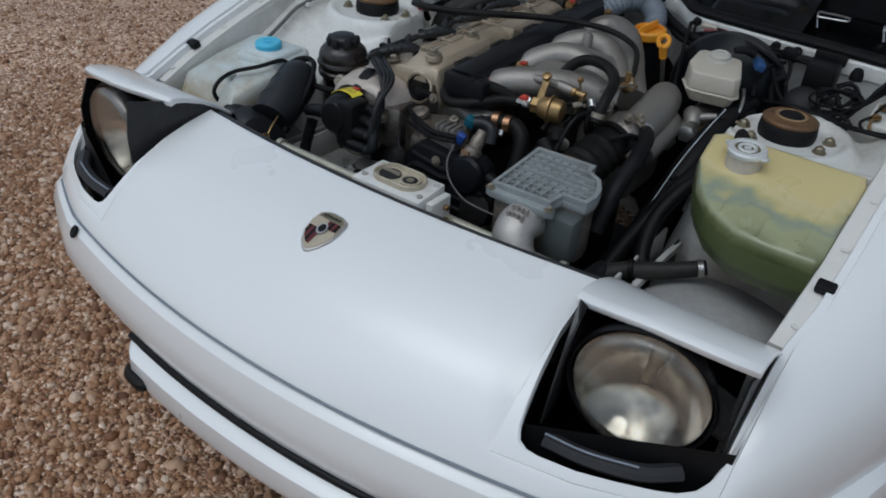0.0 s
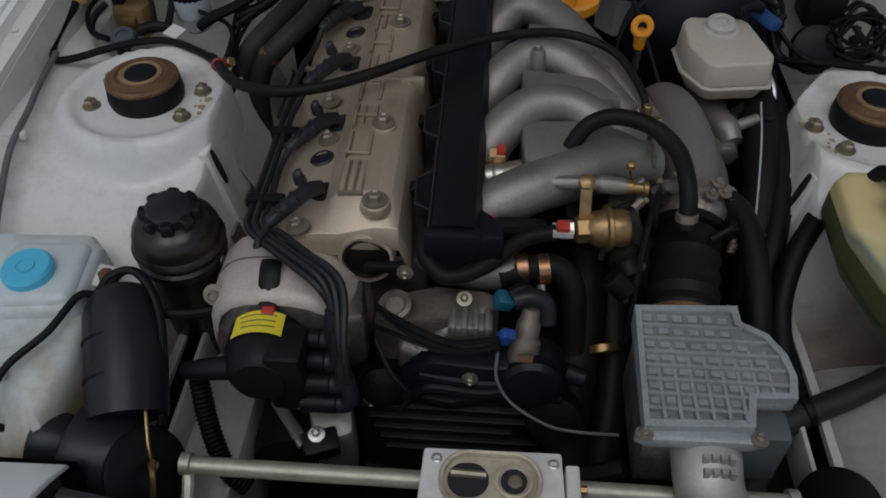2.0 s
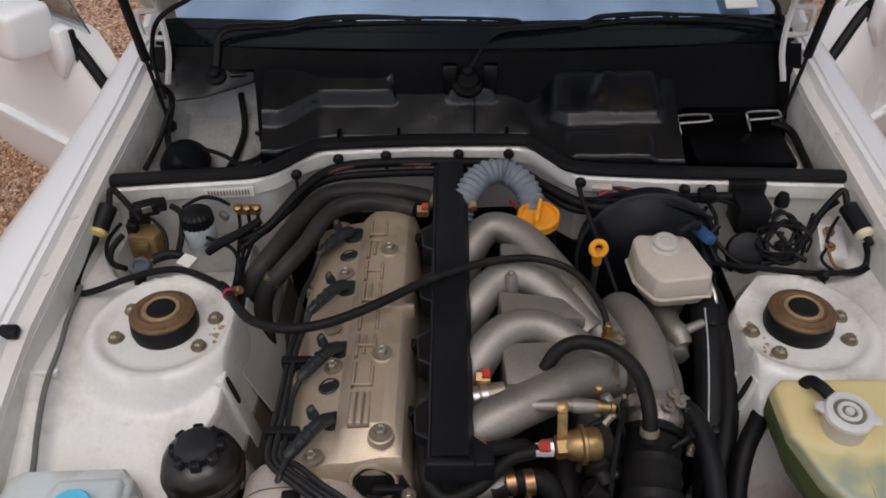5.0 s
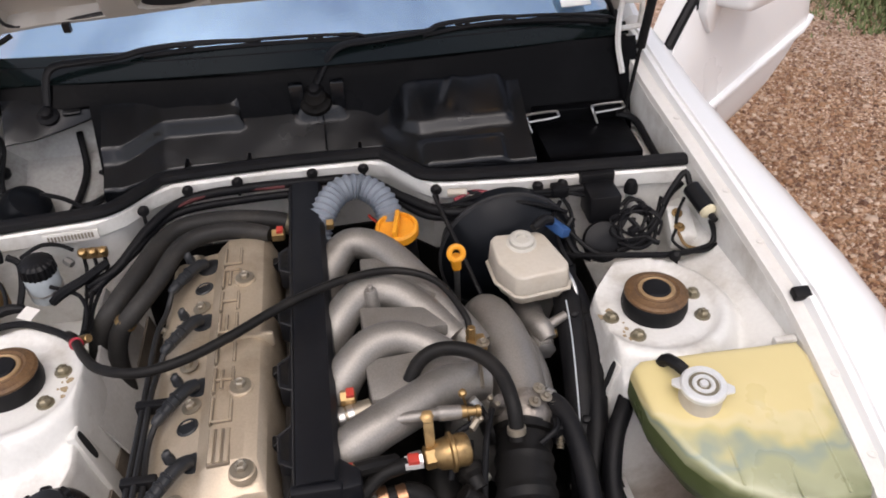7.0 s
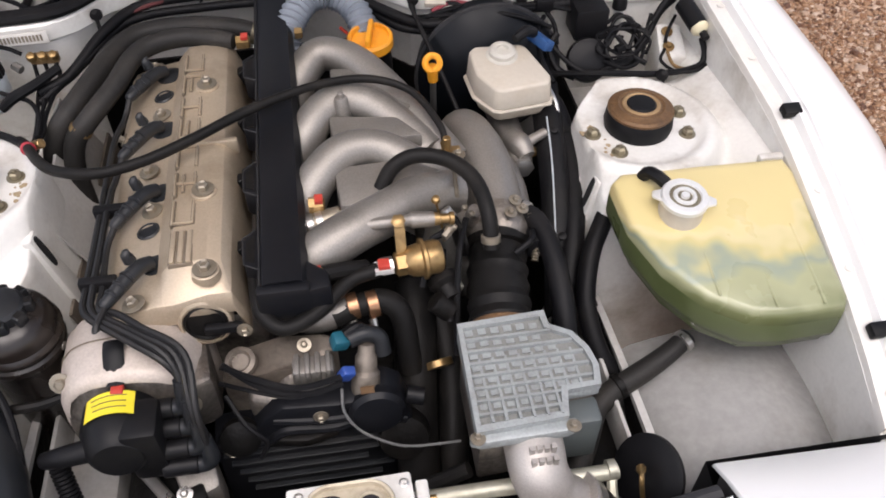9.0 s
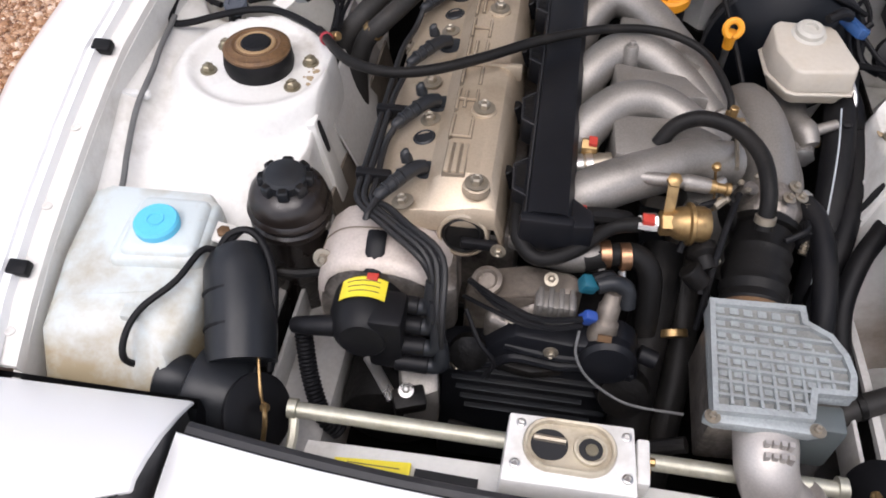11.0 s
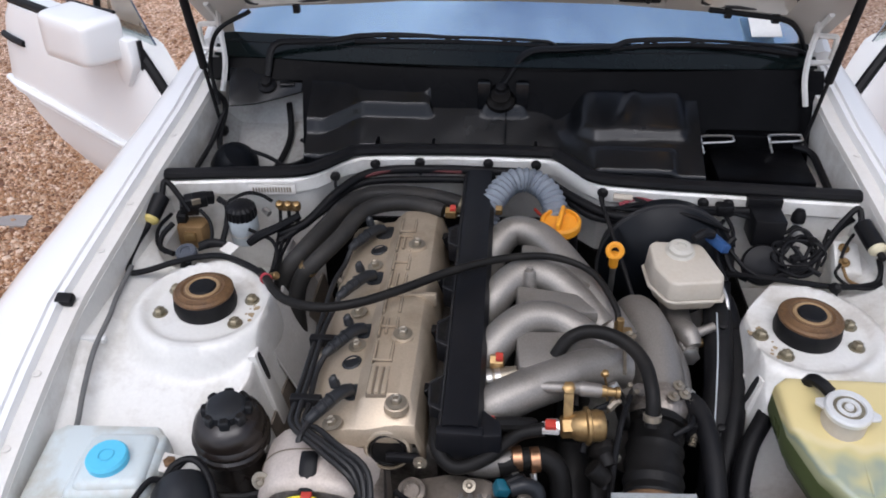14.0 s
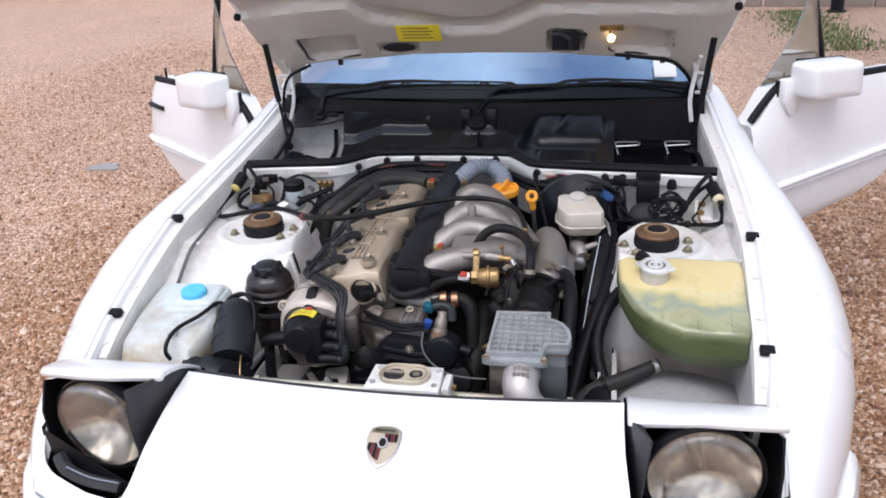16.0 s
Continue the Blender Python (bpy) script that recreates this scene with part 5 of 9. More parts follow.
    for sd in (-1, 1):
        part("hinge_bracket", G().tube([(sd * 0.583, 0.555, 0.942), (sd * 0.617, 0.557, 0.944), (sd * 0.622, 0.560, 0.950), (sd * 0.624, 0.563, 0.985), (sd * 0.618, 0.564, 0.992), (sd * 0.585, 0.562, 0.996), (sd * 0.575, 0.55, 1.03)], 0.0055, 6, 3), BAYWHITE, e, "white painted bonnet hinge")
        part("hinge_arm", G().tube([(sd * 0.575, 0.50, 0.875), (sd * 0.570, 0.53, 0.93), (sd * 0.583, 0.56, 1.00), (sd * 0.590, 0.53, 1.045)], 0.006, 6, 4), BAYWHITE, e, "curved white hinge arm")
        top = Vector(P(sd * 0.612, 0.195, 0.012))
        foot = Vector((sd * 0.578, 0.475, 0.800))
        mid = foot.lerp(top, 0.45)
        st = part("gas_strut", G().cyl(mid, top, 0.0085, seg=14), RUBBER, e, "black gas strut holding the bonnet")
        part("rod", G().cyl(foot, mid, 0.0038, seg=10), BLACK, st)
        part("ball_joint", G().lathe(foot - Vector((0, 0, 0.01)), (0, 0, 1), [(0.006, 0), (0.011, 0.006), (0.011, 0.016), (0.005, 0.022)], 12), BLACK, st)
        part("edge_buffer", G().lathe(P(sd * 0.655, 0.30, 0.004), tuple(N), [(0.010, 0), (0.010, 0.010), (0.006, 0.014)], 10), RUBBER, e, "black rubber buffer")
    part("washer_hose", G().tube([P(-0.505, 0.10, 0.006), (-0.565, 0.50, 1.00), (-0.590, 0.50, 0.93), (-0.575, 0.47, 0.86)], 0.0045, 6, 6), RUBBER, e, "thin black washer hose")


bonnet()


# ---- doors, standing open ----
def door(side):
    """Built in its own plane: u from the hinge to the latch, z up."""
    p0, p1 = (Vector((-0.78, 0.636)), Vector((-1.401, 1.082))) if side < 0 else (Vector((0.80, 0.755)), Vector((1.588, 1.371)))
    d = (p1 - p0).normalized()
    n = Vector((-d.y, d.x)) if side < 0 else Vector((d.y, -d.x))
    if n.y > 0:
        n = -n
    P = lambda u, z, o=0.0: (p0.x + d.x * u + n.x * o, p0.y + d.y * u + n.y * o, z)
    e = new("door")
    e.parent = car
    HOME[e] = HOME[car]
    L = 0.735 if side < 0 else 0.735
    rows = []
    for z, end, bulge in ((0.905, L * 0.90, 0.0), (0.895, L * 0.91, 0.010), (0.84, L * 0.95, 0.020), (0.76, L * 0.985, 0.028), (0.69, L, 0.034), (0.652, L, 0.034), (0.642, L * 0.995, 0.038), (0.632, L * 0.985, 0.024), (0.58, L * 0.91, 0.020), (0.53, L * 0.80, 0.014), (0.49, L * 0.66, 0.004), (0.46, L * 0.50, -0.01)):
        rows.append([P(-0.05 + (end + 0.05) * t, z - max(z - 0.70, 0) * 0.5 * smooth(0.05, -0.05, -0.05 + (end + 0.05) * t) - 0.012 * t * (z > 0.85) - 0.05 * (1 - t) * (z < 0.66) * (side > 0) - 0.02 * (1 - t) * (z < 0.66), bulge - 0.02 * (t > 0.97)) for t in np.linspace(0, 1, 22) ** 1.3])
    part("door_skin", G().sheet(rows, (-n.x * 0.06, -n.y * 0.06, 0)), WHITE, e, "white door panel with a swage line", angle=25)
    part("waist_trim", G().tube([P(-0.045, 0.815, 0.0), P(0.0, 0.862, 0.0), P(0.05, 0.904, 0.0)] + [P(u, 0.908 - 0.02 * u, 0.0) for u in np.linspace(0.10, L - 0.10, 5)], 0.012, 8, 3), RUBBER, e, "black waist rubber")
    part("rub_moulding", G().tube([P(-0.04 + (L + 0.035) * t, 0.664 - (0.070 if side > 0 else 0.02) * (1 - t), 0.037 - 0.012 * (t > 0.98)) for t in np.linspace(0, 1, 12)], 0.0115, 10, 2, squash=0.8), WHITE, e, "white rub moulding along the door")
    q = 0.245 if side < 0 else 0.275
    part("window_frame", G().tube([P(q, 0.90, -0.03), P(q - 0.028, 1.00, -0.033), P(q - 0.058, 1.10, -0.038), P(q - 0.09, 1.22, -0.045)], 0.011, 8, 4), BLACK, e, "black quarter window frame")
    poly = [(0.012, 0.905), (q * 0.45, 1.04), (q - 0.088, 1.19), (q - 0.045, 1.04), (q - 0.004, 0.905)]
    k = len(poly)
    w = part("quarter_pane", G().add([P(u, z, -0.030 + o) for o in (-0.002, 0.002) for u, z in poly], [tuple(range(k)), tuple(range(k, 2 * k))[::-1]] + [(i, (i + 1) % k, k + (i + 1) % k, k + i) for i in range(k)]), SIDEGLASS, e, "clear quarter window")
    w.visible_shadow = False
    part("handle", G().tube([P(L - 0.17, 0.795, 0.026), P(L - 0.12, 0.798, 0.030), P(L - 0.06, 0.800, 0.026)], 0.009, 8, 3), BLACK, e, "black door handle")
    part("lock_pin", G().cyl(P(L - 0.14, 0.90, -0.02), P(L - 0.14, 0.935, -0.02), 0.004, seg=8), BLACK, e)
    # mirror
    base = 0.062 if side < 0 else 0.090
    m = part("mirror", G().add(*mirror_shell(P, base, side)), WHITE, e, "white door mirror", angle=60)
    part("mirror_trim", G().tube([P(base + u, z, 0.022) for u, z in ((0.212, 0.885), (0.207, 0.950), (0.190, 0.968), (0.10, 0.974), (0.0, 0.982))], 0.004, 6, 4), RUBBER, m, "black trim round the mirror glass")
    part("mirror_foot", G().add([P(base + u, z, o) for o in (0.0, 0.034) for u, z in ((-0.046, 0.930), (0.050, 0.930), (0.022, 0.822), (-0.004, 0.812), (-0.044, 0.868))], [tuple(range(5)), (5, 9, 8, 7, 6)] + [(i, (i + 1) % 5, 5 + (i + 1) % 5, 5 + i) for i in range(5)]), WHITE, m, bevel=0.008)
    part("foot_gasket", G().add([P(base + u, z, o) for o in (0.002, 0.012) for u, z in ((-0.052, 0.925), (0.054, 0.925), (0.027, 0.817), (-0.005, 0.804), (-0.052, 0.866))], [tuple(range(5)), (5, 9, 8, 7, 6)] + [(i, (i + 1) % 5, 5 + (i + 1) % 5, 5 + i) for i in range(5)]), RUBBER, m)


def mirror_shell(P, base, side):
    """A rounded shell, widest at its glass and domed towards the nose."""
    v, n, loops = [], 36, ((0.020, 0.97), (0.028, 1.0), (0.078, 0.975), (0.098, 0.945), (0.106, 0.90), (0.110, 0.82), (0.112, 0.45))
    for o, k in loops:
        for i in range(n):
            a = 2 * math.pi * i / n
            c, q = math.cos(a), math.sin(a)
            u = math.copysign(abs(c) ** 0.24, c) * 0.107 * k
            z = math.copysign(abs(q) ** 0.26, q) * (0.055 + 0.004 * c) * k
            v.append(P(base + 0.092 + u - 0.10 * z, 0.922 + z - 0.06 * u, o))
    f = [tuple(range(n)), tuple(range((len(loops) - 1) * n, len(loops) * n))[::-1]]
    f += [(r * n + i, r * n + (i + 1) % n, (r + 1) * n + (i + 1) % n, (r + 1) * n + i) for r in range(len(loops) - 1) for i in range(n)]
    return v, f


door(-1)
door(1)


# ---- engine ----
def clamp(at, axis, r, parent, m=None):
    part("hose_clip", G().lathe(Vector(at) - Vector(axis).normalized() * 0.005, axis, [(r, 0), (r + 0.0015, 0.001), (r + 0.0015, 0.009), (r, 0.010)], 18), m or STEEL, parent, "steel hose clip")


def bolt(at, axis, r, parent, m=None, washer=True):
    at, axis = Vector(at), Vector(axis).normalized()
    if washer:
        part("washer", G().lathe(at, axis, [(r * 1.9, 0), (r * 1.9, 0.0015), (r, 0.002)], 14), m or BOLT, parent)
    part("bolt", G().lathe(at + axis * 0.0015, axis, [(r, 0), (r, r * 0.9), (r * 0.75, r * 1.15), (r * 0.5, r * 0.9)], 6), m or BOLT, parent)


engine = thing("engine", (-0.1, 0.0, 0.25), "four-cylinder engine with a champagne cam cover and silver intake", "car engine")
CY0, CY1 = -0.262, 0.235


def cam_cover():
    prof = [(-0.270, 0.685), (-0.268, 0.712), (-0.258, 0.724), (-0.228, 0.735), (-0.192, 0.742), (-0.184, 0.752), (-0.170, 0.765), (-0.130, 0.768), (-0.114, 0.764), (-0.104, 0.752), (-0.095, 0.725), (-0.091, 0.690)]
    rows = []
    for y, drop in ((CY0, 0.020), (CY0 + 0.006, 0.004), (CY0 + 0.045, 0.0), (-0.12, 0), (0.0, 0), (0.12, 0), (CY1 - 0.01, 0), (CY1, 0.012)):
        row = []
        for x, z in prof:
            rib = smooth(CY0 + 0.010, CY0 + 0.044, y)
            zz = z if z < 0.742 else 0.742 + (z - 0.742) * rib + 0.012 * (1 - rib) * (x > -0.17)
            row.append((x, y, zz + 0.012 * (y - CY0) / (CY1 - CY0) - drop * (z > 0.70)))
        rows.append(row)
    c = part("cam_cover", G().sheet(rows, (0, 0, -0.012)), CHAMP, engine, "champagne metallic cam cover", bevel=0.003, angle=40)
    lift = lambda y: 0.012 * (y - CY0) / (CY1 - CY0)
    # raised bars along the crest, on dark fields that carry their edge shade
    field = lambda x0, x1, y0, y1: part("recess", G().box(x0, x1, y0, y1, 0.745 + lift(y0), 0.7675 + lift(y0)), DARKLINE, c, "dark field round the bars, edge shade in its colour", bevel=0.001)
    bar = lambda x0, x1, y0, y1: part("rib", G().box(x0, x1, y0, y1, 0.748 + lift(y0), 0.7705 + lift(y0)), CHAMP, c, bevel=0.0012)
    field(-0.1735, -0.1455, -0.222, -0.166)
    for k in range(3):
        bar(-0.172 + 0.0095 * k, -0.166 + 0.0095 * k, -0.220, -0.168)
    for k in range(7):
        y0 = -0.160 + 0.0525 * k
        if k == 3:
            y0 += 0.004
        cross = (0.003, 0.021, 0.041)
        strokes = [(-0.1738, -0.1712, 0.003, 0.044), (-0.1494, -0.1468, 0.003, 0.044), (-0.1712, -0.1494, cross[k % 3], cross[k % 3] + 0.0026)]
        if k % 2:
            strokes.append((-0.1640, -0.1614, 0.008, 0.040))
        for x0, x1, ya, yb in strokes:
            part("recess", G().box(x0 - 0.0012, x1 + 0.0012, y0 + ya - 0.0012, y0 + yb + 0.0012, 0.745 + lift(y0), 0.7677 + lift(y0)), DARKLINE, c, "dark line round a bar, edge shade in its colour")
            bar(x0, x1, y0 + ya, y0 + yb)
    part("cross_step", G().box(-0.178, -0.096, -0.012, -0.004, 0.752, 0.777), CHAMP, c, bevel=0.003)
    for bx, y in ((-0.130, -0.236), (-0.137, -0.103), (-0.140, 0.118)):
        part("boss", G().lathe((bx, y, 0.760 + lift(y)), (0, 0, 1), [(0.017, 0), (0.016, 0.009), (0.012, 0.011)], 20), CHAMP, c)
        bolt((bx, y, 0.771 + lift(y)), (0, 0, 1), 0.0075, c)
    for x, y in ((-0.215, -0.250), (-0.206, -0.100), (-0.216, -0.024), (-0.208, 0.095), (-0.225, 0.212), (-0.15, 0.226)):
        bolt((x, y, 0.740 + lift(y)), (-0.2, 0, 1), 0.0072, c)
    for x, y in ((-0.264, -0.215), (-0.265, -0.124), (-0.266, -0.080), (-0.266, 0.082), (-0.258, 0.200)):
        bolt((x, y, 0.722), (-0.8, 0, 0.5), 0.0055, c)
    for y in (-0.133, 0.142):
        part("blank_plug", G().lathe((-0.208, y, 0.735 + lift(y)), (-0.2, 0, 1), [(0.0150, 0), (0.0150, 0.004), (0.0125, 0.006), (0.011, 0.004), (0.003, 0.004)], 18), MOTOR, c, "dark blanking plug")
    # cam end cap
    part("cam_end", G().lathe((-0.140, -0.245, 0.706), (0, -1, 0.25), [(0.031, 0), (0.032, 0.018), (0.030, 0.022), (0.027, 0.023), (0.026, 0.015), (0.005, 0.015)], 30), CHAMP, engine, "round cam housing end")
    part("cam_plug", G().lathe((-0.140, -0.256, 0.7085), (0, -1, 0.25), [(0.0255, 0), (0.0255, 0.009), (0.022, 0.012), (0.020, 0.009), (0.004, 0.009)], 28), GREASE, engine, "black cam end plug")
    part("plug_handle", G().box(-0.142, -0.098, -0.277, -0.266, 0.700, 0.712), BLACK, engine, "black plug handle", bevel=0.003)
    bolt((-0.096, -0.277, 0.705), (0, -1, 0.2), 0.005, engine)
    part("cylinder_head", G().prism([(-0.262, -0.24), (-0.075, -0.24), (-0.07, 0.24), (-0.262, 0.24)], 0.50, 0.690, 0.05), DARKCAST, engine, "dirty cast cylinder head", bevel=0.01)
    part("engine_block", G().prism([(-0.27, -0.26), (0.10, -0.26), (0.11, 0.26), (-0.27, 0.26)], 0.20, 0.56), GREASE, engine, "oily black engine block", bevel=0.02)


def rail_cover():
    rows = []
    for y in np.linspace(-0.268, 0.345, 30):
        lift = 0.768 + 0.030 * (y + 0.268) / 0.61
        rows.append([(-0.074, y, lift - 0.045), (-0.074, y, lift - 0.012), (-0.067, y, lift - 0.001), (-0.060, y, lift + 0.0015), (-0.030, y, lift + 0.0025), (-0.022, y, lift), (-0.016, y, lift - 0.010), (-0.015, y, lift - 0.045)])
    c = part("rail_cover", G().sheet(rows, (0.001, 0, -0.002)), RAILBLACK, engine, "long black plastic fuel rail cover", angle=25)
    part("cover_foot", G().prism([(-0.020, -0.226), (0.008, -0.250), (0.010, -0.275), (-0.020, -0.279)], 0.715, 0.762), RAILBLACK, c, bevel=0.005)
    # Thin grey tubes draw the highlights on the cover's edges.
    part("edge_highlight", G().tube([(-0.0705, y, 0.764 + 0.030 * (y + 0.268) / 0.61) for y in np.linspace(-0.266, 0.34, 8)], 0.0010, 6, 2), BEZELGREY, c, "pale edge line, the highlight put into its grey")
    part("cover_end", G().box(-0.076, -0.013, -0.280, -0.262, 0.712, 0.766), RAILBLACK, c, bevel=0.006)
    for y in (-0.205, -0.085, 0.035, 0.150):
        z = 0.758 + 0.030 * (y + 0.268) / 0.61
        part("cover_ear", G().prism([(-0.071, y - 0.034), (-0.088, y - 0.024), (-0.090, y + 0.018), (-0.071, y + 0.034)], z - 0.035, z + 0.002), RAILBLACK, c, bevel=0.003)
        part("ear_recess", G().prism([(-0.0755, y - 0.024), (-0.085, y - 0.018), (-0.086, y + 0.013), (-0.0755, y + 0.024)], z - 0.004, z + 0.0028), GREASE, c)
        part("ear_rim", G().tube([(-0.071, y - 0.034, z + 0.0022), (-0.088, y - 0.024, z + 0.0022), (-0.090, y + 0.018, z + 0.0022), (-0.071, y + 0.034, z + 0.0022)], 0.0011, 6, 1), BEZELGREY, c, "pale edge line, the highlight put into its grey")
        part("injector_plug", G().cyl((-0.088, y + 0.03, z - 0.045), (-0.100, y + 0.03, z - 0.02), 0.009, seg=10), BLACK, c)


def intake():
    paths = [
        [(-0.030, 0.125, 0.700), (-0.012, 0.160, 0.745), (0.022, 0.192, 0.766), (0.070, 0.172, 0.764), (0.115, 0.108, 0.752), (0.155, 0.030, 0.738), (0.190, -0.030, 0.712)],
        [(-0.030, -0.010, 0.700), (-0.010, 0.018, 0.745), (0.028, 0.058, 0.766), (0.075, 0.062, 0.764), (0.118, 0.030, 0.750), (0.160, -0.020, 0.728)],
        [(-0.030, -0.125, 0.700), (-0.006, -0.090, 0.745), (0.035, -0.052, 0.766), (0.082, -0.042, 0.764), (0.125, -0.060, 0.750), (0.165, -0.085, 0.730)],
        [(-0.030, -0.215, 0.708), (-0.004, -0.200, 0.735), (0.035, -0.182, 0.748), (0.085, -0.155, 0.750), (0.130, -0.125, 0.745), (0.180, -0.100, 0.725)],
    ]
    for i, p in enumerate(paths):
        r = [0.027, 0.027, 0.026, 0.026, 0.026, 0.027, 0.030][:len(p)]
        part("runner", G().tube(p, r if i < 3 else [q + 0.003 for q in r], 18, 6), CAST, engine, "silver cast intake runner")
        if i < 4:
            part("flange", G().box(-0.035, -0.012, p[0][1] - 0.032, p[0][1] + 0.032, 0.672, 0.712), CAST, engine, bevel=0.006)
    part("web", G().prism([(0.035, 0.150), (0.085, 0.145), (0.150, 0.045), (0.115, 0.015), (0.062, 0.085), (0.035, 0.110)], 0.700, 0.768), CAST, engine, "flat cast web", bevel=0.004)
    part("web", G().prism([(0.026, 0.030), (0.120, 0.015), (0.150, -0.03), (0.080, -0.030), (0.030, -0.035)], 0.690, 0.771), CAST, engine, "flat cast web", bevel=0.004)
    part("web", G().prism([(0.026, -0.075), (0.120, -0.070), (0.165, -0.10), (0.070, -0.150), (0.030, -0.150)], 0.690, 0.766), CAST, engine, "flat cast web", bevel=0.004)
    part("plenum", G().tube([(0.205, 0.068, 0.680), (0.222, 0.055, 0.702), (0.234, 0.005, 0.708), (0.240, -0.055, 0.702), (0.238, -0.115, 0.690), (0.230, -0.160, 0.680)], [0.026, 0.033, 0.036, 0.037, 0.038, 0.038], 22, 6), CAST, engine, "silver cast plenum")
    part("plenum_lobe", G().tube([(0.250, 0.045, 0.672), (0.266, 0.0, 0.680), (0.272, -0.060, 0.676), (0.268, -0.125, 0.662)], [0.016, 0.020, 0.022, 0.022], 16, 5), CAST, engine)
    part("plenum_body", G().prism([(0.13, -0.13), (0.21, -0.17), (0.26, -0.14), (0.26, 0.0), (0.22, 0.05), (0.14, 0.03)], 0.56, 0.690), CAST, engine, bevel=0.02)
    part("stud", G().lathe((0.047, 0.038, 0.760), (-0.04, 0.05, 1), [(0.0115, 0), (0.0100, 0.012), (0.0095, 0.030), (0.0080, 0.033), (0.0045, 0.0335), (0.0045, 0.039), (0.0035, 0.040)], 16), CAST, engine, "upright cast stud with a pale tip")
    part("sleeve", G().cyl((-0.022, -0.150, 0.735), (0.030, -0.140, 0.740), 0.014, seg=16), BOLT, engine, "dull ribbed sleeve")
    for k in range(3):
        clamp((-0.010 + 0.012 * k, -0.148 + 0.003 * k, 0.736), (1, 0.15, 0.1), 0.014, engine)


cam_cover()
rail_cover()
intake()


def front_of_engine():
    # ribbed belt cover, pulleys and castings that fill the front of the bay
    face = [(-0.155, 0.34), (0.088, 0.34), (0.088, 0.600), (0.078, 0.640), (0.060, 0.655), (0.0, 0.648), (-0.062, 0.655), (-0.084, 0.638), (-0.102, 0.606), (-0.150, 0.598)]
    n = len(face)
    c = part("belt_cover", G().add([(x, -0.360, z) for x, z in face] + [(x, -0.318, z + 0.004) for x, z in face], [tuple(range(n)), tuple(range(n, 2 * n))[::-1]] + [((i + 1) % n, i, n + i, n + (i + 1) % n) for i in range(n)]), RAILBLACK, engine, "ribbed black belt cover", bevel=0.005)
    for k in range(5):
        z = 0.576 - 0.0215 * k
        # A lighter black than the cover stands for light caught on the ribs.
        part("cover_rib", G().box(-0.142 + 0.006 * k, 0.062 - 0.016 * (k % 3), -0.367, -0.358, z, z + 0.0024), MOTOR, c, "thin rib, its highlight in a lighter black", bevel=0.0008)
    part("cover_swell", G().tube([(-0.142, -0.358, 0.590), (-0.090, -0.360, 0.592), (-0.062, -0.361, 0.612), (-0.010, -0.361, 0.606), (0.030, -0.360, 0.612), (0.080, -0.358, 0.600)], 0.0065, 8, 5), RAILBLACK, c)
    part("cover_swell", G().tube([(-0.075, -0.358, 0.632), (-0.040, -0.360, 0.626), (0.0, -0.360, 0.622), (0.040, -0.360, 0.628)], 0.005, 8, 5), RAILBLACK, c)
    part("pulley_dome", G().lathe((0.046, -0.352, 0.628), (0, -1, 0.15), [(0.034, 0), (0.034, 0.012), (0.029, 0.018), (0.010, 0.021)], 26), RAILBLACK, c)
    for x, z in ((-0.130, 0.583), (-0.020, 0.634), (0.070, 0.560)):
        bolt((x, -0.362, z), (0, -1, 0.1), 0.0048, c)
    part("thermostat_housing", G().tube([(-0.082, -0.236, 0.688), (-0.055, -0.244, 0.690), (-0.020, -0.254, 0.686), (0.012, -0.254, 0.688), (0.034, -0.250, 0.690)], [0.014, 0.019, 0.021, 0.019, 0.0155], 18, 6), CAST, engine, "cast coolant outlet")
    part("front_casting", G().prism([(-0.132, -0.318), (-0.085, -0.328), (-0.040, -0.322), (-0.010, -0.326), (0.012, -0.305), (0.0, -0.282), (-0.060, -0.272), (-0.125, -0.278)], 0.55, lambda x, y: 0.684 + (x + 0.06) * 0.12 + 0.006 * math.sin(60 * x)), DIRTYCAST, engine, "dirty cast front housing", bevel=0.012)
    part("casting_eye", G().lathe((-0.104, -0.306, 0.680), (-0.1, -0.3, 1), [(0.019, 0), (0.018, 0.007), (0.013, 0.009), (0.010, 0.005), (0.003, 0.005)], 22), DIRTYCAST, engine)
    # pump body, tensioner and bosses, all grimy
    part("pump_body", G().prism([(-0.105, -0.335), (-0.055, -0.352), (-0.020, -0.335), (-0.030, -0.30), (-0.095, -0.295)], 0.54, lambda x, y: 0.654 + (y + 0.32) * 0.3), DARKCAST, engine, "grimy cast pump body", bevel=0.010, seg=3)
    part("pump_neck", G().tube([(-0.060, -0.330, 0.630), (-0.045, -0.315, 0.655), (-0.015, -0.298, 0.668)], [0.020, 0.018, 0.016], 14, 5), DARKCAST, engine)
    part("tensioner", G().lathe((-0.118, -0.348, 0.600), (0.1, -1, 0.5), [(0.022, 0), (0.024, 0.006), (0.024, 0.016), (0.014, 0.020), (0.006, 0.021)], 20), GREASE, engine, "black belt tensioner")
    part("arm", G().prism([(-0.118, -0.352), (-0.100, -0.362), (-0.040, -0.372), (0.0, -0.362), (-0.035, -0.352)], 0.585, 0.600), GREASE, engine, bevel=0.004)
    for bx, by, bz in ((-0.112, -0.300, 0.680), (-0.030, -0.300, 0.692), (-0.070, -0.335, 0.656)):
        bolt((bx, by, bz), (0, -0.5, 1), 0.0045, engine)
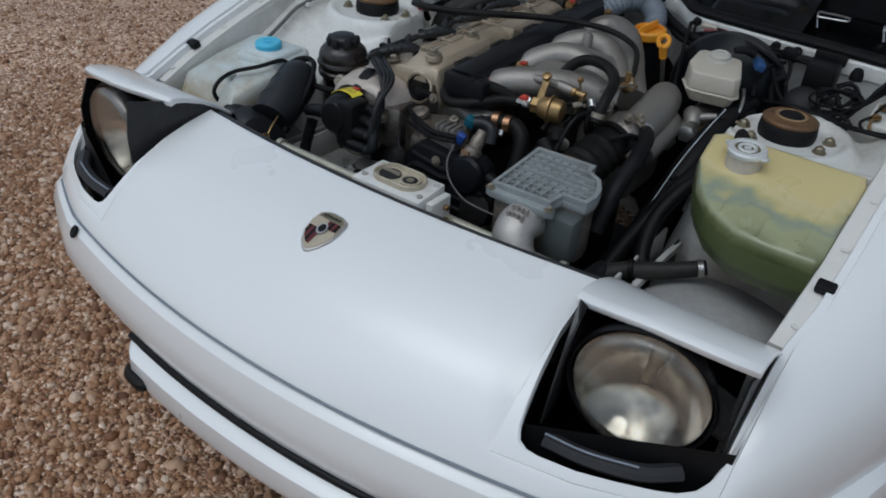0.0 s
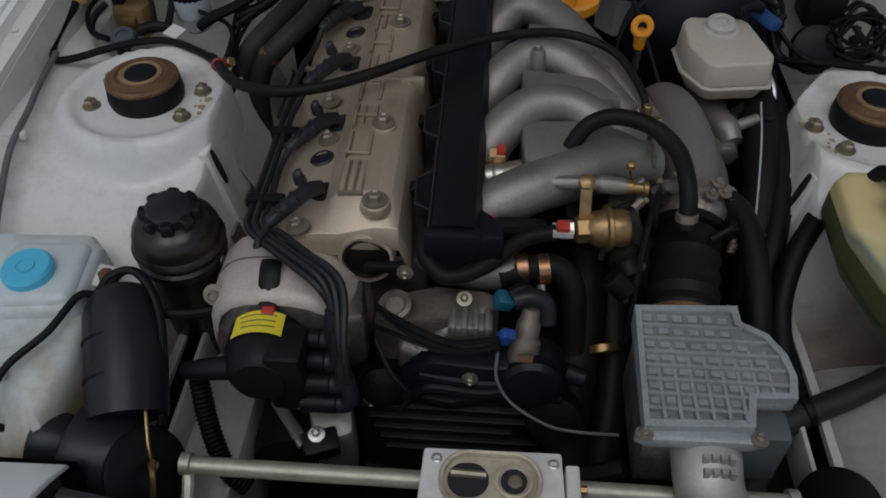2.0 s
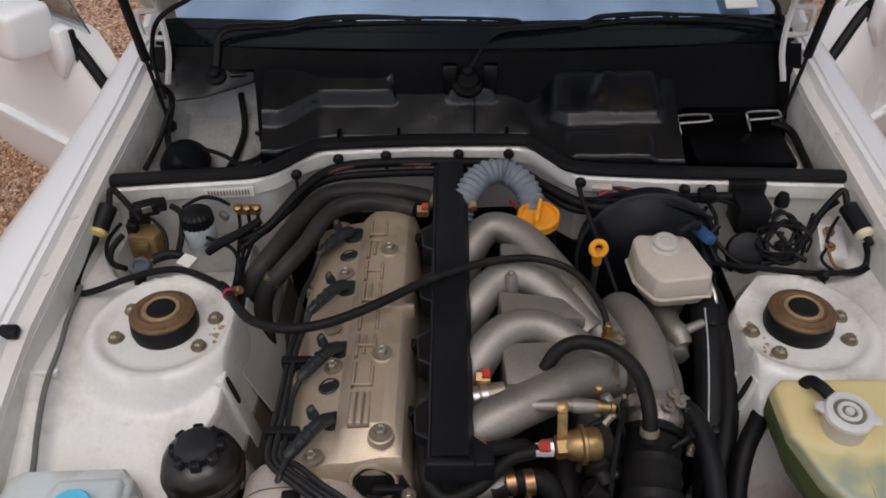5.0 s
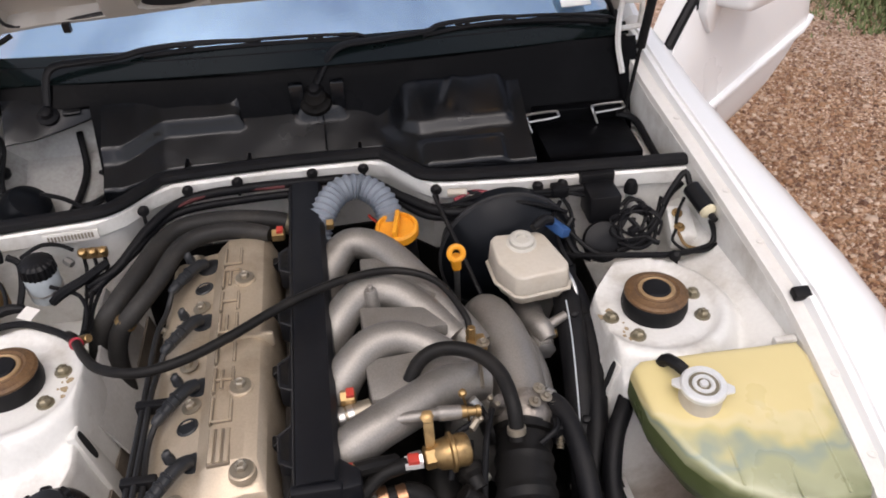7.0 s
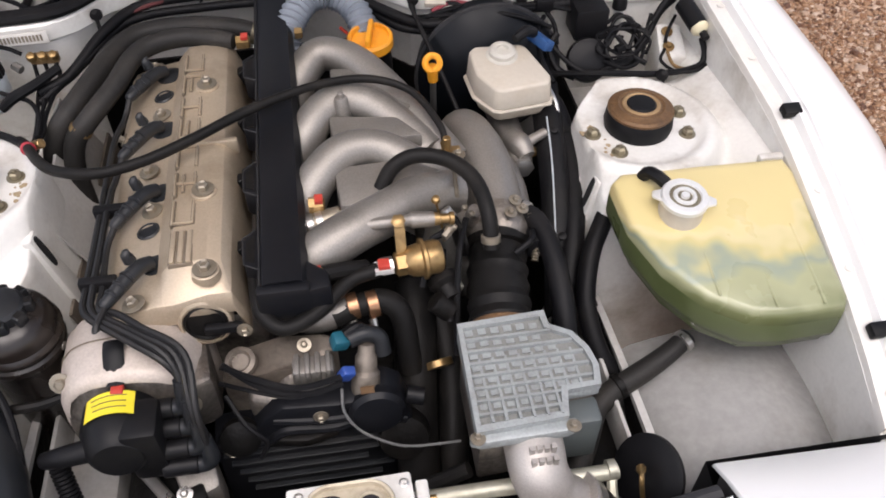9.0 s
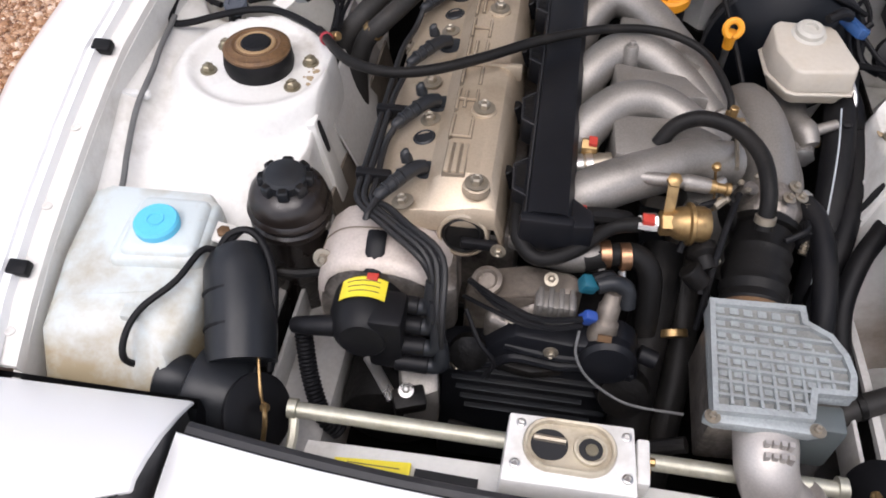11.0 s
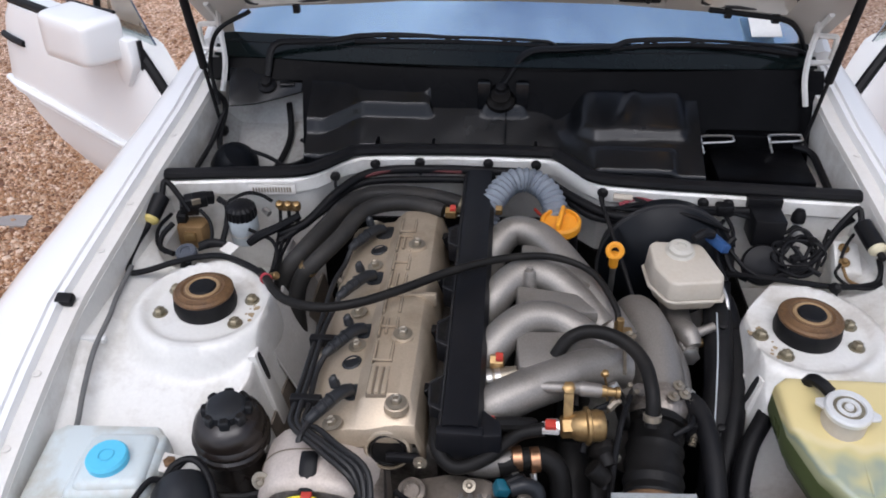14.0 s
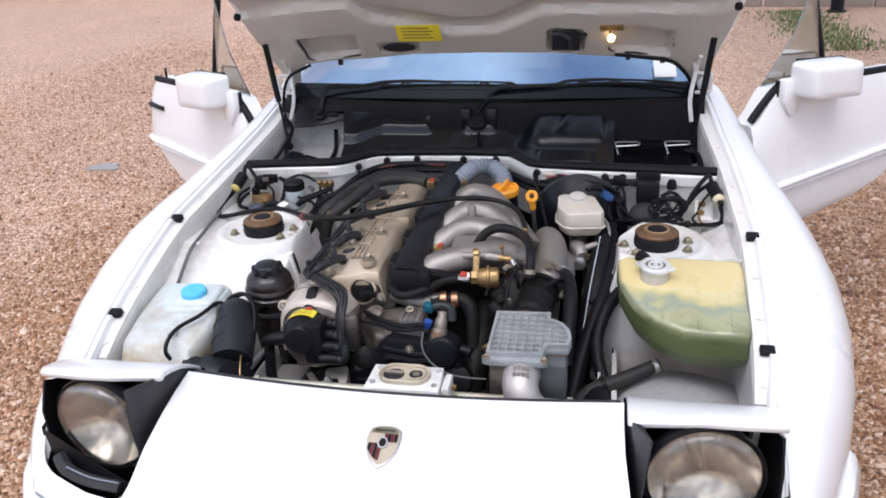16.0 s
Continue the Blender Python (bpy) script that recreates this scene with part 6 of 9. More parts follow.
    for w in ([(-0.125, -0.335, 0.660), (-0.105, -0.365, 0.640), (-0.085, -0.375, 0.615), (-0.095, -0.38, 0.590)], [(-0.13, -0.325, 0.672), (-0.09, -0.345, 0.676), (-0.050, -0.356, 0.672), (-0.015, -0.352, 0.672)]):
        part("wire", G().tube(w, 0.0030, 6, 6), RUBBER, engine)
    part("tray_hose", G().tube([(-0.13, -0.42, 0.53), (-0.06, -0.44, 0.545), (0.02, -0.44, 0.545), (0.10, -0.43, 0.56), (0.145, -0.43, 0.585)], 0.010, 10, 5), HOSE, engine, "black cross hose")
    part("ribbed_bracket", G().prism([(-0.046, -0.338), (0.002, -0.338), (0.002, -0.312), (-0.046, -0.312)], 0.63, 0.688), CAST, engine, "pale ribbed bracket", bevel=0.004)
    for k in range(4):
        part("bracket_rib", G().box(-0.043 + 0.012 * k, -0.037 + 0.012 * k, -0.341, -0.311, 0.672, 0.693), CAST, engine, bevel=0.002)
    part("idler", G().lathe((0.075, -0.345, 0.56), (0, -1, 0.5), [(0.03, 0), (0.034, 0.012), (0.03, 0.03), (0.012, 0.034)], 22), GREASE, engine)
    part("sender", G().lathe((0.034, -0.346, 0.640), (0.10, 0.42, 0.70), [(0.0165, 0), (0.0175, 0.010), (0.0165, 0.030), (0.0130, 0.034), (0.0130, 0.050), (0.0105, 0.054), (0.0095, 0.066), (0.003, 0.068)], 20), DIRTYCAST, engine, "grimy pale sender body")
    part("sender_mark", G().box(-0.008, 0.008, -0.0015, 0.0015, -0.004, 0.004, pose(0.037, -0.357, 0.668, -30, 0, 0)), RUST, engine)
    part("sender_hose", G().tube([(0.022, -0.310, 0.704), (0.040, -0.305, 0.706), (0.056, -0.306, 0.698), (0.060, -0.315, 0.678)], 0.0105, 12, 4), MOTOR, engine)
    part("sender_plug", G().cyl((0.082, -0.345, 0.632), (0.104, -0.350, 0.628), 0.011, seg=14), BLACK, engine)
    part("teal_plug", G().box(-0.010, 0.010, -0.009, 0.009, -0.009, 0.009, pose(0.012, -0.309, 0.703, 10, 20, 15)), TEAL, engine, "teal blue plug", bevel=0.003)
    part("blue_plug", G().box(-0.008, 0.008, -0.006, 0.006, -0.011, 0.011, pose(0.015, -0.342, 0.683, 15, 25, 10)), BLUE, engine, "blue plug", bevel=0.003)
    part("plug_boot", G().tube([(0.018, -0.306, 0.706), (0.036, -0.298, 0.708), (0.046, -0.305, 0.692)], [0.009, 0.008, 0.006], 8, 4), BLACK, engine)
    part("alternator", G().lathe((-0.215, -0.40, 0.47), (0, 1, 0), [(0.04, 0), (0.062, 0.01), (0.066, 0.03), (0.066, 0.10), (0.05, 0.12)], 26), GREASE, engine, "oily black alternator")
    part("alternator_bracket", G().prism([(-0.205, -0.362), (-0.155, -0.350), (-0.146, -0.395), (-0.188, -0.412)], 0.48, lambda x, y: 0.572 + 0.35 * (y + 0.38)), CAST, engine, "cast alternator bracket", bevel=0.008)
    part("bracket_lug", G().box(-0.020, 0.020, -0.014, 0.014, -0.012, 0.014, pose(-0.182, -0.408, 0.558, 10, 0, 20)), GREASE, engine, bevel=0.004)
    bolt((-0.186, -0.404, 0.573), (0, -0.3, 1), 0.005, engine, STEEL)
    part("adjuster", G().tube([(-0.246, -0.350, 0.552), (-0.228, -0.372, 0.550), (-0.204, -0.402, 0.544)], 0.0075, 8, 4, squash=0.4), STEEL, engine, "bright steel adjuster strap")
    part("lower_hose", G().tube([(0.115, -0.18, 0.64), (0.105, -0.26, 0.60), (0.095, -0.34, 0.53), (0.090, -0.45, 0.42), (0.085, -0.54, 0.40)], 0.028, 14, 5), HOSE, engine, "thick black radiator hose")
    part("lower_hose", G().tube([(0.145, -0.20, 0.62), (0.150, -0.28, 0.56), (0.140, -0.36, 0.50), (0.13, -0.44, 0.42)], 0.020, 12, 5), HOSE, engine)
    clamp((0.131, -0.285, 0.598), (0.2, -1, -0.6), 0.018, engine, BRASS)
    part("cross_pipe", G().tube([(0.005, -0.262, 0.688), (0.040, -0.250, 0.692), (0.070, -0.246, 0.690), (0.090, -0.258, 0.668), (0.096, -0.29, 0.60)], 0.0150, 14, 5), HOSE, engine)
    for x in (0.030, 0.054):
        part("pipe_clamp", G().lathe((x - 0.006, -0.2515, 0.692), (1, 0.15, 0.05), [(0.0150, 0), (0.0172, 0.001), (0.0172, 0.013), (0.0150, 0.014)], 22), COPPER, engine, "copper-toned pipe clamp")
        part("clamp_screw", G().cyl((x - 0.001, -0.268, 0.686), (x + 0.001, -0.275, 0.678), 0.0050, 0.0042, 12), STEEL, engine)
    wires = [[(-0.125, -0.315, 0.690), (-0.085, -0.338, 0.688), (-0.040, -0.352, 0.682), (0.010, -0.346, 0.684)], [(-0.125, -0.310, 0.686), (-0.080, -0.345, 0.681), (-0.030, -0.357, 0.675), (0.010, -0.350, 0.678)],
             [(0.008, -0.352, 0.670), (0.008, -0.368, 0.645), (0.025, -0.382, 0.622), (0.060, -0.395, 0.606), (0.090, -0.400, 0.602), (0.140, -0.400, 0.600)]]
    for k, w in enumerate(wires):
        part("wire", G().tube(w, 0.004 if k < 2 else 0.0018, 6, 6), RUBBER if k < 2 else BRAID, engine)


front_of_engine()


def ignition():
    """Cam belt housing, distributor and the four leads."""
    h = thing("belt_housing", (-0.235, -0.30, 0.56), "pale cast cam belt housing", "engine cover")
    outline = [(-0.314, 0.590), (-0.315, 0.640), (-0.312, 0.668), (-0.304, 0.690), (-0.288, 0.707), (-0.268, 0.716), (-0.240, 0.719), (-0.212, 0.718), (-0.186, 0.712), (-0.164, 0.701), (-0.150, 0.684), (-0.143, 0.660), (-0.141, 0.600)]
    rows = [[(-0.228 + (x + 0.228) * k, y, 0.610 + (z - 0.610) * k) for x, z in outline] for y, k in ((-0.330, 0.84), (-0.327, 0.91), (-0.318, 0.955), (-0.296, 0.985), (-0.290, 1.0), (-0.246, 1.0), (-0.238, 0.985), (-0.235, 0.95))]
    part("housing", G().sheet(rows, (0, 0.006, -0.004)), PALECAST, h, angle=40)
    part("parting_line", G().tube([(-0.311, -0.278, 0.672), (-0.303, -0.278, 0.692), (-0.288, -0.278, 0.7085), (-0.268, -0.278, 0.7172), (-0.240, -0.278, 0.7203), (-0.212, -0.278, 0.7193)], 0.0009, 5, 4), DARKLINE, h)
    part("front_plate", G().lathe((-0.234, -0.322, 0.632), (0, -1, 0.2), [(0.070, 0), (0.070, 0.010), (0.062, 0.014), (0.02, 0.016)], 28), DARKCAST, h, "grimy front plate")
    part("top_edge", G().prism([(-0.17, -0.34), (-0.135, -0.325), (-0.145, -0.26), (-0.18, -0.255)], 0.60, 0.684), DARKCAST, h, bevel=0.010)
    bolt((-0.302, -0.309, 0.689), (0, -1, 0.6), 0.0065, h)
    bolt((-0.160, -0.345, 0.668), (0, -1, 0.5), 0.006, h)
    part("strap", G().tube([(-0.238, -0.286, 0.7235), (-0.2375, -0.300, 0.7215), (-0.2365, -0.318, 0.711), (-0.236, -0.330, 0.700)], 0.0115, 8, 4, squash=0.25), BLACK, h, "black strap")
    d = thing("distributor", (-0.228, -0.40, 0.57), "black distributor cap with a yellow label", "distributor")
    part("cap", G().lathe((-0.240, -0.338, 0.655), (0.05, -1, 0.10), [(0.043, 0), (0.043, 0.030), (0.038, 0.042), (0.034, 0.056), (0.026, 0.064), (0.008, 0.066)], 26), BLACK, d)
    part("cap_block", G().box(-0.232, -0.190, -0.398, -0.345, 0.605, 0.695), BLACK, d, bevel=0.008)
    for k, (y, z) in enumerate(((-0.352, 0.676), (-0.368, 0.660), (-0.384, 0.642), (-0.392, 0.618))):
        part("lead_socket", G().cyl((-0.20, y, z), (-0.178 + 0.006 * k, y, z), 0.0115, seg=14), BLACK, d)
    part("coil_lead", G().tube([(-0.262, -0.378, 0.655), (-0.300, -0.380, 0.650), (-0.325, -0.376, 0.640)], [0.014, 0.012, 0.010], 12, 4), BLACK, d, "black coil lead boot")
    # label wrapped on the cap's upper side
    rows = []
    for a in np.linspace(-0.75, 0.55, 8):
        row = []
        for hgt in (0.003, 0.034):
            base = Vector((-0.240, -0.338, 0.655)) + Vector((0.05, -1, 0.10)).normalized() * hgt
            row.append(base + 0.0440 * (math.sin(a) * Vector((1, 0.05, 0)) + math.cos(a) * Vector((0, 0.10, 1)).normalized()))
        rows.append(row)
    lab = part("label", G().sheet(rows, (0, 0, 0.001)), YELLOW, d, "yellow label with small dark print")
    for k in range(3):
        rr = []
        for a in np.linspace(-0.55 + 0.05 * k, 0.35, 5):
            base = Vector((-0.240, -0.338, 0.655)) + Vector((0.05, -1, 0.10)).normalized() * (0.009 + 0.008 * k)
            u = math.sin(a) * Vector((1, 0.05, 0)) + math.cos(a) * Vector((0, 0.10, 1)).normalized()
            rr.append([base + 0.0453 * u, base + 0.0453 * u + Vector((0.0, -0.0011, 0.0001))])
        part("label_bar", G().sheet(rr, (0, 0, 0.0006)), PRINT, lab)
    part("red_tag", G().box(-0.2425, -0.2285, -0.342, -0.328, 0.690, 0.701), RED, d, "red tag", bevel=0.002)
    ls = thing("ignition_leads", (-0.25, -0.1, 0.74), "four black ignition leads in a bundle with plug caps", "ignition leads")
    plug = [(-0.216, 0.176, 0.756), (-0.213, 0.046, 0.752), (-0.209, -0.084, 0.749), (-0.206, -0.210, 0.746)]
    for k, (x, y, z) in enumerate(plug):
        o = 0.0095 * k
        b = part("plug_cap", G().tube([(x + 0.008, y + 0.014, z + 0.004), (x - 0.004, y + 0.003, z + 0.009), (x - 0.020, y - 0.018, z + 0.007), (x - 0.036, y - 0.040, z + 0.003), (x - 0.040, y - 0.046, z + 0.001)], [0.0090, 0.0095, 0.0092, 0.0078, 0.0055], 14, 4), MOTOR, ls, "black rubber plug cap")
        part("cap_tip", G().tube([(x - 0.012, y + 0.008, z + 0.016), (x - 0.014, y + 0.010, z + 0.026), (x - 0.010, y + 0.012, z + 0.028)], [0.0075, 0.0070, 0.0045], 10, 3), MOTOR, b)
        for q in (0.30, 0.55, 0.80):
            at = Vector((x - 0.004, y + 0.003, z + 0.012)).lerp(Vector((x - 0.036, y - 0.040, z + 0.005)), q)
            part("cap_ring", G().lathe(at, (-0.032, -0.043, -0.004), [(0.0080, 0), (0.0108 - 0.0025 * q, 0.001), (0.0108 - 0.0025 * q, 0.0035), (0.0080, 0.0045)], 16), MOTOR, b)
        part("cap_seat", G().lathe((x + 0.014, y + 0.017, z - 0.012), (-0.12, 0, 1), [(0.0205, 0), (0.0205, 0.007), (0.015, 0.010), (0.004, 0.0105)], 22), MOTOR, b, "flat rubber seal at the plug hole")
        sy, sz = ((-0.352, 0.676), (-0.368, 0.660), (-0.384, 0.642), (-0.392, 0.618))[k]
        run = [(x - 0.038, y - 0.044, z + 0.002), (x - 0.046, y - 0.075, 0.743)]
        for yy in (0.05, -0.07, -0.16, -0.220):
            if yy < y - 0.09:
                run.append((-0.272 + o, yy, 0.740 + 0.004 * (k % 2)))
        bx = -0.164 + 0.0062 * k
        run += [(-0.267 + 0.0088 * k, -0.258, 0.741), (-0.224 + 0.0080 * k, -0.296 + 0.002 * k, 0.741 + 0.003 * (k % 2)), (-0.182 + 0.0088 * k, -0.328 + 0.001 * k, 0.736), (bx - 0.002, sy + 0.012, max(sz + 0.040, 0.700)), (bx, sy + 0.002, sz + 0.026)]
        part("lead", G().tube(run, 0.0043, 8, 5), LEAD, ls)
        part("lead_boot", G().tube([(bx - 0.001, sy + 0.008, sz + 0.040), (bx, sy + 0.003, sz + 0.022), (bx, sy, sz + 0.008), (bx - 0.008, sy, sz), (bx - 0.024, sy, sz)], [0.0066, 0.0090, 0.0100, 0.0105, 0.0100], 14, 5), MOTOR, ls, "black rubber lead boot")
    for y in (-0.212, -0.088):
        part("comb", G().box(-0.280, -0.236, y - 0.0065, y + 0.0065, 0.731, 0.7495), BLACK, ls, "black lead comb", bevel=0.003)


ignition()


def air_meter():
    e = thing("air_flow_meter", (0.22, -0.38, 0.55), "grey cast air flow meter with a ribbed lid", "air flow meter")
    poly = [(0.150, -0.303), (0.257, -0.298), (0.258, -0.318), (0.283, -0.332), (0.297, -0.355), (0.302, -0.380), (0.298, -0.405), (0.258, -0.407), (0.252, -0.438), (0.148, -0.443)]
    top = lambda x, y: 0.690 + (y + 0.38) * 0.09
    # Darker metal than the lid carries the shade that falls below it.
    part("body", G().prism([(0.216 + (x - 0.216) * 0.93, -0.38 + (y + 0.38) * 0.93) for x, y in poly], 0.575, lambda x, y: top(x, y) - 0.012), DARKCAST, e, "dirty cast meter body, shade below the lid in its tone", bevel=0.004)
    part("lid_edge", G().prism(poly, 0.668, lambda x, y: top(x, y) - 0.006), AIRGREY, e, bevel=0.003)
    inset = [(0.156, -0.310), (0.250, -0.306), (0.251, -0.322), (0.278, -0.337), (0.290, -0.357), (0.295, -0.379), (0.291, -0.399), (0.252, -0.401), (0.246, -0.431), (0.154, -0.435)]
    n = len(poly)
    rim = G()
    rim.add([(x, y, top(x, y) + h) for h in (-0.006, 0.003) for x, y in poly] + [(x, y, top(x, y) + h) for h in (0.003, -0.006) for x, y in inset], [])
    rim.f = [(i, (i + 1) % n, n + (i + 1) % n, n + i) for i in range(n)] + [(n + i, n + (i + 1) % n, 2 * n + (i + 1) % n, 2 * n + i) for i in range(n)] + [(2 * n + i, 2 * n + (i + 1) % n, 3 * n + (i + 1) % n, 3 * n + i) for i in range(n)]
    lid = part("lid_rim", rim, AIRGREY, e)
    for k in range(7):
        y = -0.326 - 0.0160 * k
        x1 = lerp([(-0.45, 0.247), (-0.408, 0.250), (-0.399, 0.290), (-0.384, 0.294), (-0.357, 0.289), (-0.337, 0.277), (-0.322, 0.251), (-0.30, 0.25)], y)
        part("lid_rib", G().box(0.155, x1, y - 0.0016, y + 0.0016, 0.682, top(0.2, y) + 0.0024), AIRGREY, lid)
    for k in range(8):
        x = 0.168 + 0.0155 * k
        y0 = lerp([(0.15, -0.307), (0.25, -0.307), (0.255, -0.325), (0.278, -0.338), (0.295, -0.38)], x)
        y1 = -0.434 if x < 0.248 else -0.400
        part("lid_rib", G().box(x - 0.0016, x + 0.0016, y1, y0, 0.682, top(x, -0.38) - 0.0004), AIRGREY, lid)
    part("lid_floor", G().prism(inset, 0.67, lambda x, y: top(x, y) - 0.0032), mat("dirty_lid_floor", (0.23, 0.235, 0.22), 0.55, metal=0.2, var=0.5, scale=60, bump=0.5, bscale=200, dirt=(0.055, 0.05, 0.04), amount=0.7, dscale=60), lid)
    rng = random.Random(3)
    for k in range(56):
        x, y = 0.1625 + 0.0155 * (k % 8), -0.3140 - 0.0160 * (k // 8)
        if x > lerp([(-0.44, 0.240), (-0.408, 0.240), (-0.399, 0.284), (-0.370, 0.286), (-0.345, 0.268), (-0.325, 0.246), (-0.30, 0.24)], y):
            continue
        part("lid_stud", G().box(x - 0.0048, x + 0.0048, y - 0.0045, y + 0.0045, 0.682, top(x, y) - 0.0022 + rng.uniform(-0.0008, 0.0008)), AIRGREY, lid)
    part("flange", G().prism([(0.142, -0.437), (0.262, -0.435), (0.264, -0.446), (0.250, -0.451), (0.152, -0.452), (0.140, -0.447)], 0.664, 0.679), AIRGREY, e, bevel=0.003)
    for x in (0.149, 0.256):
        bolt((x, -0.446, 0.6785), (0, 0.05, 1), 0.0045, e)
    part("side_box", G().box(0.246, 0.296, -0.436, -0.400, 0.585, 0.664), mat("grey_green_plug_box", (0.10, 0.115, 0.115), 0.45, metal=0.2, var=0.15, dirt=(0.05, 0.05, 0.045), amount=0.5), e, "grey-green plug box", bevel=0.006)
    part("outlet", G().tube([(0.216, -0.425, 0.640), (0.214, -0.450, 0.643), (0.215, -0.472, 0.634), (0.227, -0.487, 0.611), (0.246, -0.495, 0.593), (0.254, -0.497, 0.587)], [0.034, 0.034, 0.033, 0.032, 0.034, 0.035], 24, 6, squash=0.9), ELBOW, e, "smooth pale cast inlet elbow")
    fl = part("elbow_flange", G().lathe((0.248, -0.4955, 0.5915), (0.76, -0.20, -0.62), [(0.033, 0), (0.043, 0.001), (0.043, 0.006), (0.034, 0.007)], 30), ELBOW, e)
    part("flange_tab", G().cyl((0.198, -0.508, 0.596), (0.206, -0.510, 0.589), 0.012, seg=14), ELBOW, fl)
    bolt((0.198, -0.508, 0.597), (-0.60, 0.0, 0.80), 0.0055, fl)
    part("tab_web", G().tube([(0.206, -0.507, 0.598), (0.216, -0.500, 0.616), (0.218, -0.494, 0.630)], 0.004, 8, 3), ELBOW, fl)
    for row in range(2):
        for k in range(4):
            part("cast_bar", G().box(0.202 + 0.008 * k, 0.2075 + 0.008 * k, -0.468 - 0.012 * row, -0.462 - 0.012 * row, 0.650, 0.6775 - 0.0055 * row), ELBOW, e)
    part("elbow_clip", G().lathe((0.255, -0.4975, 0.5855), (0.76, -0.20, -0.62), [(0.036, 0), (0.0405, 0.002), (0.0405, 0.013), (0.036, 0.015)], 28), STEEL, e)
    part("elbow_hose", G().tube([(0.262, -0.499, 0.580), (0.285, -0.503, 0.560), (0.305, -0.505, 0.53)], 0.036, 18, 4), HOSE, e)
    b = thing("intake_bellows", (0.215, -0.23, 0.60), "black ribbed rubber intake bellows", "intake hose")
    part("bellows", G().tube([(0.230, -0.165, 0.690), (0.222, -0.200, 0.680), (0.215, -0.245, 0.668), (0.210, -0.288, 0.656)], [0.038, 0.040, 0.041, 0.042], 28, 6, ribs=0.0034, pitch=0.021), HOSE, b)
    part("grey_ring", G().lathe((0.2105, -0.281, 0.657), (-0.1, -1, -0.25), [(0.041, 0), (0.043, 0.002), (0.043, 0.012), (0.040, 0.014)], 28), RUST, b, "brown stained retaining ring")
    part("front_clip", G().lathe((0.229, -0.170, 0.689), (-0.2, -1, -0.3), [(0.041, 0), (0.044, 0.001), (0.044, 0.010), (0.041, 0.011)], 28), GREASE, b)
    t = thing("throttle_body", (0.24, -0.15, 0.62), "dark throttle body with levers and unions", "throttle body")
    part("body", G().lathe((0.236, -0.125, 0.694), (-0.15, -1, -0.25), [(0.044, 0), (0.046, 0.01), (0.046, 0.035), (0.042, 0.045)], 24), DARKCAST, t)
    part("lever", G().prism([(0.262, -0.165), (0.285, -0.150), (0.280, -0.135), (0.255, -0.145)], 0.70, 0.712), DARKCAST, t, bevel=0.002)
    part("union", G().cyl((0.195, -0.150, 0.715), (0.198, -0.158, 0.742), 0.010, seg=12), DARKCAST, t)
    part("union", G().cyl((0.180, -0.165, 0.715), (0.160, -0.150, 0.742), 0.008, seg=12), STEEL, t, "steel pipe stub")
    for a in ((0.255, -0.140, 0.735), (0.262, -0.152, 0.730), (0.243, -0.165, 0.738)):
        bolt(a, (0.2, -0.2, 1), 0.0045, t)
    part("spring", G().tube([(0.272, -0.155, 0.722), (0.276, -0.185, 0.70), (0.270, -0.205, 0.685)], 0.006, 8, 6, ribs=0.002, pitch=0.004), BOLT, t)
    part("quadrant", G().lathe((0.172, -0.172, 0.712), (1, 0.2, 0.1), [(0.026, 0), (0.028, 0.003), (0.028, 0.007), (0.020, 0.009), (0.006, 0.009)], 20), GREASE, t, "black throttle quadrant")
    part("switch", G().box(0.262, 0.288, -0.195, -0.160, 0.680, 0.712), BLACK, t, "black throttle switch", bevel=0.004)
    for w in ([(0.165, -0.175, 0.735), (0.150, -0.195, 0.745), (0.130, -0.205, 0.735), (0.118, -0.24, 0.70)], [(0.270, -0.180, 0.715), (0.262, -0.205, 0.725), (0.240, -0.215, 0.715)], [(0.185, -0.165, 0.735), (0.168, -0.215, 0.730), (0.160, -0.25, 0.690), (0.155, -0.29, 0.62)], [(0.150, -0.20, 0.72), (0.145, -0.235, 0.705), (0.148, -0.275, 0.67)]):
        part("vacuum_line", G().tube(w, 0.0042, 8, 5), RUBBER, t)
    part("valve", G().cyl((0.130, -0.255, 0.690), (0.150, -0.262, 0.672), 0.014, seg=14), GREASE, t, "black vacuum valve")
    part("link_rod", G().tube([(0.143, -0.173, 0.785), (0.150, -0.175, 0.755), (0.153, -0.192, 0.728)], 0.0018, 6, 4), BRASS, t, "thin yellow link rod")
    part("rod_end", G().lathe((0.145, -0.172, 0.778), (0, -0.3, 1), [(0.0045, 0), (0.006, 0.003), (0.0045, 0.008), (0.002, 0.009)], 12), BRASS, t)
    for at in ((0.166, -0.184, 0.740), (0.184, -0.156, 0.745), (0.192, -0.165, 0.742), (0.204, -0.142, 0.745)):
        bolt(at, (0.1, -0.5, 1), 0.0042, t, BOLT, washer=False)
    part("dash_pot", G().lathe((0.142, -0.221, 0.700), (0.3, -0.8, -0.3), [(0.012, 0), (0.019, 0.004), (0.020, 0.014), (0.013, 0.020), (0.011, 0.036)], 18), GREASE, t, "black dash pot")
    part("pot_clip", G().lathe((0.157, -0.231, 0.685), (0.3, -0.8, -0.3), [(0.0105, 0), (0.0130, 0.001), (0.0130, 0.008), (0.0105, 0.009)], 16), ZINC, t)
    part("tee", G().cyl((0.150, -0.200, 0.742), (0.162, -0.188, 0.746), 0.006, seg=8), BOLT, t)


air_meter()


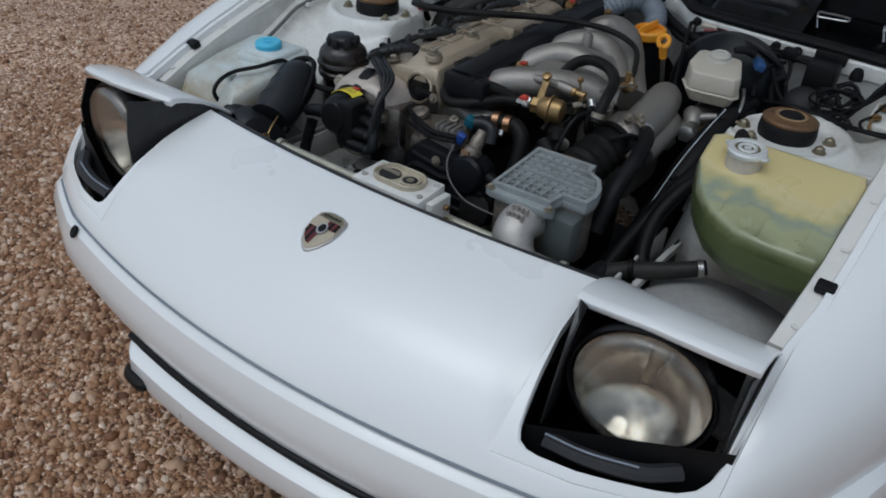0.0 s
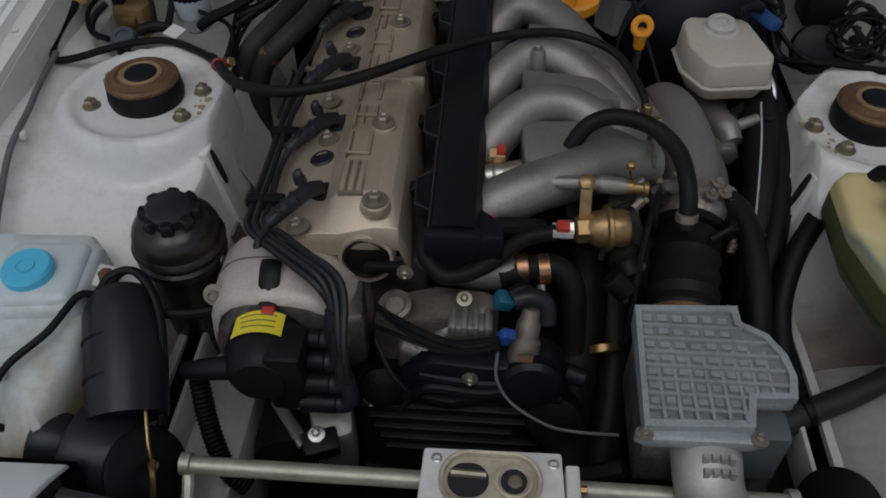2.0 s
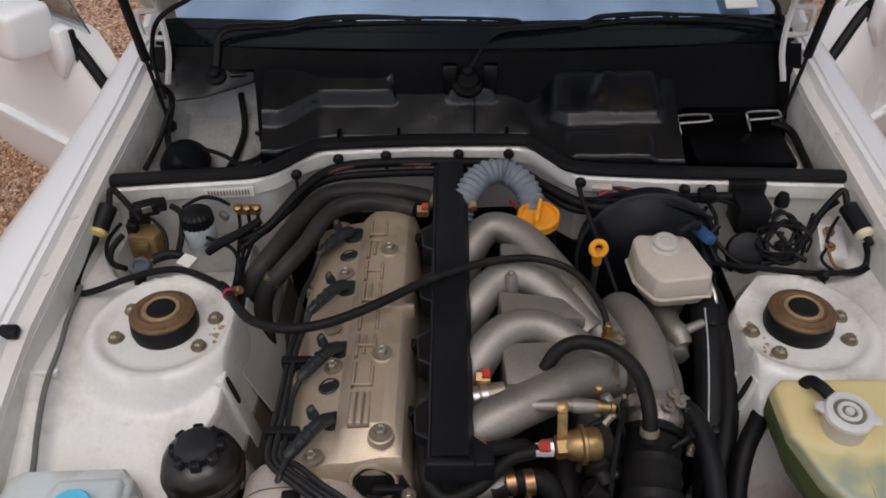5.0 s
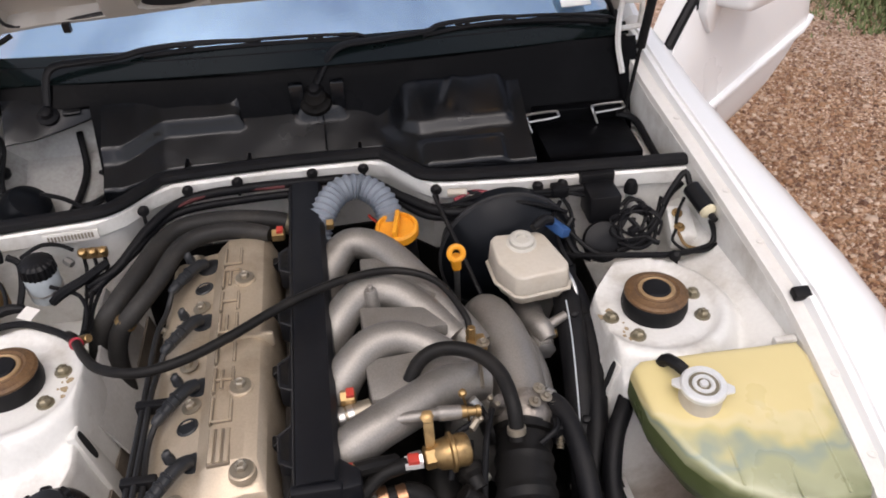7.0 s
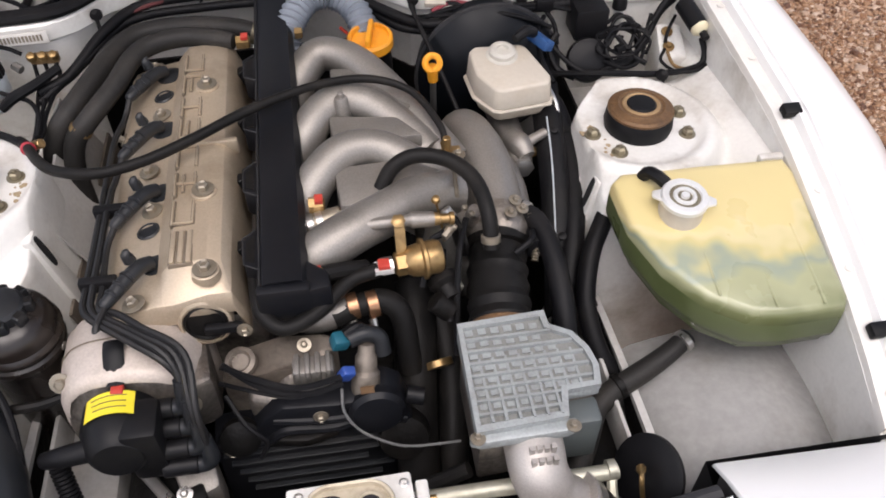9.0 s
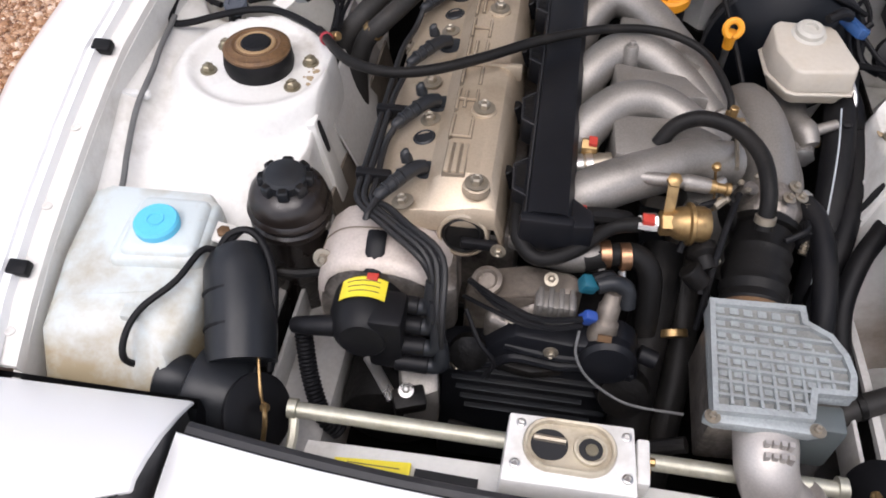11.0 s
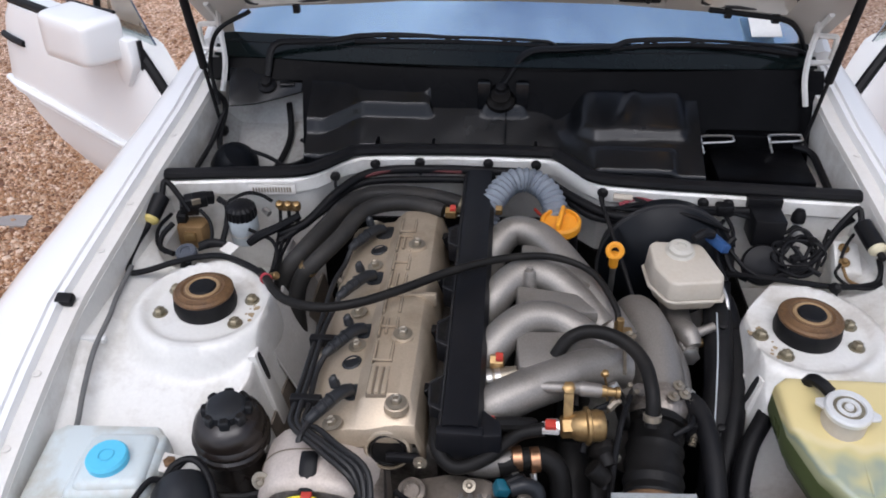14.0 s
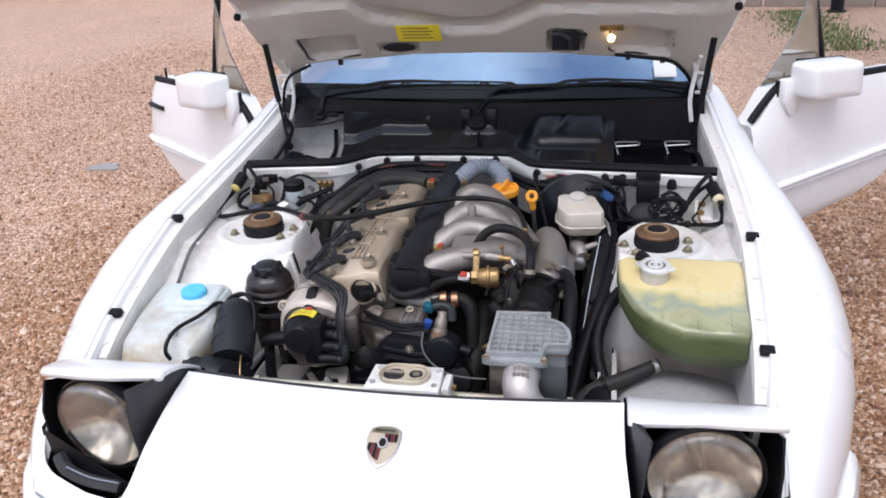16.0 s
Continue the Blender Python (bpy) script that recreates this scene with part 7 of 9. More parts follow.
def fuel_bits():
    e = thing("fuel_pulsation_damper", (0.115, -0.225, 0.70), "yellow passivated fuel damper on a bracket", "fuel damper")
    part("can", G().lathe((0.098, -0.228, 0.735), (1, 0.12, 0), [(0.013, 0), (0.019, 0.008), (0.021, 0.020), (0.0255, 0.022), (0.0255, 0.026), (0.021, 0.028), (0.0215, 0.040), (0.019, 0.046), (0.014, 0.048), (0.006, 0.048)], 28), BRASS, e)
    part("bracket", G().box(-0.0065, 0.0065, -0.0018, 0.0018, -0.036, 0.034, pose(0.096, -0.216, 0.757, -28, 0, 0)), BRASS, e, "yellow steel bracket", bevel=0.0015)
    part("bracket_bolt", G().lathe((0.095, -0.205, 0.782), (0, -0.5, 0.87), [(0.009, 0), (0.009, 0.004), (0.005, 0.006)], 6), BRASS, e)
    part("nut", G().lathe((0.100, -0.228, 0.735), (-1, -0.12, 0), [(0.015, 0), (0.015, 0.012), (0.012, 0.014)], 6), BRASS, e)
    part("connector", G().lathe((0.084, -0.230, 0.736), (-1, -0.12, 0), [(0.011, 0), (0.011, 0.014), (0.008, 0.016)], 6), STEEL, e)
    part("red_mark", G().box(0.066, 0.080, -0.243, -0.229, 0.742, 0.7485), RED, e, "red paint mark", bevel=0.001)
    part("white_tab", G().box(0.062, 0.084, -0.2445, -0.2275, 0.736, 0.742), GREYWHITE, e)
    part("pipe", G().tube([(0.058, -0.186, 0.764), (0.085, -0.188, 0.766), (0.108, -0.188, 0.766), (0.114, -0.188, 0.766), (0.140, -0.187, 0.763)], [0.0085, 0.0080, 0.0080, 0.0105, 0.0095], 14, 4), CAST, e, "silver cast pipe stub")
    part("pipe_nut", G().lathe((0.139, -0.187, 0.763), (1, 0.02, -0.1), [(0.0085, 0), (0.0085, 0.008), (0.0062, 0.009), (0.0062, 0.020), (0.0082, 0.021), (0.0082, 0.026), (0.004, 0.027)], 12), BRASS, e)
    h = thing("fuel_hose", (0.0, -0.27, 0.70), "black rubber fuel hose with red marked union", "hose")
    part("hose", G().tube([(0.066, -0.234, 0.734), (0.030, -0.243, 0.730), (-0.010, -0.278, 0.722), (-0.048, -0.293, 0.718), (-0.072, -0.275, 0.725), (-0.078, -0.245, 0.735), (-0.078, -0.19, 0.735)], 0.0095, 12, 6), HOSE, h)
    k = thing("rail_union", (0.0, -0.242, 0.74), "steel fuel rail union with a red paint mark", "pipe union")
    part("nut", G().lathe((-0.020, -0.245, 0.748), (1, 0.1, 0), [(0.010, 0), (0.010, 0.020), (0.008, 0.022)], 6), BRASS, k)
    part("red_mark", G().box(-0.012, -0.001, -0.251, -0.240, 0.7575, 0.760), RED, k)
    part("hose", G().tube([(0.0, -0.243, 0.748), (0.022, -0.235, 0.742), (0.052, -0.222, 0.728)], 0.010, 10, 5), HOSE, k)
    for y, nm in ((0.218, "rear"), (-0.128, "mid")):
        u = thing("rail_union", (-0.095 if nm == "rear" else -0.008, y, 0.77), "brass union with a red paint mark", "pipe union")
        x = -0.100 if nm == "rear" else -0.010
        z = 0.782 if nm == "rear" else 0.752
        part("nut", G().lathe((x, y, z), (1, 0, 0), [(0.011, 0), (0.011, 0.018), (0.008, 0.020)], 6), BRASS, u)
        part("red_mark", G().box(x + 0.008, x + 0.018, y - 0.008, y + 0.006, z + 0.008, z + 0.0125), RED, u)
    u = thing("fuel_union", (-0.005, 0.24, 0.77), "brass fuel union behind the rail cover", "pipe union")
    part("nut", G().lathe((-0.012, 0.235, 0.780), (1, 0, 0), [(0.0095, 0), (0.0095, 0.010), (0.007, 0.012)], 6), BRASS, u)


fuel_bits()


def oil_filler():
    e = thing("oil_filler", (0.102, 0.218, 0.66), "orange oil filler cap on a black neck", "oil filler")
    part("neck", G().cyl((0.112, 0.222, 0.64), (0.104, 0.219, 0.765), 0.030, 0.029, 22), BLACK, e)
    cap = part("cap", G().lathe((0.103, 0.218, 0.758), (-0.05, -0.1, 1), [(0.033, 0), (0.036, 0.003), (0.036, 0.016), (0.033, 0.020), (0.030, 0.020), (0.028, 0.014), (0.004, 0.014)], 32, 0), ORANGE, e, "orange plastic cap")
    part("grip", G().box(-0.004, 0.004, -0.029, 0.029, 0.010, 0.030, pose(0.102, 0.216, 0.760, 6, 0, -12)), ORANGE, cap, bevel=0.003)
    d = thing("dipstick", (0.184, 0.11, 0.66), "orange dipstick ring on a steel tube", "dipstick")
    part("ring", G().tube([(0.182 + 0.0105 * math.cos(a), 0.095 + 0.0035 * math.sin(a), 0.798 + 0.0105 * math.sin(a)) for a in np.linspace(-1.4, 4.6, 14)], 0.0048, 8, 3), ORANGE, d)
    part("stem", G().cyl((0.182, 0.098, 0.790), (0.184, 0.105, 0.762), 0.0085, 0.0075, 12), ORANGE, d)
    part("tube", G().cyl((0.184, 0.105, 0.765), (0.190, 0.135, 0.660), 0.005, seg=10), STEEL, d)
    g = thing("breather_duct", (0.04, 0.28, 0.70), "grey corrugated flexible duct", "duct")
    part("duct", G().tube([(-0.030, 0.225, 0.735), (-0.022, 0.255, 0.775), (0.010, 0.300, 0.798), (0.050, 0.312, 0.798), (0.085, 0.285, 0.785), (0.100, 0.240, 0.750), (0.103, 0.225, 0.72)], 0.024, 18, 6, ribs=0.0045, pitch=0.0095), GREYDUCT, g)


oil_filler()


# ---- hoses and harness ----
def hose(name, pts, r, label, category="hose", m=None, seg=12, clips=(), fine=6):
    o = pts[len(pts) // 2]
    e = thing(name, o, label, category)
    part("hose", G().tube(pts, r, seg, fine), m or HOSE, e)
    for at, axis, rr, mm in clips:
        clamp(at, axis, rr, e, mm)
    return e


c = thing("conduit_clip", (-0.60, -0.09, 0.70), "white plastic clip holding the grey conduit", "cable clip")
part("clip", G().box(-0.636, -0.596, -0.100, -0.088, 0.722, 0.732), PALE, c, bevel=0.003)
v = hose("vacuum_hose", [(-0.400, 0.105, 0.700), (-0.405, 0.085, 0.735), (-0.382, 0.048, 0.748), (-0.352, -0.010, 0.772), (-0.318, -0.055, 0.788), (-0.265, -0.078, 0.796), (-0.210, -0.068, 0.799), (-0.150, -0.035, 0.801), (-0.074, 0.018, 0.802), (0.010, 0.058, 0.802), (0.085, 0.072, 0.797), (0.145, 0.050, 0.785), (0.176, -0.010, 0.768), (0.180, -0.035, 0.752)], [0.0072] * 8 + [0.0068, 0.0062, 0.006, 0.0055, 0.005, 0.0045], "long black vacuum hose across the engine with a red clip", fine=7)
part("red_clip", G().lathe((-0.386, 0.055, 0.744), (0.45, -0.75, 0.35), [(0.0075, 0), (0.0098, 0.001), (0.0098, 0.008), (0.0075, 0.009)], 14), CRIMSON, v, "crimson hose clip")
part("end_fitting", G().cyl((0.180, -0.030, 0.756), (0.182, -0.052, 0.735), 0.007, seg=8), BRASS, v, "brass end fitting")
hose("crankcase_hose", [(0.082, -0.120, 0.760), (0.100, -0.108, 0.784), (0.130, -0.104, 0.796), (0.170, -0.116, 0.794), (0.198, -0.150, 0.786), (0.207, -0.195, 0.768), (0.207, -0.222, 0.735)], 0.0100, "thick black breather hose arching over the intake", clips=(((0.207, -0.214, 0.746), (0, -0.4, -1), 0.0108, BOLT),), seg=16)
hose("heater_hose", [(-0.385, 0.112, 0.600), (-0.382, 0.114, 0.670), (-0.368, 0.120, 0.712), (-0.345, 0.137, 0.738), (-0.311, 0.198, 0.756), (-0.285, 0.254, 0.765), (-0.246, 0.288, 0.770), (-0.180, 0.291, 0.773), (-0.110, 0.282, 0.770), (-0.060, 0.278, 0.755)], 0.0165, "thick dusty black heater hose", m=HEATER, seg=16, clips=(((-0.078, 0.280, 0.760), (1, -0.1, -0.4), 0.0170, DULLZINC),))
hose("heater_hose", [(-0.352, 0.090, 0.600), (-0.350, 0.092, 0.670), (-0.338, 0.098, 0.715), (-0.314, 0.108, 0.742), (-0.278, 0.157, 0.762), (-0.254, 0.206, 0.776), (-0.225, 0.234, 0.781), (-0.175, 0.243, 0.784), (-0.125, 0.230, 0.783), (-0.104, 0.222, 0.782)], [0.0148] * 8 + [0.0140, 0.0120], "thick dusty black heater hose", m=HEATER, seg=16, clips=(((-0.326, 0.103, 0.731), (0.6, 0.25, 0.75), 0.0150, BRASS),))
hose("intake_side_hose", [(0.262, -0.135, 0.712), (0.282, -0.165, 0.712), (0.292, -0.220, 0.695), (0.292, -0.285, 0.660), (0.288, -0.33, 0.60)], 0.0145, "black hose beside the intake bellows", clips=(((0.268, -0.142, 0.713), (0.6, -0.7, 0), 0.0145, None),), m=RUBBER)
hose("brake_servo_hose", [(0.335, 0.17, 0.70), (0.372, 0.100, 0.700), (0.372, -0.02, 0.668), (0.352, -0.12, 0.630), (0.318, -0.22, 0.560), (0.300, -0.30, 0.50)], 0.017, "thick black hose down beside the tower", clips=(((0.372, 0.040, 0.686), (0, -1, -0.3), 0.0175, GREASE),), m=RUBBER)
hose("tower_hose", [(0.412, -0.090, 0.675), (0.388, -0.128, 0.660), (0.364, -0.164, 0.638), (0.348, -0.215, 0.600), (0.355, -0.265, 0.560), (0.378, -0.305, 0.520), (0.385, -0.36, 0.47)], 0.0135, "thick black hose curving down in front of the strut tower", m=RUBBER)
hose("header_hose", [(0.365, -0.330, 0.560), (0.330, -0.350, 0.545), (0.300, -0.40, 0.535), (0.26, -0.46, 0.53)], 0.016, "black header tank hose", clips=(((0.365, -0.330, 0.560), (1, 0.3, 0.3), 0.0165, GREASE),), m=HEATER)
hose("tank_hose", [(0.470, -0.286, 0.590), (0.440, -0.302, 0.580), (0.408, -0.315, 0.570), (0.360, -0.332, 0.556)], [0.0125, 0.014, 0.015, 0.016], "dusty black hose clipped to the coolant tank", clips=(((0.462, -0.292, 0.588), (0.75, 0.40, 0.2), 0.0138, STEEL),), m=HEATER)
hose("loom", [(-0.40, 0.20, 0.735), (-0.355, 0.225, 0.745), (-0.305, 0.290, 0.775), (-0.250, 0.345, 0.786), (-0.150, 0.358, 0.790), (-0.02, 0.358, 0.790), (0.060, 0.350, 0.788), (0.125, 0.290, 0.780), (0.200, 0.238, 0.775), (0.300, 0.250, 0.782), (0.445, 0.255, 0.784)], 0.0085, "black wiring loom along the bulkhead", "wiring", RUBBER)
hose("loom", [(-0.400, 0.185, 0.725), (-0.330, 0.250, 0.755), (-0.270, 0.325, 0.772), (-0.150, 0.345, 0.775), (0.0, 0.345, 0.775), (0.090, 0.320, 0.772), (0.160, 0.255, 0.762), (0.24, 0.235, 0.765)], 0.007, "thin black wiring loom along the bulkhead", "wiring", RUBBER)
hose("red_cable", [(-0.330, 0.262, 0.762), (-0.285, 0.318, 0.780), (-0.20, 0.352, 0.790), (-0.08, 0.352, 0.789)], 0.0036, "dull red battery cable", "cable", mat("dull_red_cable", (0.085, 0.016, 0.016), 0.5), seg=8)
hose("red_cable", [(0.060, 0.300, 0.745), (0.085, 0.262, 0.735), (0.090, 0.225, 0.705)], 0.003, "thin red cable by the duct", "cable", RED, seg=6)
hose("red_cable", [(0.205, 0.252, 0.790), (0.240, 0.262, 0.797), (0.280, 0.256, 0.790), (0.30, 0.25, 0.785)], 0.0035, "dull red cable on the bulkhead", "cable", mat("dark_red_cable", (0.22, 0.03, 0.04), 0.5), seg=6)
hose("dipstick_cable", [(0.172, 0.262, 0.798), (0.185, 0.215, 0.775), (0.205, 0.150, 0.74), (0.225, 0.09, 0.70)], 0.004, "thin black cable running to the dipstick tube", "cable", RUBBER, seg=8)
hose("left_wing_cable", [(-0.625, 0.166, 0.762), (-0.632, 0.130, 0.752), (-0.632, 0.088, 0.742), (-0.622, 0.066, 0.736), (-0.600, 0.077, 0.732), (-0.561, 0.101, 0.734), (-0.517, 0.116, 0.738), (-0.475, 0.117, 0.740), (-0.426, 0.091, 0.742), (-0.395, 0.066, 0.744)], 0.0055, "black cable round the strut tower", "cable", RUBBER, seg=8)
hose("wing_conduit", [(-0.622, 0.075, 0.742), (-0.616, 0.0, 0.738), (-0.608, -0.05, 0.736), (-0.604, -0.12, 0.727), (-0.600, -0.18, 0.700), (-0.592, -0.225, 0.684), (-0.590, -0.28, 0.660)], 0.0042, "grey braided conduit along the inner wing", "cable", BRAID, seg=8)
hose("bonnet_pull_cable", [(0.380, 0.162, 0.715), (0.452, 0.128, 0.732), (0.545, 0.118, 0.728), (0.612, 0.128, 0.728), (0.626, 0.140, 0.742), (0.620, 0.150, 0.765)], 0.0050, "black cable behind the strut tower", "cable", RUBBER, seg=8)
ts = thing("tower_strap", (0.34, -0.05, 0.66), "broad black rubber strip curving down the strut tower", "rubber strip")
part("strip", G().sheet([[(x - 0.024, y, z - 0.012), (x - 0.010, y, z + 0.002), (x + 0.008, y, z + 0.006), (x + 0.018, y, z - 0.002)] for x, y, z in ((0.368, 0.130, 0.722), (0.360, 0.095, 0.722), (0.354, 0.055, 0.718), (0.348, 0.0, 0.702), (0.342, -0.05, 0.680), (0.336, -0.10, 0.650), (0.329, -0.15, 0.612), (0.322, -0.20, 0.565))], (0, 0, -0.005)), RUBBER, ts, angle=60)
for y, x, z in ((0.02, 0.352, 0.7145), (-0.125, 0.334, 0.640)):
    part("stud", G().lathe((x, y, z), (-0.2, -0.3, 1), [(0.007, 0), (0.006, 0.003), (0.002, 0.004)], 10), BLACK, ts)
hose("blue_striped_cable", [(0.346, 0.045, 0.721), (0.339, -0.02, 0.699), (0.328, -0.10, 0.655), (0.317, -0.18, 0.590)], 0.0013, "thin pale striped cable", "cable", BLUISH, seg=6)


# ---- reservoirs ----
def washer_tank():
    e = thing("washer_tank", (-0.52, -0.38, 0.42), "milky white washer tank with brown dirt stains", "washer tank")
    poly = [(-0.622, -0.238), (-0.604, -0.226), (-0.470, -0.221), (-0.452, -0.240), (-0.438, -0.330), (-0.436, -0.400), (-0.452, -0.455), (-0.462, -0.530), (-0.480, -0.548), (-0.580, -0.548), (-0.600, -0.520), (-0.610, -0.440), (-0.616, -0.385), (-0.622, -0.340)]
    top = lambda x, y: 0.694 + (y + 0.25) * 0.16 - 0.10 * smooth(-0.432, -0.510, y)
    # upper skin with its shoulder
    cx, cy = -0.515, -0.385
    n = len(poly)
    g = G()
    loops = []
    for k, dz in ((0.0, 0), (0.5, 0.0), (0.86, -0.002), (0.95, -0.007), (0.985, -0.017), (1.0, -0.035), (1.0, -0.12), (0.96, -0.26)):
        loops.append([(cx + (x - cx) * k, cy + (y - cy) * k, top(cx + (x - cx) * k, cy + (y - cy) * k) + dz) for x, y in poly])
    v = [p for lp in loops for p in lp]
    f = [(j * n + i, j * n + (i + 1) % n, (j + 1) * n + (i + 1) % n, (j + 1) * n + i) for j in range(len(loops) - 1) for i in range(n)]
    f.append(tuple(range((len(loops) - 1) * n, len(loops) * n)))
    part("tank", g.add(v, f), MILKY, e, angle=45)
    part("filler_block", G().prism([(-0.545, -0.345), (-0.452, -0.335), (-0.460, -0.245), (-0.550, -0.250)], 0.66, 0.701, 0.06), MILKY, e, bevel=0.012, seg=3)
    part("seam", G().tube([(-0.594, -0.395, 0.6690), (-0.55, -0.39, 0.6718), (-0.49, -0.378, 0.6736), (-0.452, -0.368, 0.6722)], 0.0010, 6, 3), MILKY, e)
    part("filler_skirt", G().prism([(-0.556, -0.352), (-0.446, -0.342), (-0.452, -0.238), (-0.560, -0.242)], 0.66, 0.692, 0.04), MILKY, e, bevel=0.010, seg=3)
    part("square_boss", G().box(-0.517, -0.497, -0.418, -0.398, 0.662, 0.6725), MILKY, e, bevel=0.002)
    part("cap", G().lathe((-0.508, -0.302, 0.700), (0, -0.05, 1), [(0.027, 0), (0.0275, 0.003), (0.0275, 0.011), (0.025, 0.0145), (0.004, 0.0145)], 32), BLUECAP, e, "light blue round cap")
    part("cap_mark", G().tube([(-0.508 + 0.010 * math.cos(a), -0.303 + 0.010 * math.sin(a), 0.7152) for a in np.linspace(0, 6.28, 9)], 0.0011, 5, 3), BLUECAP, e)
    b = part("bracket", G().prism([(-0.458, -0.262), (-0.425, -0.268), (-0.418, -0.300), (-0.448, -0.296)], 0.676, 0.681), GUTTER, e, "rust-stained mounting tab", bevel=0.002)
    part("rust_bolt", G().lathe((-0.436, -0.282, 0.681), (0, 0, 1), [(0.009, 0), (0.009, 0.004), (0.005, 0.006)], 6), RUST, b)
    hose("washer_pump_wire", [(-0.432, -0.318, 0.690), (-0.446, -0.328, 0.696), (-0.462, -0.372, 0.690), (-0.490, -0.410, 0.682), (-0.500, -0.440, 0.670), (-0.500, -0.458, 0.650), (-0.492, -0.450, 0.625), (-0.476, -0.432, 0.608)], 0.0042, "thin black wire lying on the washer tank", "cable", RUBBER, seg=8)


def power_steering():
    x, y = -0.372, -0.218
    bottle = mat("brown_black_plastic", (0.014, 0.0105, 0.009), 0.28, var=0.3, spec=0.5, dirt=(0.036, 0.027, 0.021), amount=0.6, dscale=12)
    e = thing("power_steering_reservoir", (x, y, 0.46), "dark brown-black reservoir bottle with a lobed cap", "fluid reservoir")
    part("bottle", G().lathe((x, y, 0.475), (0.03, -0.05, 1), [(0.036, 0), (0.040, 0.02), (0.043, 0.10), (0.0440, 0.186), (0.0470, 0.190), (0.0515, 0.193), (0.0525, 0.198), (0.0520, 0.203), (0.0485, 0.206), (0.0485, 0.211), (0.0525, 0.214), (0.0540, 0.218), (0.0525, 0.222), (0.0500, 0.225), (0.0500, 0.234), (0.0470, 0.243), (0.0400, 0.251), (0.030, 0.256), (0.024, 0.258)], 40), bottle, e)
    cap = part("cap", G().lathe((x + 0.007, y - 0.012, 0.727), (0.03, -0.05, 1), [(0.027, 0), (0.028, 0.004), (0.027, 0.016), (0.0235, 0.020), (0.015, 0.0225), (0.004, 0.0235)], 32), MOTOR, e, "black lobed cap")
    for k in range(8):
        turn = pose(x + 0.0075, y - 0.0125, 0.736, 3, 2, 45 * k + 10)
        part("cap_lobe", G().box(0.020, 0.0345, -0.0072, 0.0072, -0.008, 0.008, turn), MOTOR, cap, bevel=0.003)
        part("lobe_pocket", G().box(0.0245, 0.0325, -0.0042, 0.0042, 0.004, 0.0086, turn), GREASE, cap)
    part("screw", G().cyl((x + 0.052, y - 0.02, 0.670), (x + 0.058, y - 0.022, 0.670), 0.006, seg=8), STEEL, e)


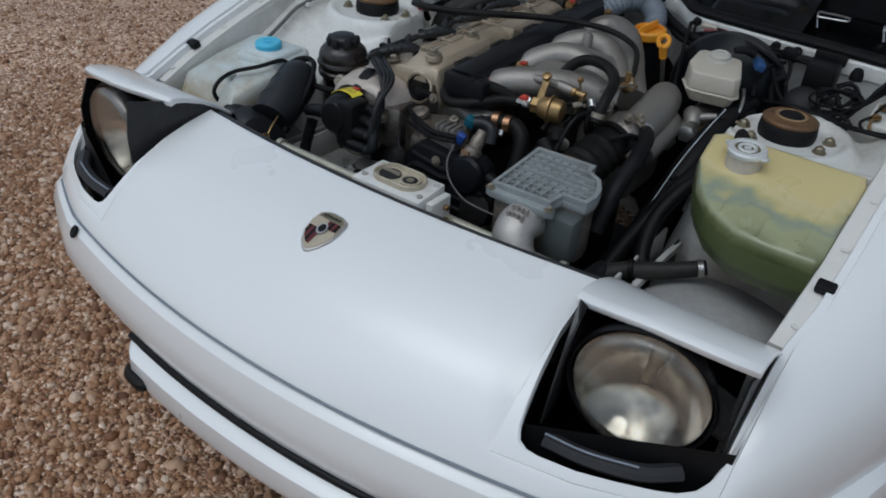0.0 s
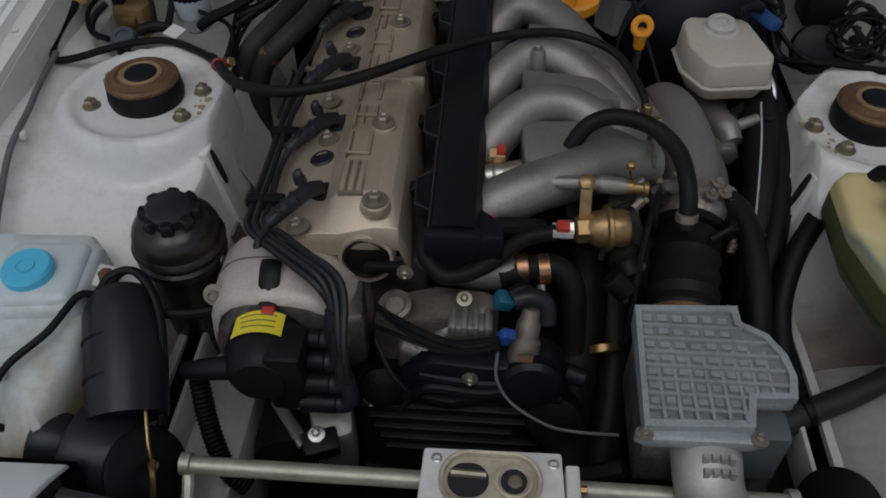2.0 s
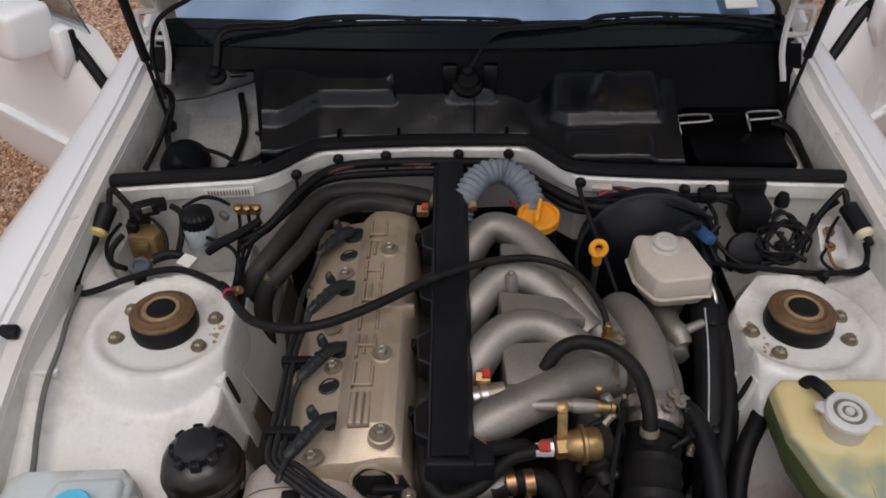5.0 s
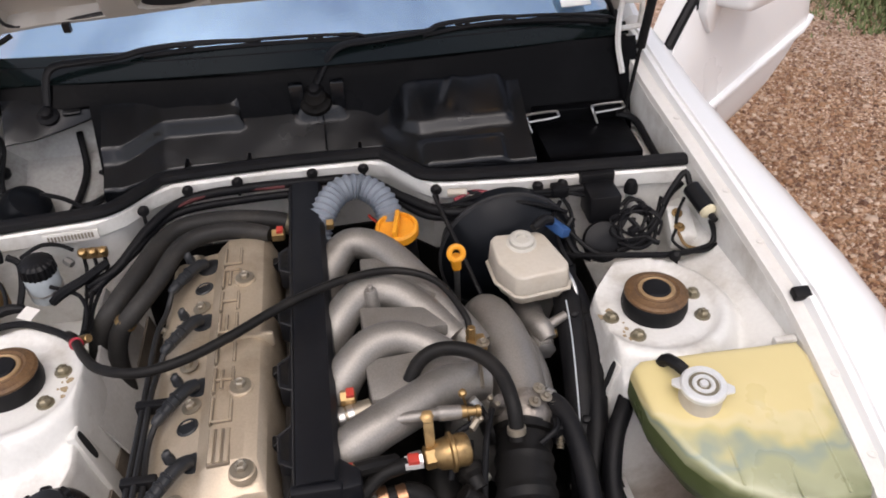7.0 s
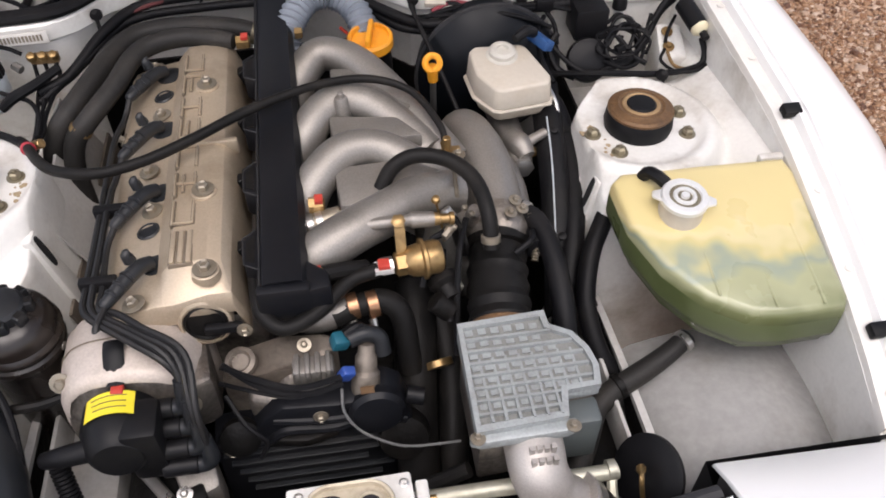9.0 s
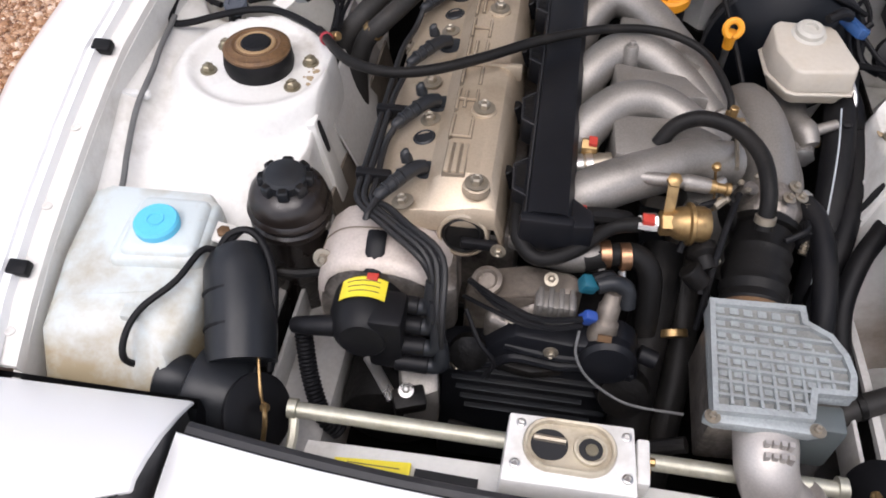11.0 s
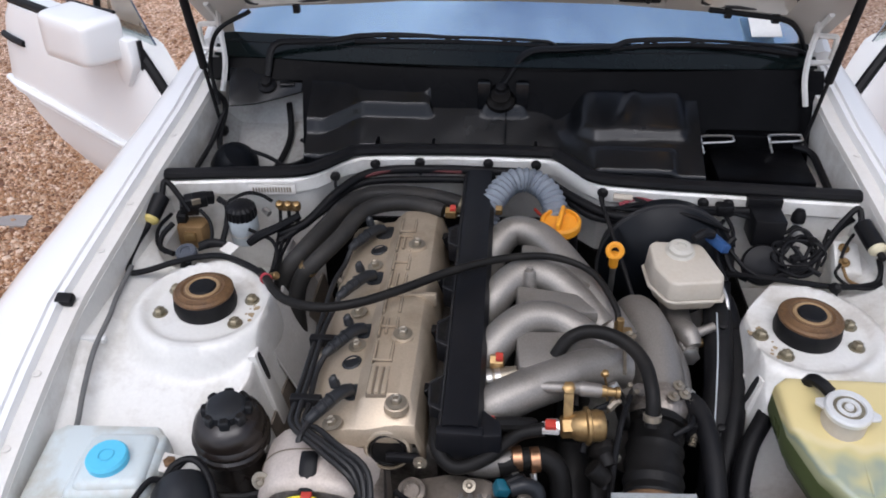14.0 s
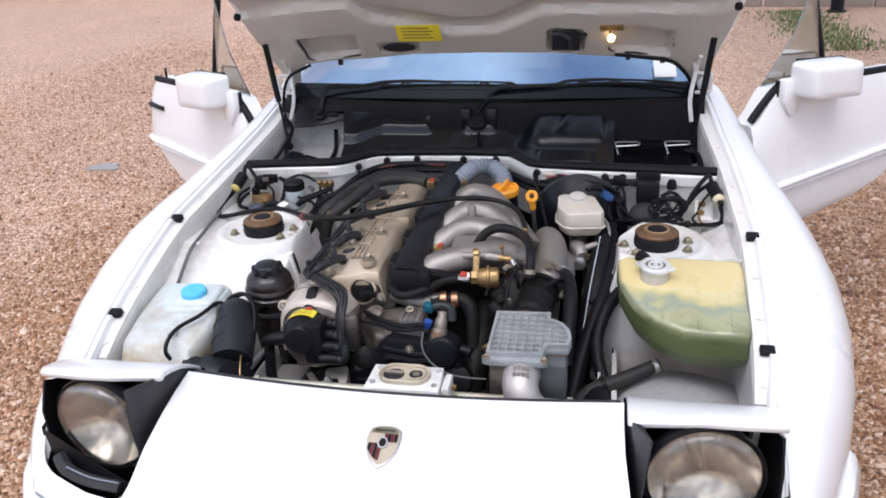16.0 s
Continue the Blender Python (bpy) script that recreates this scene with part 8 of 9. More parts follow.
def coolant_tank():
    e = thing("coolant_tank", (0.52, -0.26, 0.55), "yellowed translucent coolant tank holding green coolant", "coolant tank")
    poly = [(0.384, -0.138), (0.398, -0.127), (0.500, -0.126), (0.628, -0.128), (0.634, -0.150), (0.630, -0.260), (0.630, -0.338), (0.622, -0.350), (0.550, -0.352), (0.504, -0.346), (0.455, -0.316), (0.416, -0.268), (0.390, -0.205)]
    top = lambda x, y: 0.752 + (y + 0.13) * 0.23
    n, cx, cy = len(poly), 0.53, -0.25
    loop = lambda k, dz: [(cx + (x - cx) * k, cy + (y - cy) * k, top(cx + (x - cx) * k, cy + (y - cy) * k) + dz) for x, y in poly]
    def skin(loops, close):
        f = [(j * n + i, j * n + (i + 1) % n, (j + 1) * n + (i + 1) % n, (j + 1) * n + i) for j in range(len(loops) - 1) for i in range(n)]
        return G().add([p for lp in loops for p in lp], f + ([tuple(range((len(loops) - 1) * n, len(loops) * n))] if close else []))
    part("tank", skin([loop(*q) for q in ((0.0, 0.004), (0.55, 0.003), (0.90, 0.001), (0.965, -0.001), (0.985, -0.004), (0.995, -0.010), (1.0, -0.022))], False), COOLANT, e, angle=45)
    # The green holds both the coolant and the shade on the tank's side.
    part("tank_side", skin([loop(*q) for q in ((1.0, -0.022), (1.0, -0.030), (1.0, -0.050), (0.99, -0.058), (0.95, -0.063), (0.92, -0.076), (0.5, -0.080))], True), mat("coolant_shade_green", (0.092, 0.112, 0.044), 0.30, var=0.35, scale=14, bump=0.03, bscale=60, coat=0.3, dirt=(0.06, 0.075, 0.025), amount=0.7, dscale=9, speck=0.0), e, "dark green lower side full of coolant, shade in its green", angle=45)
    for x0, y1 in ((0.470, -0.318), (0.535, -0.342), (0.595, -0.345)):
        part("baffle_line", G().tube([(x0, y, top(x0, y) + 0.0022) for y in np.linspace(-0.232, y1, 6)], 0.0020, 6, 2, squash=0.6), COOLANT, e, "pale line of an inner baffle")
    c = (0.458, -0.198)
    part("neck", G().cyl((*c, 0.725), (*c, 0.760), 0.0285, seg=26), CREAM, e, "cream filler neck")
    cap = part("cap", G().lathe((*c, 0.758), (0, -0.1, 1), [(0.027, 0), (0.0305, 0.002), (0.0305, 0.008), (0.0285, 0.011), (0.021, 0.0115), (0.0195, 0.0085), (0.0155, 0.0085), (0.014, 0.0115), (0.0105, 0.0115), (0.009, 0.0085), (0.006, 0.0085), (0.005, 0.0125), (0.001, 0.0125)], 36), SILVERCAP, e, "silver pressure cap")
    for r0, r1, h in ((0.0152, 0.0198, 0.0090), (0.0056, 0.0094, 0.0090)):
        part("cap_groove", G().lathe((*c, 0.758), (0, -0.1, 1), [(r1, h - 0.001), (r1, h), (r0, h), (r0, h - 0.001)], 30), DULLZINC, cap)
    for a in (-20, 160):
        dx, dy = math.cos(radians(a)), math.sin(radians(a))
        part("ear", G().prism([(c[0] + dx * 0.026 - dy * 0.012, c[1] + dy * 0.026 + dx * 0.012), (c[0] + dx * 0.026 + dy * 0.012, c[1] + dy * 0.026 - dx * 0.012), (c[0] + dx * 0.040 + dy * 0.005, c[1] + dy * 0.040 - dx * 0.005), (c[0] + dx * 0.040 - dy * 0.005, c[1] + dy * 0.040 + dx * 0.005)], 0.760, 0.7645), SILVERCAP, cap, bevel=0.0015)
    hose("overflow_hose", [(0.425, -0.120, 0.700), (0.428, -0.140, 0.757), (0.436, -0.155, 0.766), (0.446, -0.168, 0.762)], 0.0085, "short black overflow hose at the tank cap", "hose", RUBBER, seg=10)
    part("strap_tab", G().box(0.600, 0.634, -0.124, -0.112, 0.735, 0.748), BAYWHITE, e, bevel=0.003)


def brakes():
    e = thing("brake_servo", (0.29, 0.21, 0.56), "black brake servo drum with a cream fluid reservoir", "brake servo")
    part("drum", G().lathe((0.292, 0.255, 0.690), (0, -1, 0.05), [(0.108, 0), (0.114, 0.006), (0.116, 0.030), (0.120, 0.034), (0.120, 0.042), (0.110, 0.050), (0.085, 0.075), (0.045, 0.090), (0.02, 0.092)], 48), DRUM, e)
    # The rim's highlight is put into its lighter grey.
    part("rim", G().lathe((0.292, 0.2185, 0.692), (0, -1, 0.05), [(0.116, 0), (0.1215, 0.001), (0.1225, 0.004), (0.1215, 0.007), (0.116, 0.008)], 48), BEZELGREY, e, "rolled rim, its gloss highlight in a lighter grey")
    part("master_cylinder", G().tube([(0.292, 0.180, 0.685), (0.294, 0.10, 0.682), (0.298, 0.02, 0.678), (0.300, -0.010, 0.676)], [0.026, 0.022, 0.021, 0.016], 16, 4), CAST, e, "cast master cylinder")
    part("union_block", G().tube([(0.290, 0.030, 0.700), (0.300, 0.012, 0.700), (0.306, -0.006, 0.692)], [0.016, 0.018, 0.013], 14, 4), CAST, e, "cast union block")
    part("union_pipe", G().cyl((0.304, 0.010, 0.702), (0.340, 0.022, 0.712), 0.0085, 0.007, 12), CAST, e)
    part("end_plug", G().lathe((0.300, -0.005, 0.676), (0.05, -1, 0), [(0.017, 0), (0.017, 0.010), (0.012, 0.012)], 6), STEEL, e)
    shell = [(0.239, 0.136), (0.250, 0.146), (0.322, 0.144), (0.332, 0.136), (0.356, 0.066), (0.350, 0.050), (0.276, 0.040), (0.264, 0.044), (0.242, 0.082)]
    slope = lambda x, y: 0.782 + (y - 0.09) * 0.14
    r = part("reservoir", G().prism([(0.298 + (x - 0.298) * 0.94, 0.096 + (y - 0.096) * 0.94) for x, y in shell], 0.742, slope, 0.06), CREAM, e, "cream plastic fluid reservoir", bevel=0.0045, seg=3)
    part("seam", G().prism([(0.298 + (x - 0.298) * 1.05, 0.094 + (y - 0.094) * 1.05) for x, y in shell], 0.7385, 0.7425), CREAM, r, bevel=0.0015)
    part("reservoir_foot", G().prism([(0.298 + (x - 0.298) * 0.96, 0.094 + (y - 0.094) * 0.94) for x, y in shell], 0.716, 0.739, -0.16), mat("stained_reservoir_plastic", (0.50, 0.44, 0.35), 0.45, var=0.08, dirt=(0.26, 0.19, 0.12), amount=0.6, dscale=18), r, "stained lower half", bevel=0.008)
    part("cap", G().lathe((0.290, 0.120, 0.784), (0, -0.14, 1), [(0.024, 0), (0.024, 0.003), (0.020, 0.005), (0.0195, 0.011), (0.015, 0.014), (0.009, 0.014), (0.008, 0.010), (0.003, 0.010)], 26), mat("grey_reservoir_cap", (0.46, 0.44, 0.39), 0.5), r, "greyish cream reservoir cap")
    part("sender_plug", G().tube([(0.310, 0.128, 0.806), (0.330, 0.142, 0.808), (0.345, 0.150, 0.800)], [0.006, 0.009, 0.008], 10, 4), BLACK, r)
    part("blue_connector", G().box(-0.009, 0.009, -0.022, 0.022, -0.008, 0.008, pose(0.357, 0.150, 0.785, 0, 20, 25)), mat("dark_blue_plastic", (0.02, 0.07, 0.20), 0.4), r, "dark blue connector", bevel=0.003)
    part("brake_pipe", G().tube([(0.320, 0.02, 0.680), (0.345, 0.025, 0.690), (0.366, 0.055, 0.715), (0.362, 0.085, 0.735), (0.350, 0.12, 0.74)], 0.0035, 8, 5), STEEL, e, "thin steel brake pipe")
    part("union", G().lathe((0.310, 0.015, 0.680), (1, 0.1, 0.1), [(0.008, 0), (0.008, 0.014), (0.006, 0.016)], 6), BRASS, e)
    part("valve", G().cyl((0.275, -0.01, 0.66), (0.268, -0.028, 0.645), 0.014, seg=14), CAST, e)


def clutch_and_valves():
    x, y = -0.472, 0.224
    e = thing("clutch_reservoir", (x, y, 0.70), "small white reservoir with a black screw cap", "fluid reservoir")
    part("bottle", G().lathe((x, y, 0.700), (0, -0.05, 1), [(0.018, 0), (0.026, 0.008), (0.028, 0.050), (0.026, 0.058)], 24), BLUISH, e)
    part("cap", G().lathe((x, y - 0.002, 0.757), (0, -0.05, 1), [(0.027, 0), (0.0275, 0.003), (0.0265, 0.019), (0.022, 0.024), (0.014, 0.0265), (0.004, 0.027)], 64, 20, 0.03), BLACK, e, "black screw cap")
    part("band", G().lathe((x, y, 0.722), (0, -0.05, 1), [(0.026, 0), (0.028, 0.002), (0.028, 0.008), (0.026, 0.010)], 24), STEEL, e)
    v = thing("vacuum_valve", (-0.568, 0.205, 0.69), "brown and brass control valve with black plugs", "control valve")
    part("body", G().prism([(-0.594, 0.205), (-0.545, 0.202), (-0.535, 0.232), (-0.56, 0.246), (-0.596, 0.240)], 0.69, 0.740), BROWN, v, bevel=0.006)
    part("brass_face", G().box(-0.580, -0.556, 0.196, 0.206, 0.712, 0.730), BRASS, v, bevel=0.004)
    for (bx, by, bz), (wx, wy, wz), az in (((-0.572, 0.232, 0.764), (0.017, 0.011, 0.012), 20), ((-0.548, 0.243, 0.778), (0.020, 0.009, 0.010), 28), ((-0.585, 0.222, 0.748), (0.009, 0.009, 0.012), 0)):
        part("plug", G().box(-wx, wx, -wy, wy, -wz, wz, pose(bx, by, bz, 12, 8, az)), BLACK, v, bevel=0.003)
    part("wire", G().tube([(-0.515, 0.232, 0.785), (-0.498, 0.225, 0.775), (-0.496, 0.205, 0.750), (-0.500, 0.175, 0.725)], 0.0055, 8, 5), RUBBER, v)
    part("wire", G().tube([(-0.590, 0.190, 0.755), (-0.602, 0.165, 0.745), (-0.598, 0.142, 0.735), (-0.570, 0.128, 0.733)], 0.005, 8, 5), RUBBER, v)
    part("grey_cap", G().lathe((-0.548, 0.133, 0.728), (0, -0.3, 1), [(0.0185, 0), (0.0185, 0.010), (0.016, 0.013), (0.010, 0.013), (0.009, 0.011), (0.004, 0.012)], 22), mat("grey_cap_plastic", (0.055, 0.062, 0.078), 0.5), v, "grey round cap")
    part("stem", G().cyl((-0.550, 0.118, 0.700), (-0.549, 0.126, 0.730), 0.010, seg=10), BLACK, v)
    part("boot", G().tube([(-0.532, 0.150, 0.735), (-0.510, 0.160, 0.737), (-0.485, 0.158, 0.737)], [0.008, 0.009, 0.006], 10, 4), RUBBER, v)
    part("strap_wire", G().tube([(-0.450, 0.176, 0.728), (-0.430, 0.182, 0.742), (-0.400, 0.195, 0.752), (-0.365, 0.222, 0.762)], [0.007, 0.009, 0.008, 0.007], 8, 5), RUBBER, v)
    part("white_tag", G().box(-0.012, 0.012, -0.012, 0.012, 0, 0.003, pose(-0.470, 0.133, 0.744, 8, 6, -25)), GUTTER, v, "white tag")
    for s, (a, b) in ((-1, ((-0.612, 0.218, 0.795), (-0.622, 0.180, 0.772))), (1, ((0.604, 0.208, 0.796), (0.616, 0.160, 0.779)))):
        k = thing("vacuum_canister", Vector(b), "black cylinder filter with a cream end", "inline filter", "inline filters")
        w = 0.0150
        part("can", G().cyl(a, b, w, seg=20), BLACK, k)
        d = (Vector(b) - Vector(a)).normalized()
        part("end", G().lathe(Vector(b) - d * 0.001, d, [(w - 0.001, 0), (w - 0.001, 0.006), (0.010, 0.010), (0.006, 0.012)], 20), mat("cream_end_plastic", (0.62, 0.50, 0.16) if s < 0 else (0.66, 0.60, 0.42), 0.4), k, "cream plastic end")
        part("nozzle", G().cyl(Vector(b) + d * 0.008, Vector(b) + d * 0.024, 0.006, seg=10), RUBBER, k)
        part("cable", G().tube([Vector(a), Vector(a) - d * 0.02 + Vector((0, 0, 0.012)), Vector(a) + Vector((-s * 0.025, 0.01, 0.0)), Vector(a) + Vector((-s * 0.045, 0.0, -0.03))], 0.0055, 8, 5), RUBBER, k)
    u = thing("brake_pipe_block", (-0.405, 0.255, 0.73), "brass pipe block with three thin pipes", "pipe block")
    part("block", G().box(-0.413, -0.371, 0.248, 0.262, 0.752, 0.768), BROWN, u, bevel=0.003)
    for k in range(3):
        xx = -0.408 + 0.016 * k
        part("nut", G().lathe((xx, 0.250, 0.764), (0, -0.5, 1), [(0.0078, 0), (0.0078, 0.006), (0.006, 0.009), (0.003, 0.010)], 8), BRASS, u)
        part("pipe", G().tube([(xx, 0.248, 0.755), (xx + 0.001, 0.235, 0.735), (-0.394 + 0.006 * k, 0.15, 0.730), (-0.386 + 0.005 * k, 0.095, 0.734), (-0.384, 0.07, 0.738)], 0.0032, 8, 5), RUBBER, u)
    part("brass_elbow", G().cyl((-0.386, 0.070, 0.735), (-0.368, 0.062, 0.745), 0.007, seg=8), BRASS, u)
    part("grey_tap", G().cyl((-0.442, 0.258, 0.750), (-0.430, 0.25, 0.745), 0.007, seg=8), STEEL, u)


def right_rear():
    e = thing("relay_box", (0.455, 0.235, 0.70), "black relay box clipped to the bulkhead", "relay box")
    part("box", G().box(0.430, 0.484, 0.205, 0.262, 0.742, 0.795), BLACK, e, bevel=0.004)
    part("hook", G().box(0.428, 0.488, 0.258, 0.285, 0.785, 0.808), BLACK, e, bevel=0.003)
    h = thing("horn", (0.445, 0.175, 0.68), "black round horn with a loop of wires", "horn")
    part("disc", G().lathe((0.448, 0.185, 0.718), (0, -0.8, 0.6), [(0.034, 0), (0.036, 0.006), (0.034, 0.016), (0.018, 0.022), (0.005, 0.022)], 26), BLACK, h)
    part("wire_loop", G().tube([(0.48, 0.190, 0.735), (0.510, 0.215, 0.760), (0.530, 0.215, 0.750), (0.535, 0.190, 0.725), (0.515, 0.165, 0.715), (0.490, 0.160, 0.722), (0.475, 0.175, 0.74), (0.490, 0.205, 0.755), (0.520, 0.222, 0.750)], 0.0038, 8, 5), RUBBER, h)
    part("wire_loop", G().tube([(0.465, 0.155, 0.716), (0.510, 0.165, 0.725), (0.545, 0.19, 0.745), (0.575, 0.222, 0.772), (0.600, 0.232, 0.790)], 0.005, 8, 5), RUBBER, h)
    part("wire_loop", G().tube([(0.40, 0.205, 0.76), (0.385, 0.19, 0.745), (0.395, 0.165, 0.72), (0.42, 0.15, 0.712)], 0.006, 8, 5), RUBBER, h)
    part("wire_loop", G().tube([(0.500, 0.20, 0.75), (0.512, 0.185, 0.738), (0.523, 0.168, 0.728), (0.54, 0.158, 0.722)], 0.0045, 8, 5), RUBBER, h)
    rng = random.Random(12)
    for k in range(6):
        a0, x0, y0, z0 = 1.1 * k, 0.505 + rng.uniform(-0.012, 0.014), 0.190 + rng.uniform(-0.012, 0.012), 0.738 + rng.uniform(-0.004, 0.008)
        loop = [(x0 + (0.030 + 0.004 * q) * math.cos(a0 + q), y0 + 0.024 * math.sin(a0 + q), z0 + 0.010 * math.sin(a0 + q) + 0.003 * q) for q in range(5)]
        part("thin_wire", G().tube(loop, 0.0024, 6, 5), RUBBER, h)
    for p in ((0.475, 0.205, 0.752), (0.498, 0.176, 0.742), (0.530, 0.205, 0.758)):
        part("wire_joint", G().box(-0.008, 0.008, -0.006, 0.006, -0.006, 0.006, pose(*p, 10, 15, 40 * p[0] * 10)), BLACK, h, bevel=0.002)
    b = thing("brake_light_switch", (0.508, 0.245, 0.72), "small black-topped white switch", "switch")
    part("stem", G().lathe((0.515, 0.248, 0.728), (0, 0, 1), [(0.007, 0), (0.009, 0.02), (0.0075, 0.045)], 14), PALE, b)
    part("top", G().lathe((0.515, 0.248, 0.772), (0, 0, 1), [(0.012, 0), (0.012, 0.012), (0.008, 0.022), (0.003, 0.024)], 16), RUBBER, b, "black rubber top")
    br = thing("wing_bracket", (0.59, 0.19, 0.70), "white bracket with fixings on the inner wing", "bracket")
    part("plate", G().prism([(0.565, 0.165), (0.610, 0.160), (0.612, 0.215), (0.570, 0.220)], 0.70, lambda x, y: 0.728 + (y - 0.165) * 0.5), BAYWHITE, br, bevel=0.004)
    for p in ((0.580, 0.175, 0.738), (0.584, 0.200, 0.750)):
        bolt(p, (0, -0.4, 1), 0.005, br, BRASS)
    part("wire", G().tube([(0.575, 0.165, 0.735), (0.580, 0.140, 0.725), (0.605, 0.128, 0.724), (0.625, 0.135, 0.726)], 0.003, 6, 5), BROWN, br)
    for x, y, z in ((0.352, 0.268, 0.795), (0.395, 0.267, 0.795), (0.545, 0.112, 0.735), (0.178, 0.286, 0.798), (-0.245, 0.362, 0.800), (-0.16, 0.368, 0.803), (-0.03, 0.370, 0.804), (0.060, 0.370, 0.804), (-0.315, 0.322, 0.793)):
        c = thing("cable_clip", (x, y, z), "black rubber cable clip on the bulkhead ledge", "cable clip", "bulkhead clips")
        part("grommet", G().lathe((x, y - 0.004, z - 0.004), (0, -0.6, 0.8), [(0.009, 0), (0.010, 0.004), (0.007, 0.010), (0.004, 0.013)], 14), RUBBER, c)
        part("stalk", G().cyl((x, y - 0.010, z - 0.004), (x + 0.002, y - 0.018, z - 0.022), 0.003, seg=6), RUBBER, c)
    cc = thing("cable_joint", (0.215, 0.262, 0.80), "small cream cable joint on the bulkhead ledge", "connector")
    part("shell", G().box(-0.017, 0.017, -0.006, 0.006, -0.005, 0.005, pose(0.212, 0.264, 0.797, 20, 0, -8)), CREAM, cc, bevel=0.002)
    part("lead", G().tube([(0.226, 0.262, 0.797), (0.245, 0.258, 0.796), (0.262, 0.252, 0.788)], 0.0035, 6, 4), RUBBER, cc)
    s = thing("solenoid", (0.385, 0.245, 0.77), "small black solenoid with a fork bracket", "solenoid")
    part("body", G().box(0.372, 0.402, 0.240, 0.262, 0.778, 0.800), BLACK, s, bevel=0.004)
    part("fork", G().tube([(0.388, 0.25, 0.78), (0.400, 0.225, 0.765), (0.402, 0.205, 0.74)], 0.004, 6, 4), RUBBER, s)
    bt = thing("battery", (0.48, 0.43, 0.70), "black battery with two wire carrying handles", "battery")
    part("case", G().prism([(0.395, 0.345), (0.570, 0.338), (0.578, 0.500), (0.395, 0.500)], 0.70, 0.798), TRAY, bt, bevel=0.005)
    part("rear_block", G().prism([(0.395, 0.470), (0.578, 0.470), (0.578, 0.515), (0.395, 0.515)], 0.70, 0.825), TRAY, bt, bevel=0.005)
    for x0, y0 in ((0.378, 0.450), (0.510, 0.462)):
        part("handle", G().tube([(x0, y0 - 0.012, 0.822), (x0 + 0.055, y0 - 0.006, 0.824), (x0 + 0.060, y0 + 0.004, 0.826), (x0 + 0.055, y0 + 0.010, 0.828), (x0 + 0.003, y0 + 0.006, 0.828), (x0 - 0.002, y0 - 0.004, 0.824), (x0 + 0.006, y0 - 0.014, 0.800)], 0.0024, 6, 4), STEEL, bt, "bright wire handle")
    part("floor_strip", G().sheet([[(0.582, y, 0.765), (0.600, y, 0.768), (0.615, y, 0.776)] for y in (0.325, 0.40, 0.47, 0.505)], (0, 0, -0.004)), BAYWHITE, car, "white floor beside the battery")
    part("cable", G().tube([(0.560, 0.470, 0.805), (0.590, 0.450, 0.800), (0.600, 0.39, 0.780), (0.605, 0.31, 0.760)], 0.007, 8, 5), RUBBER, bt)


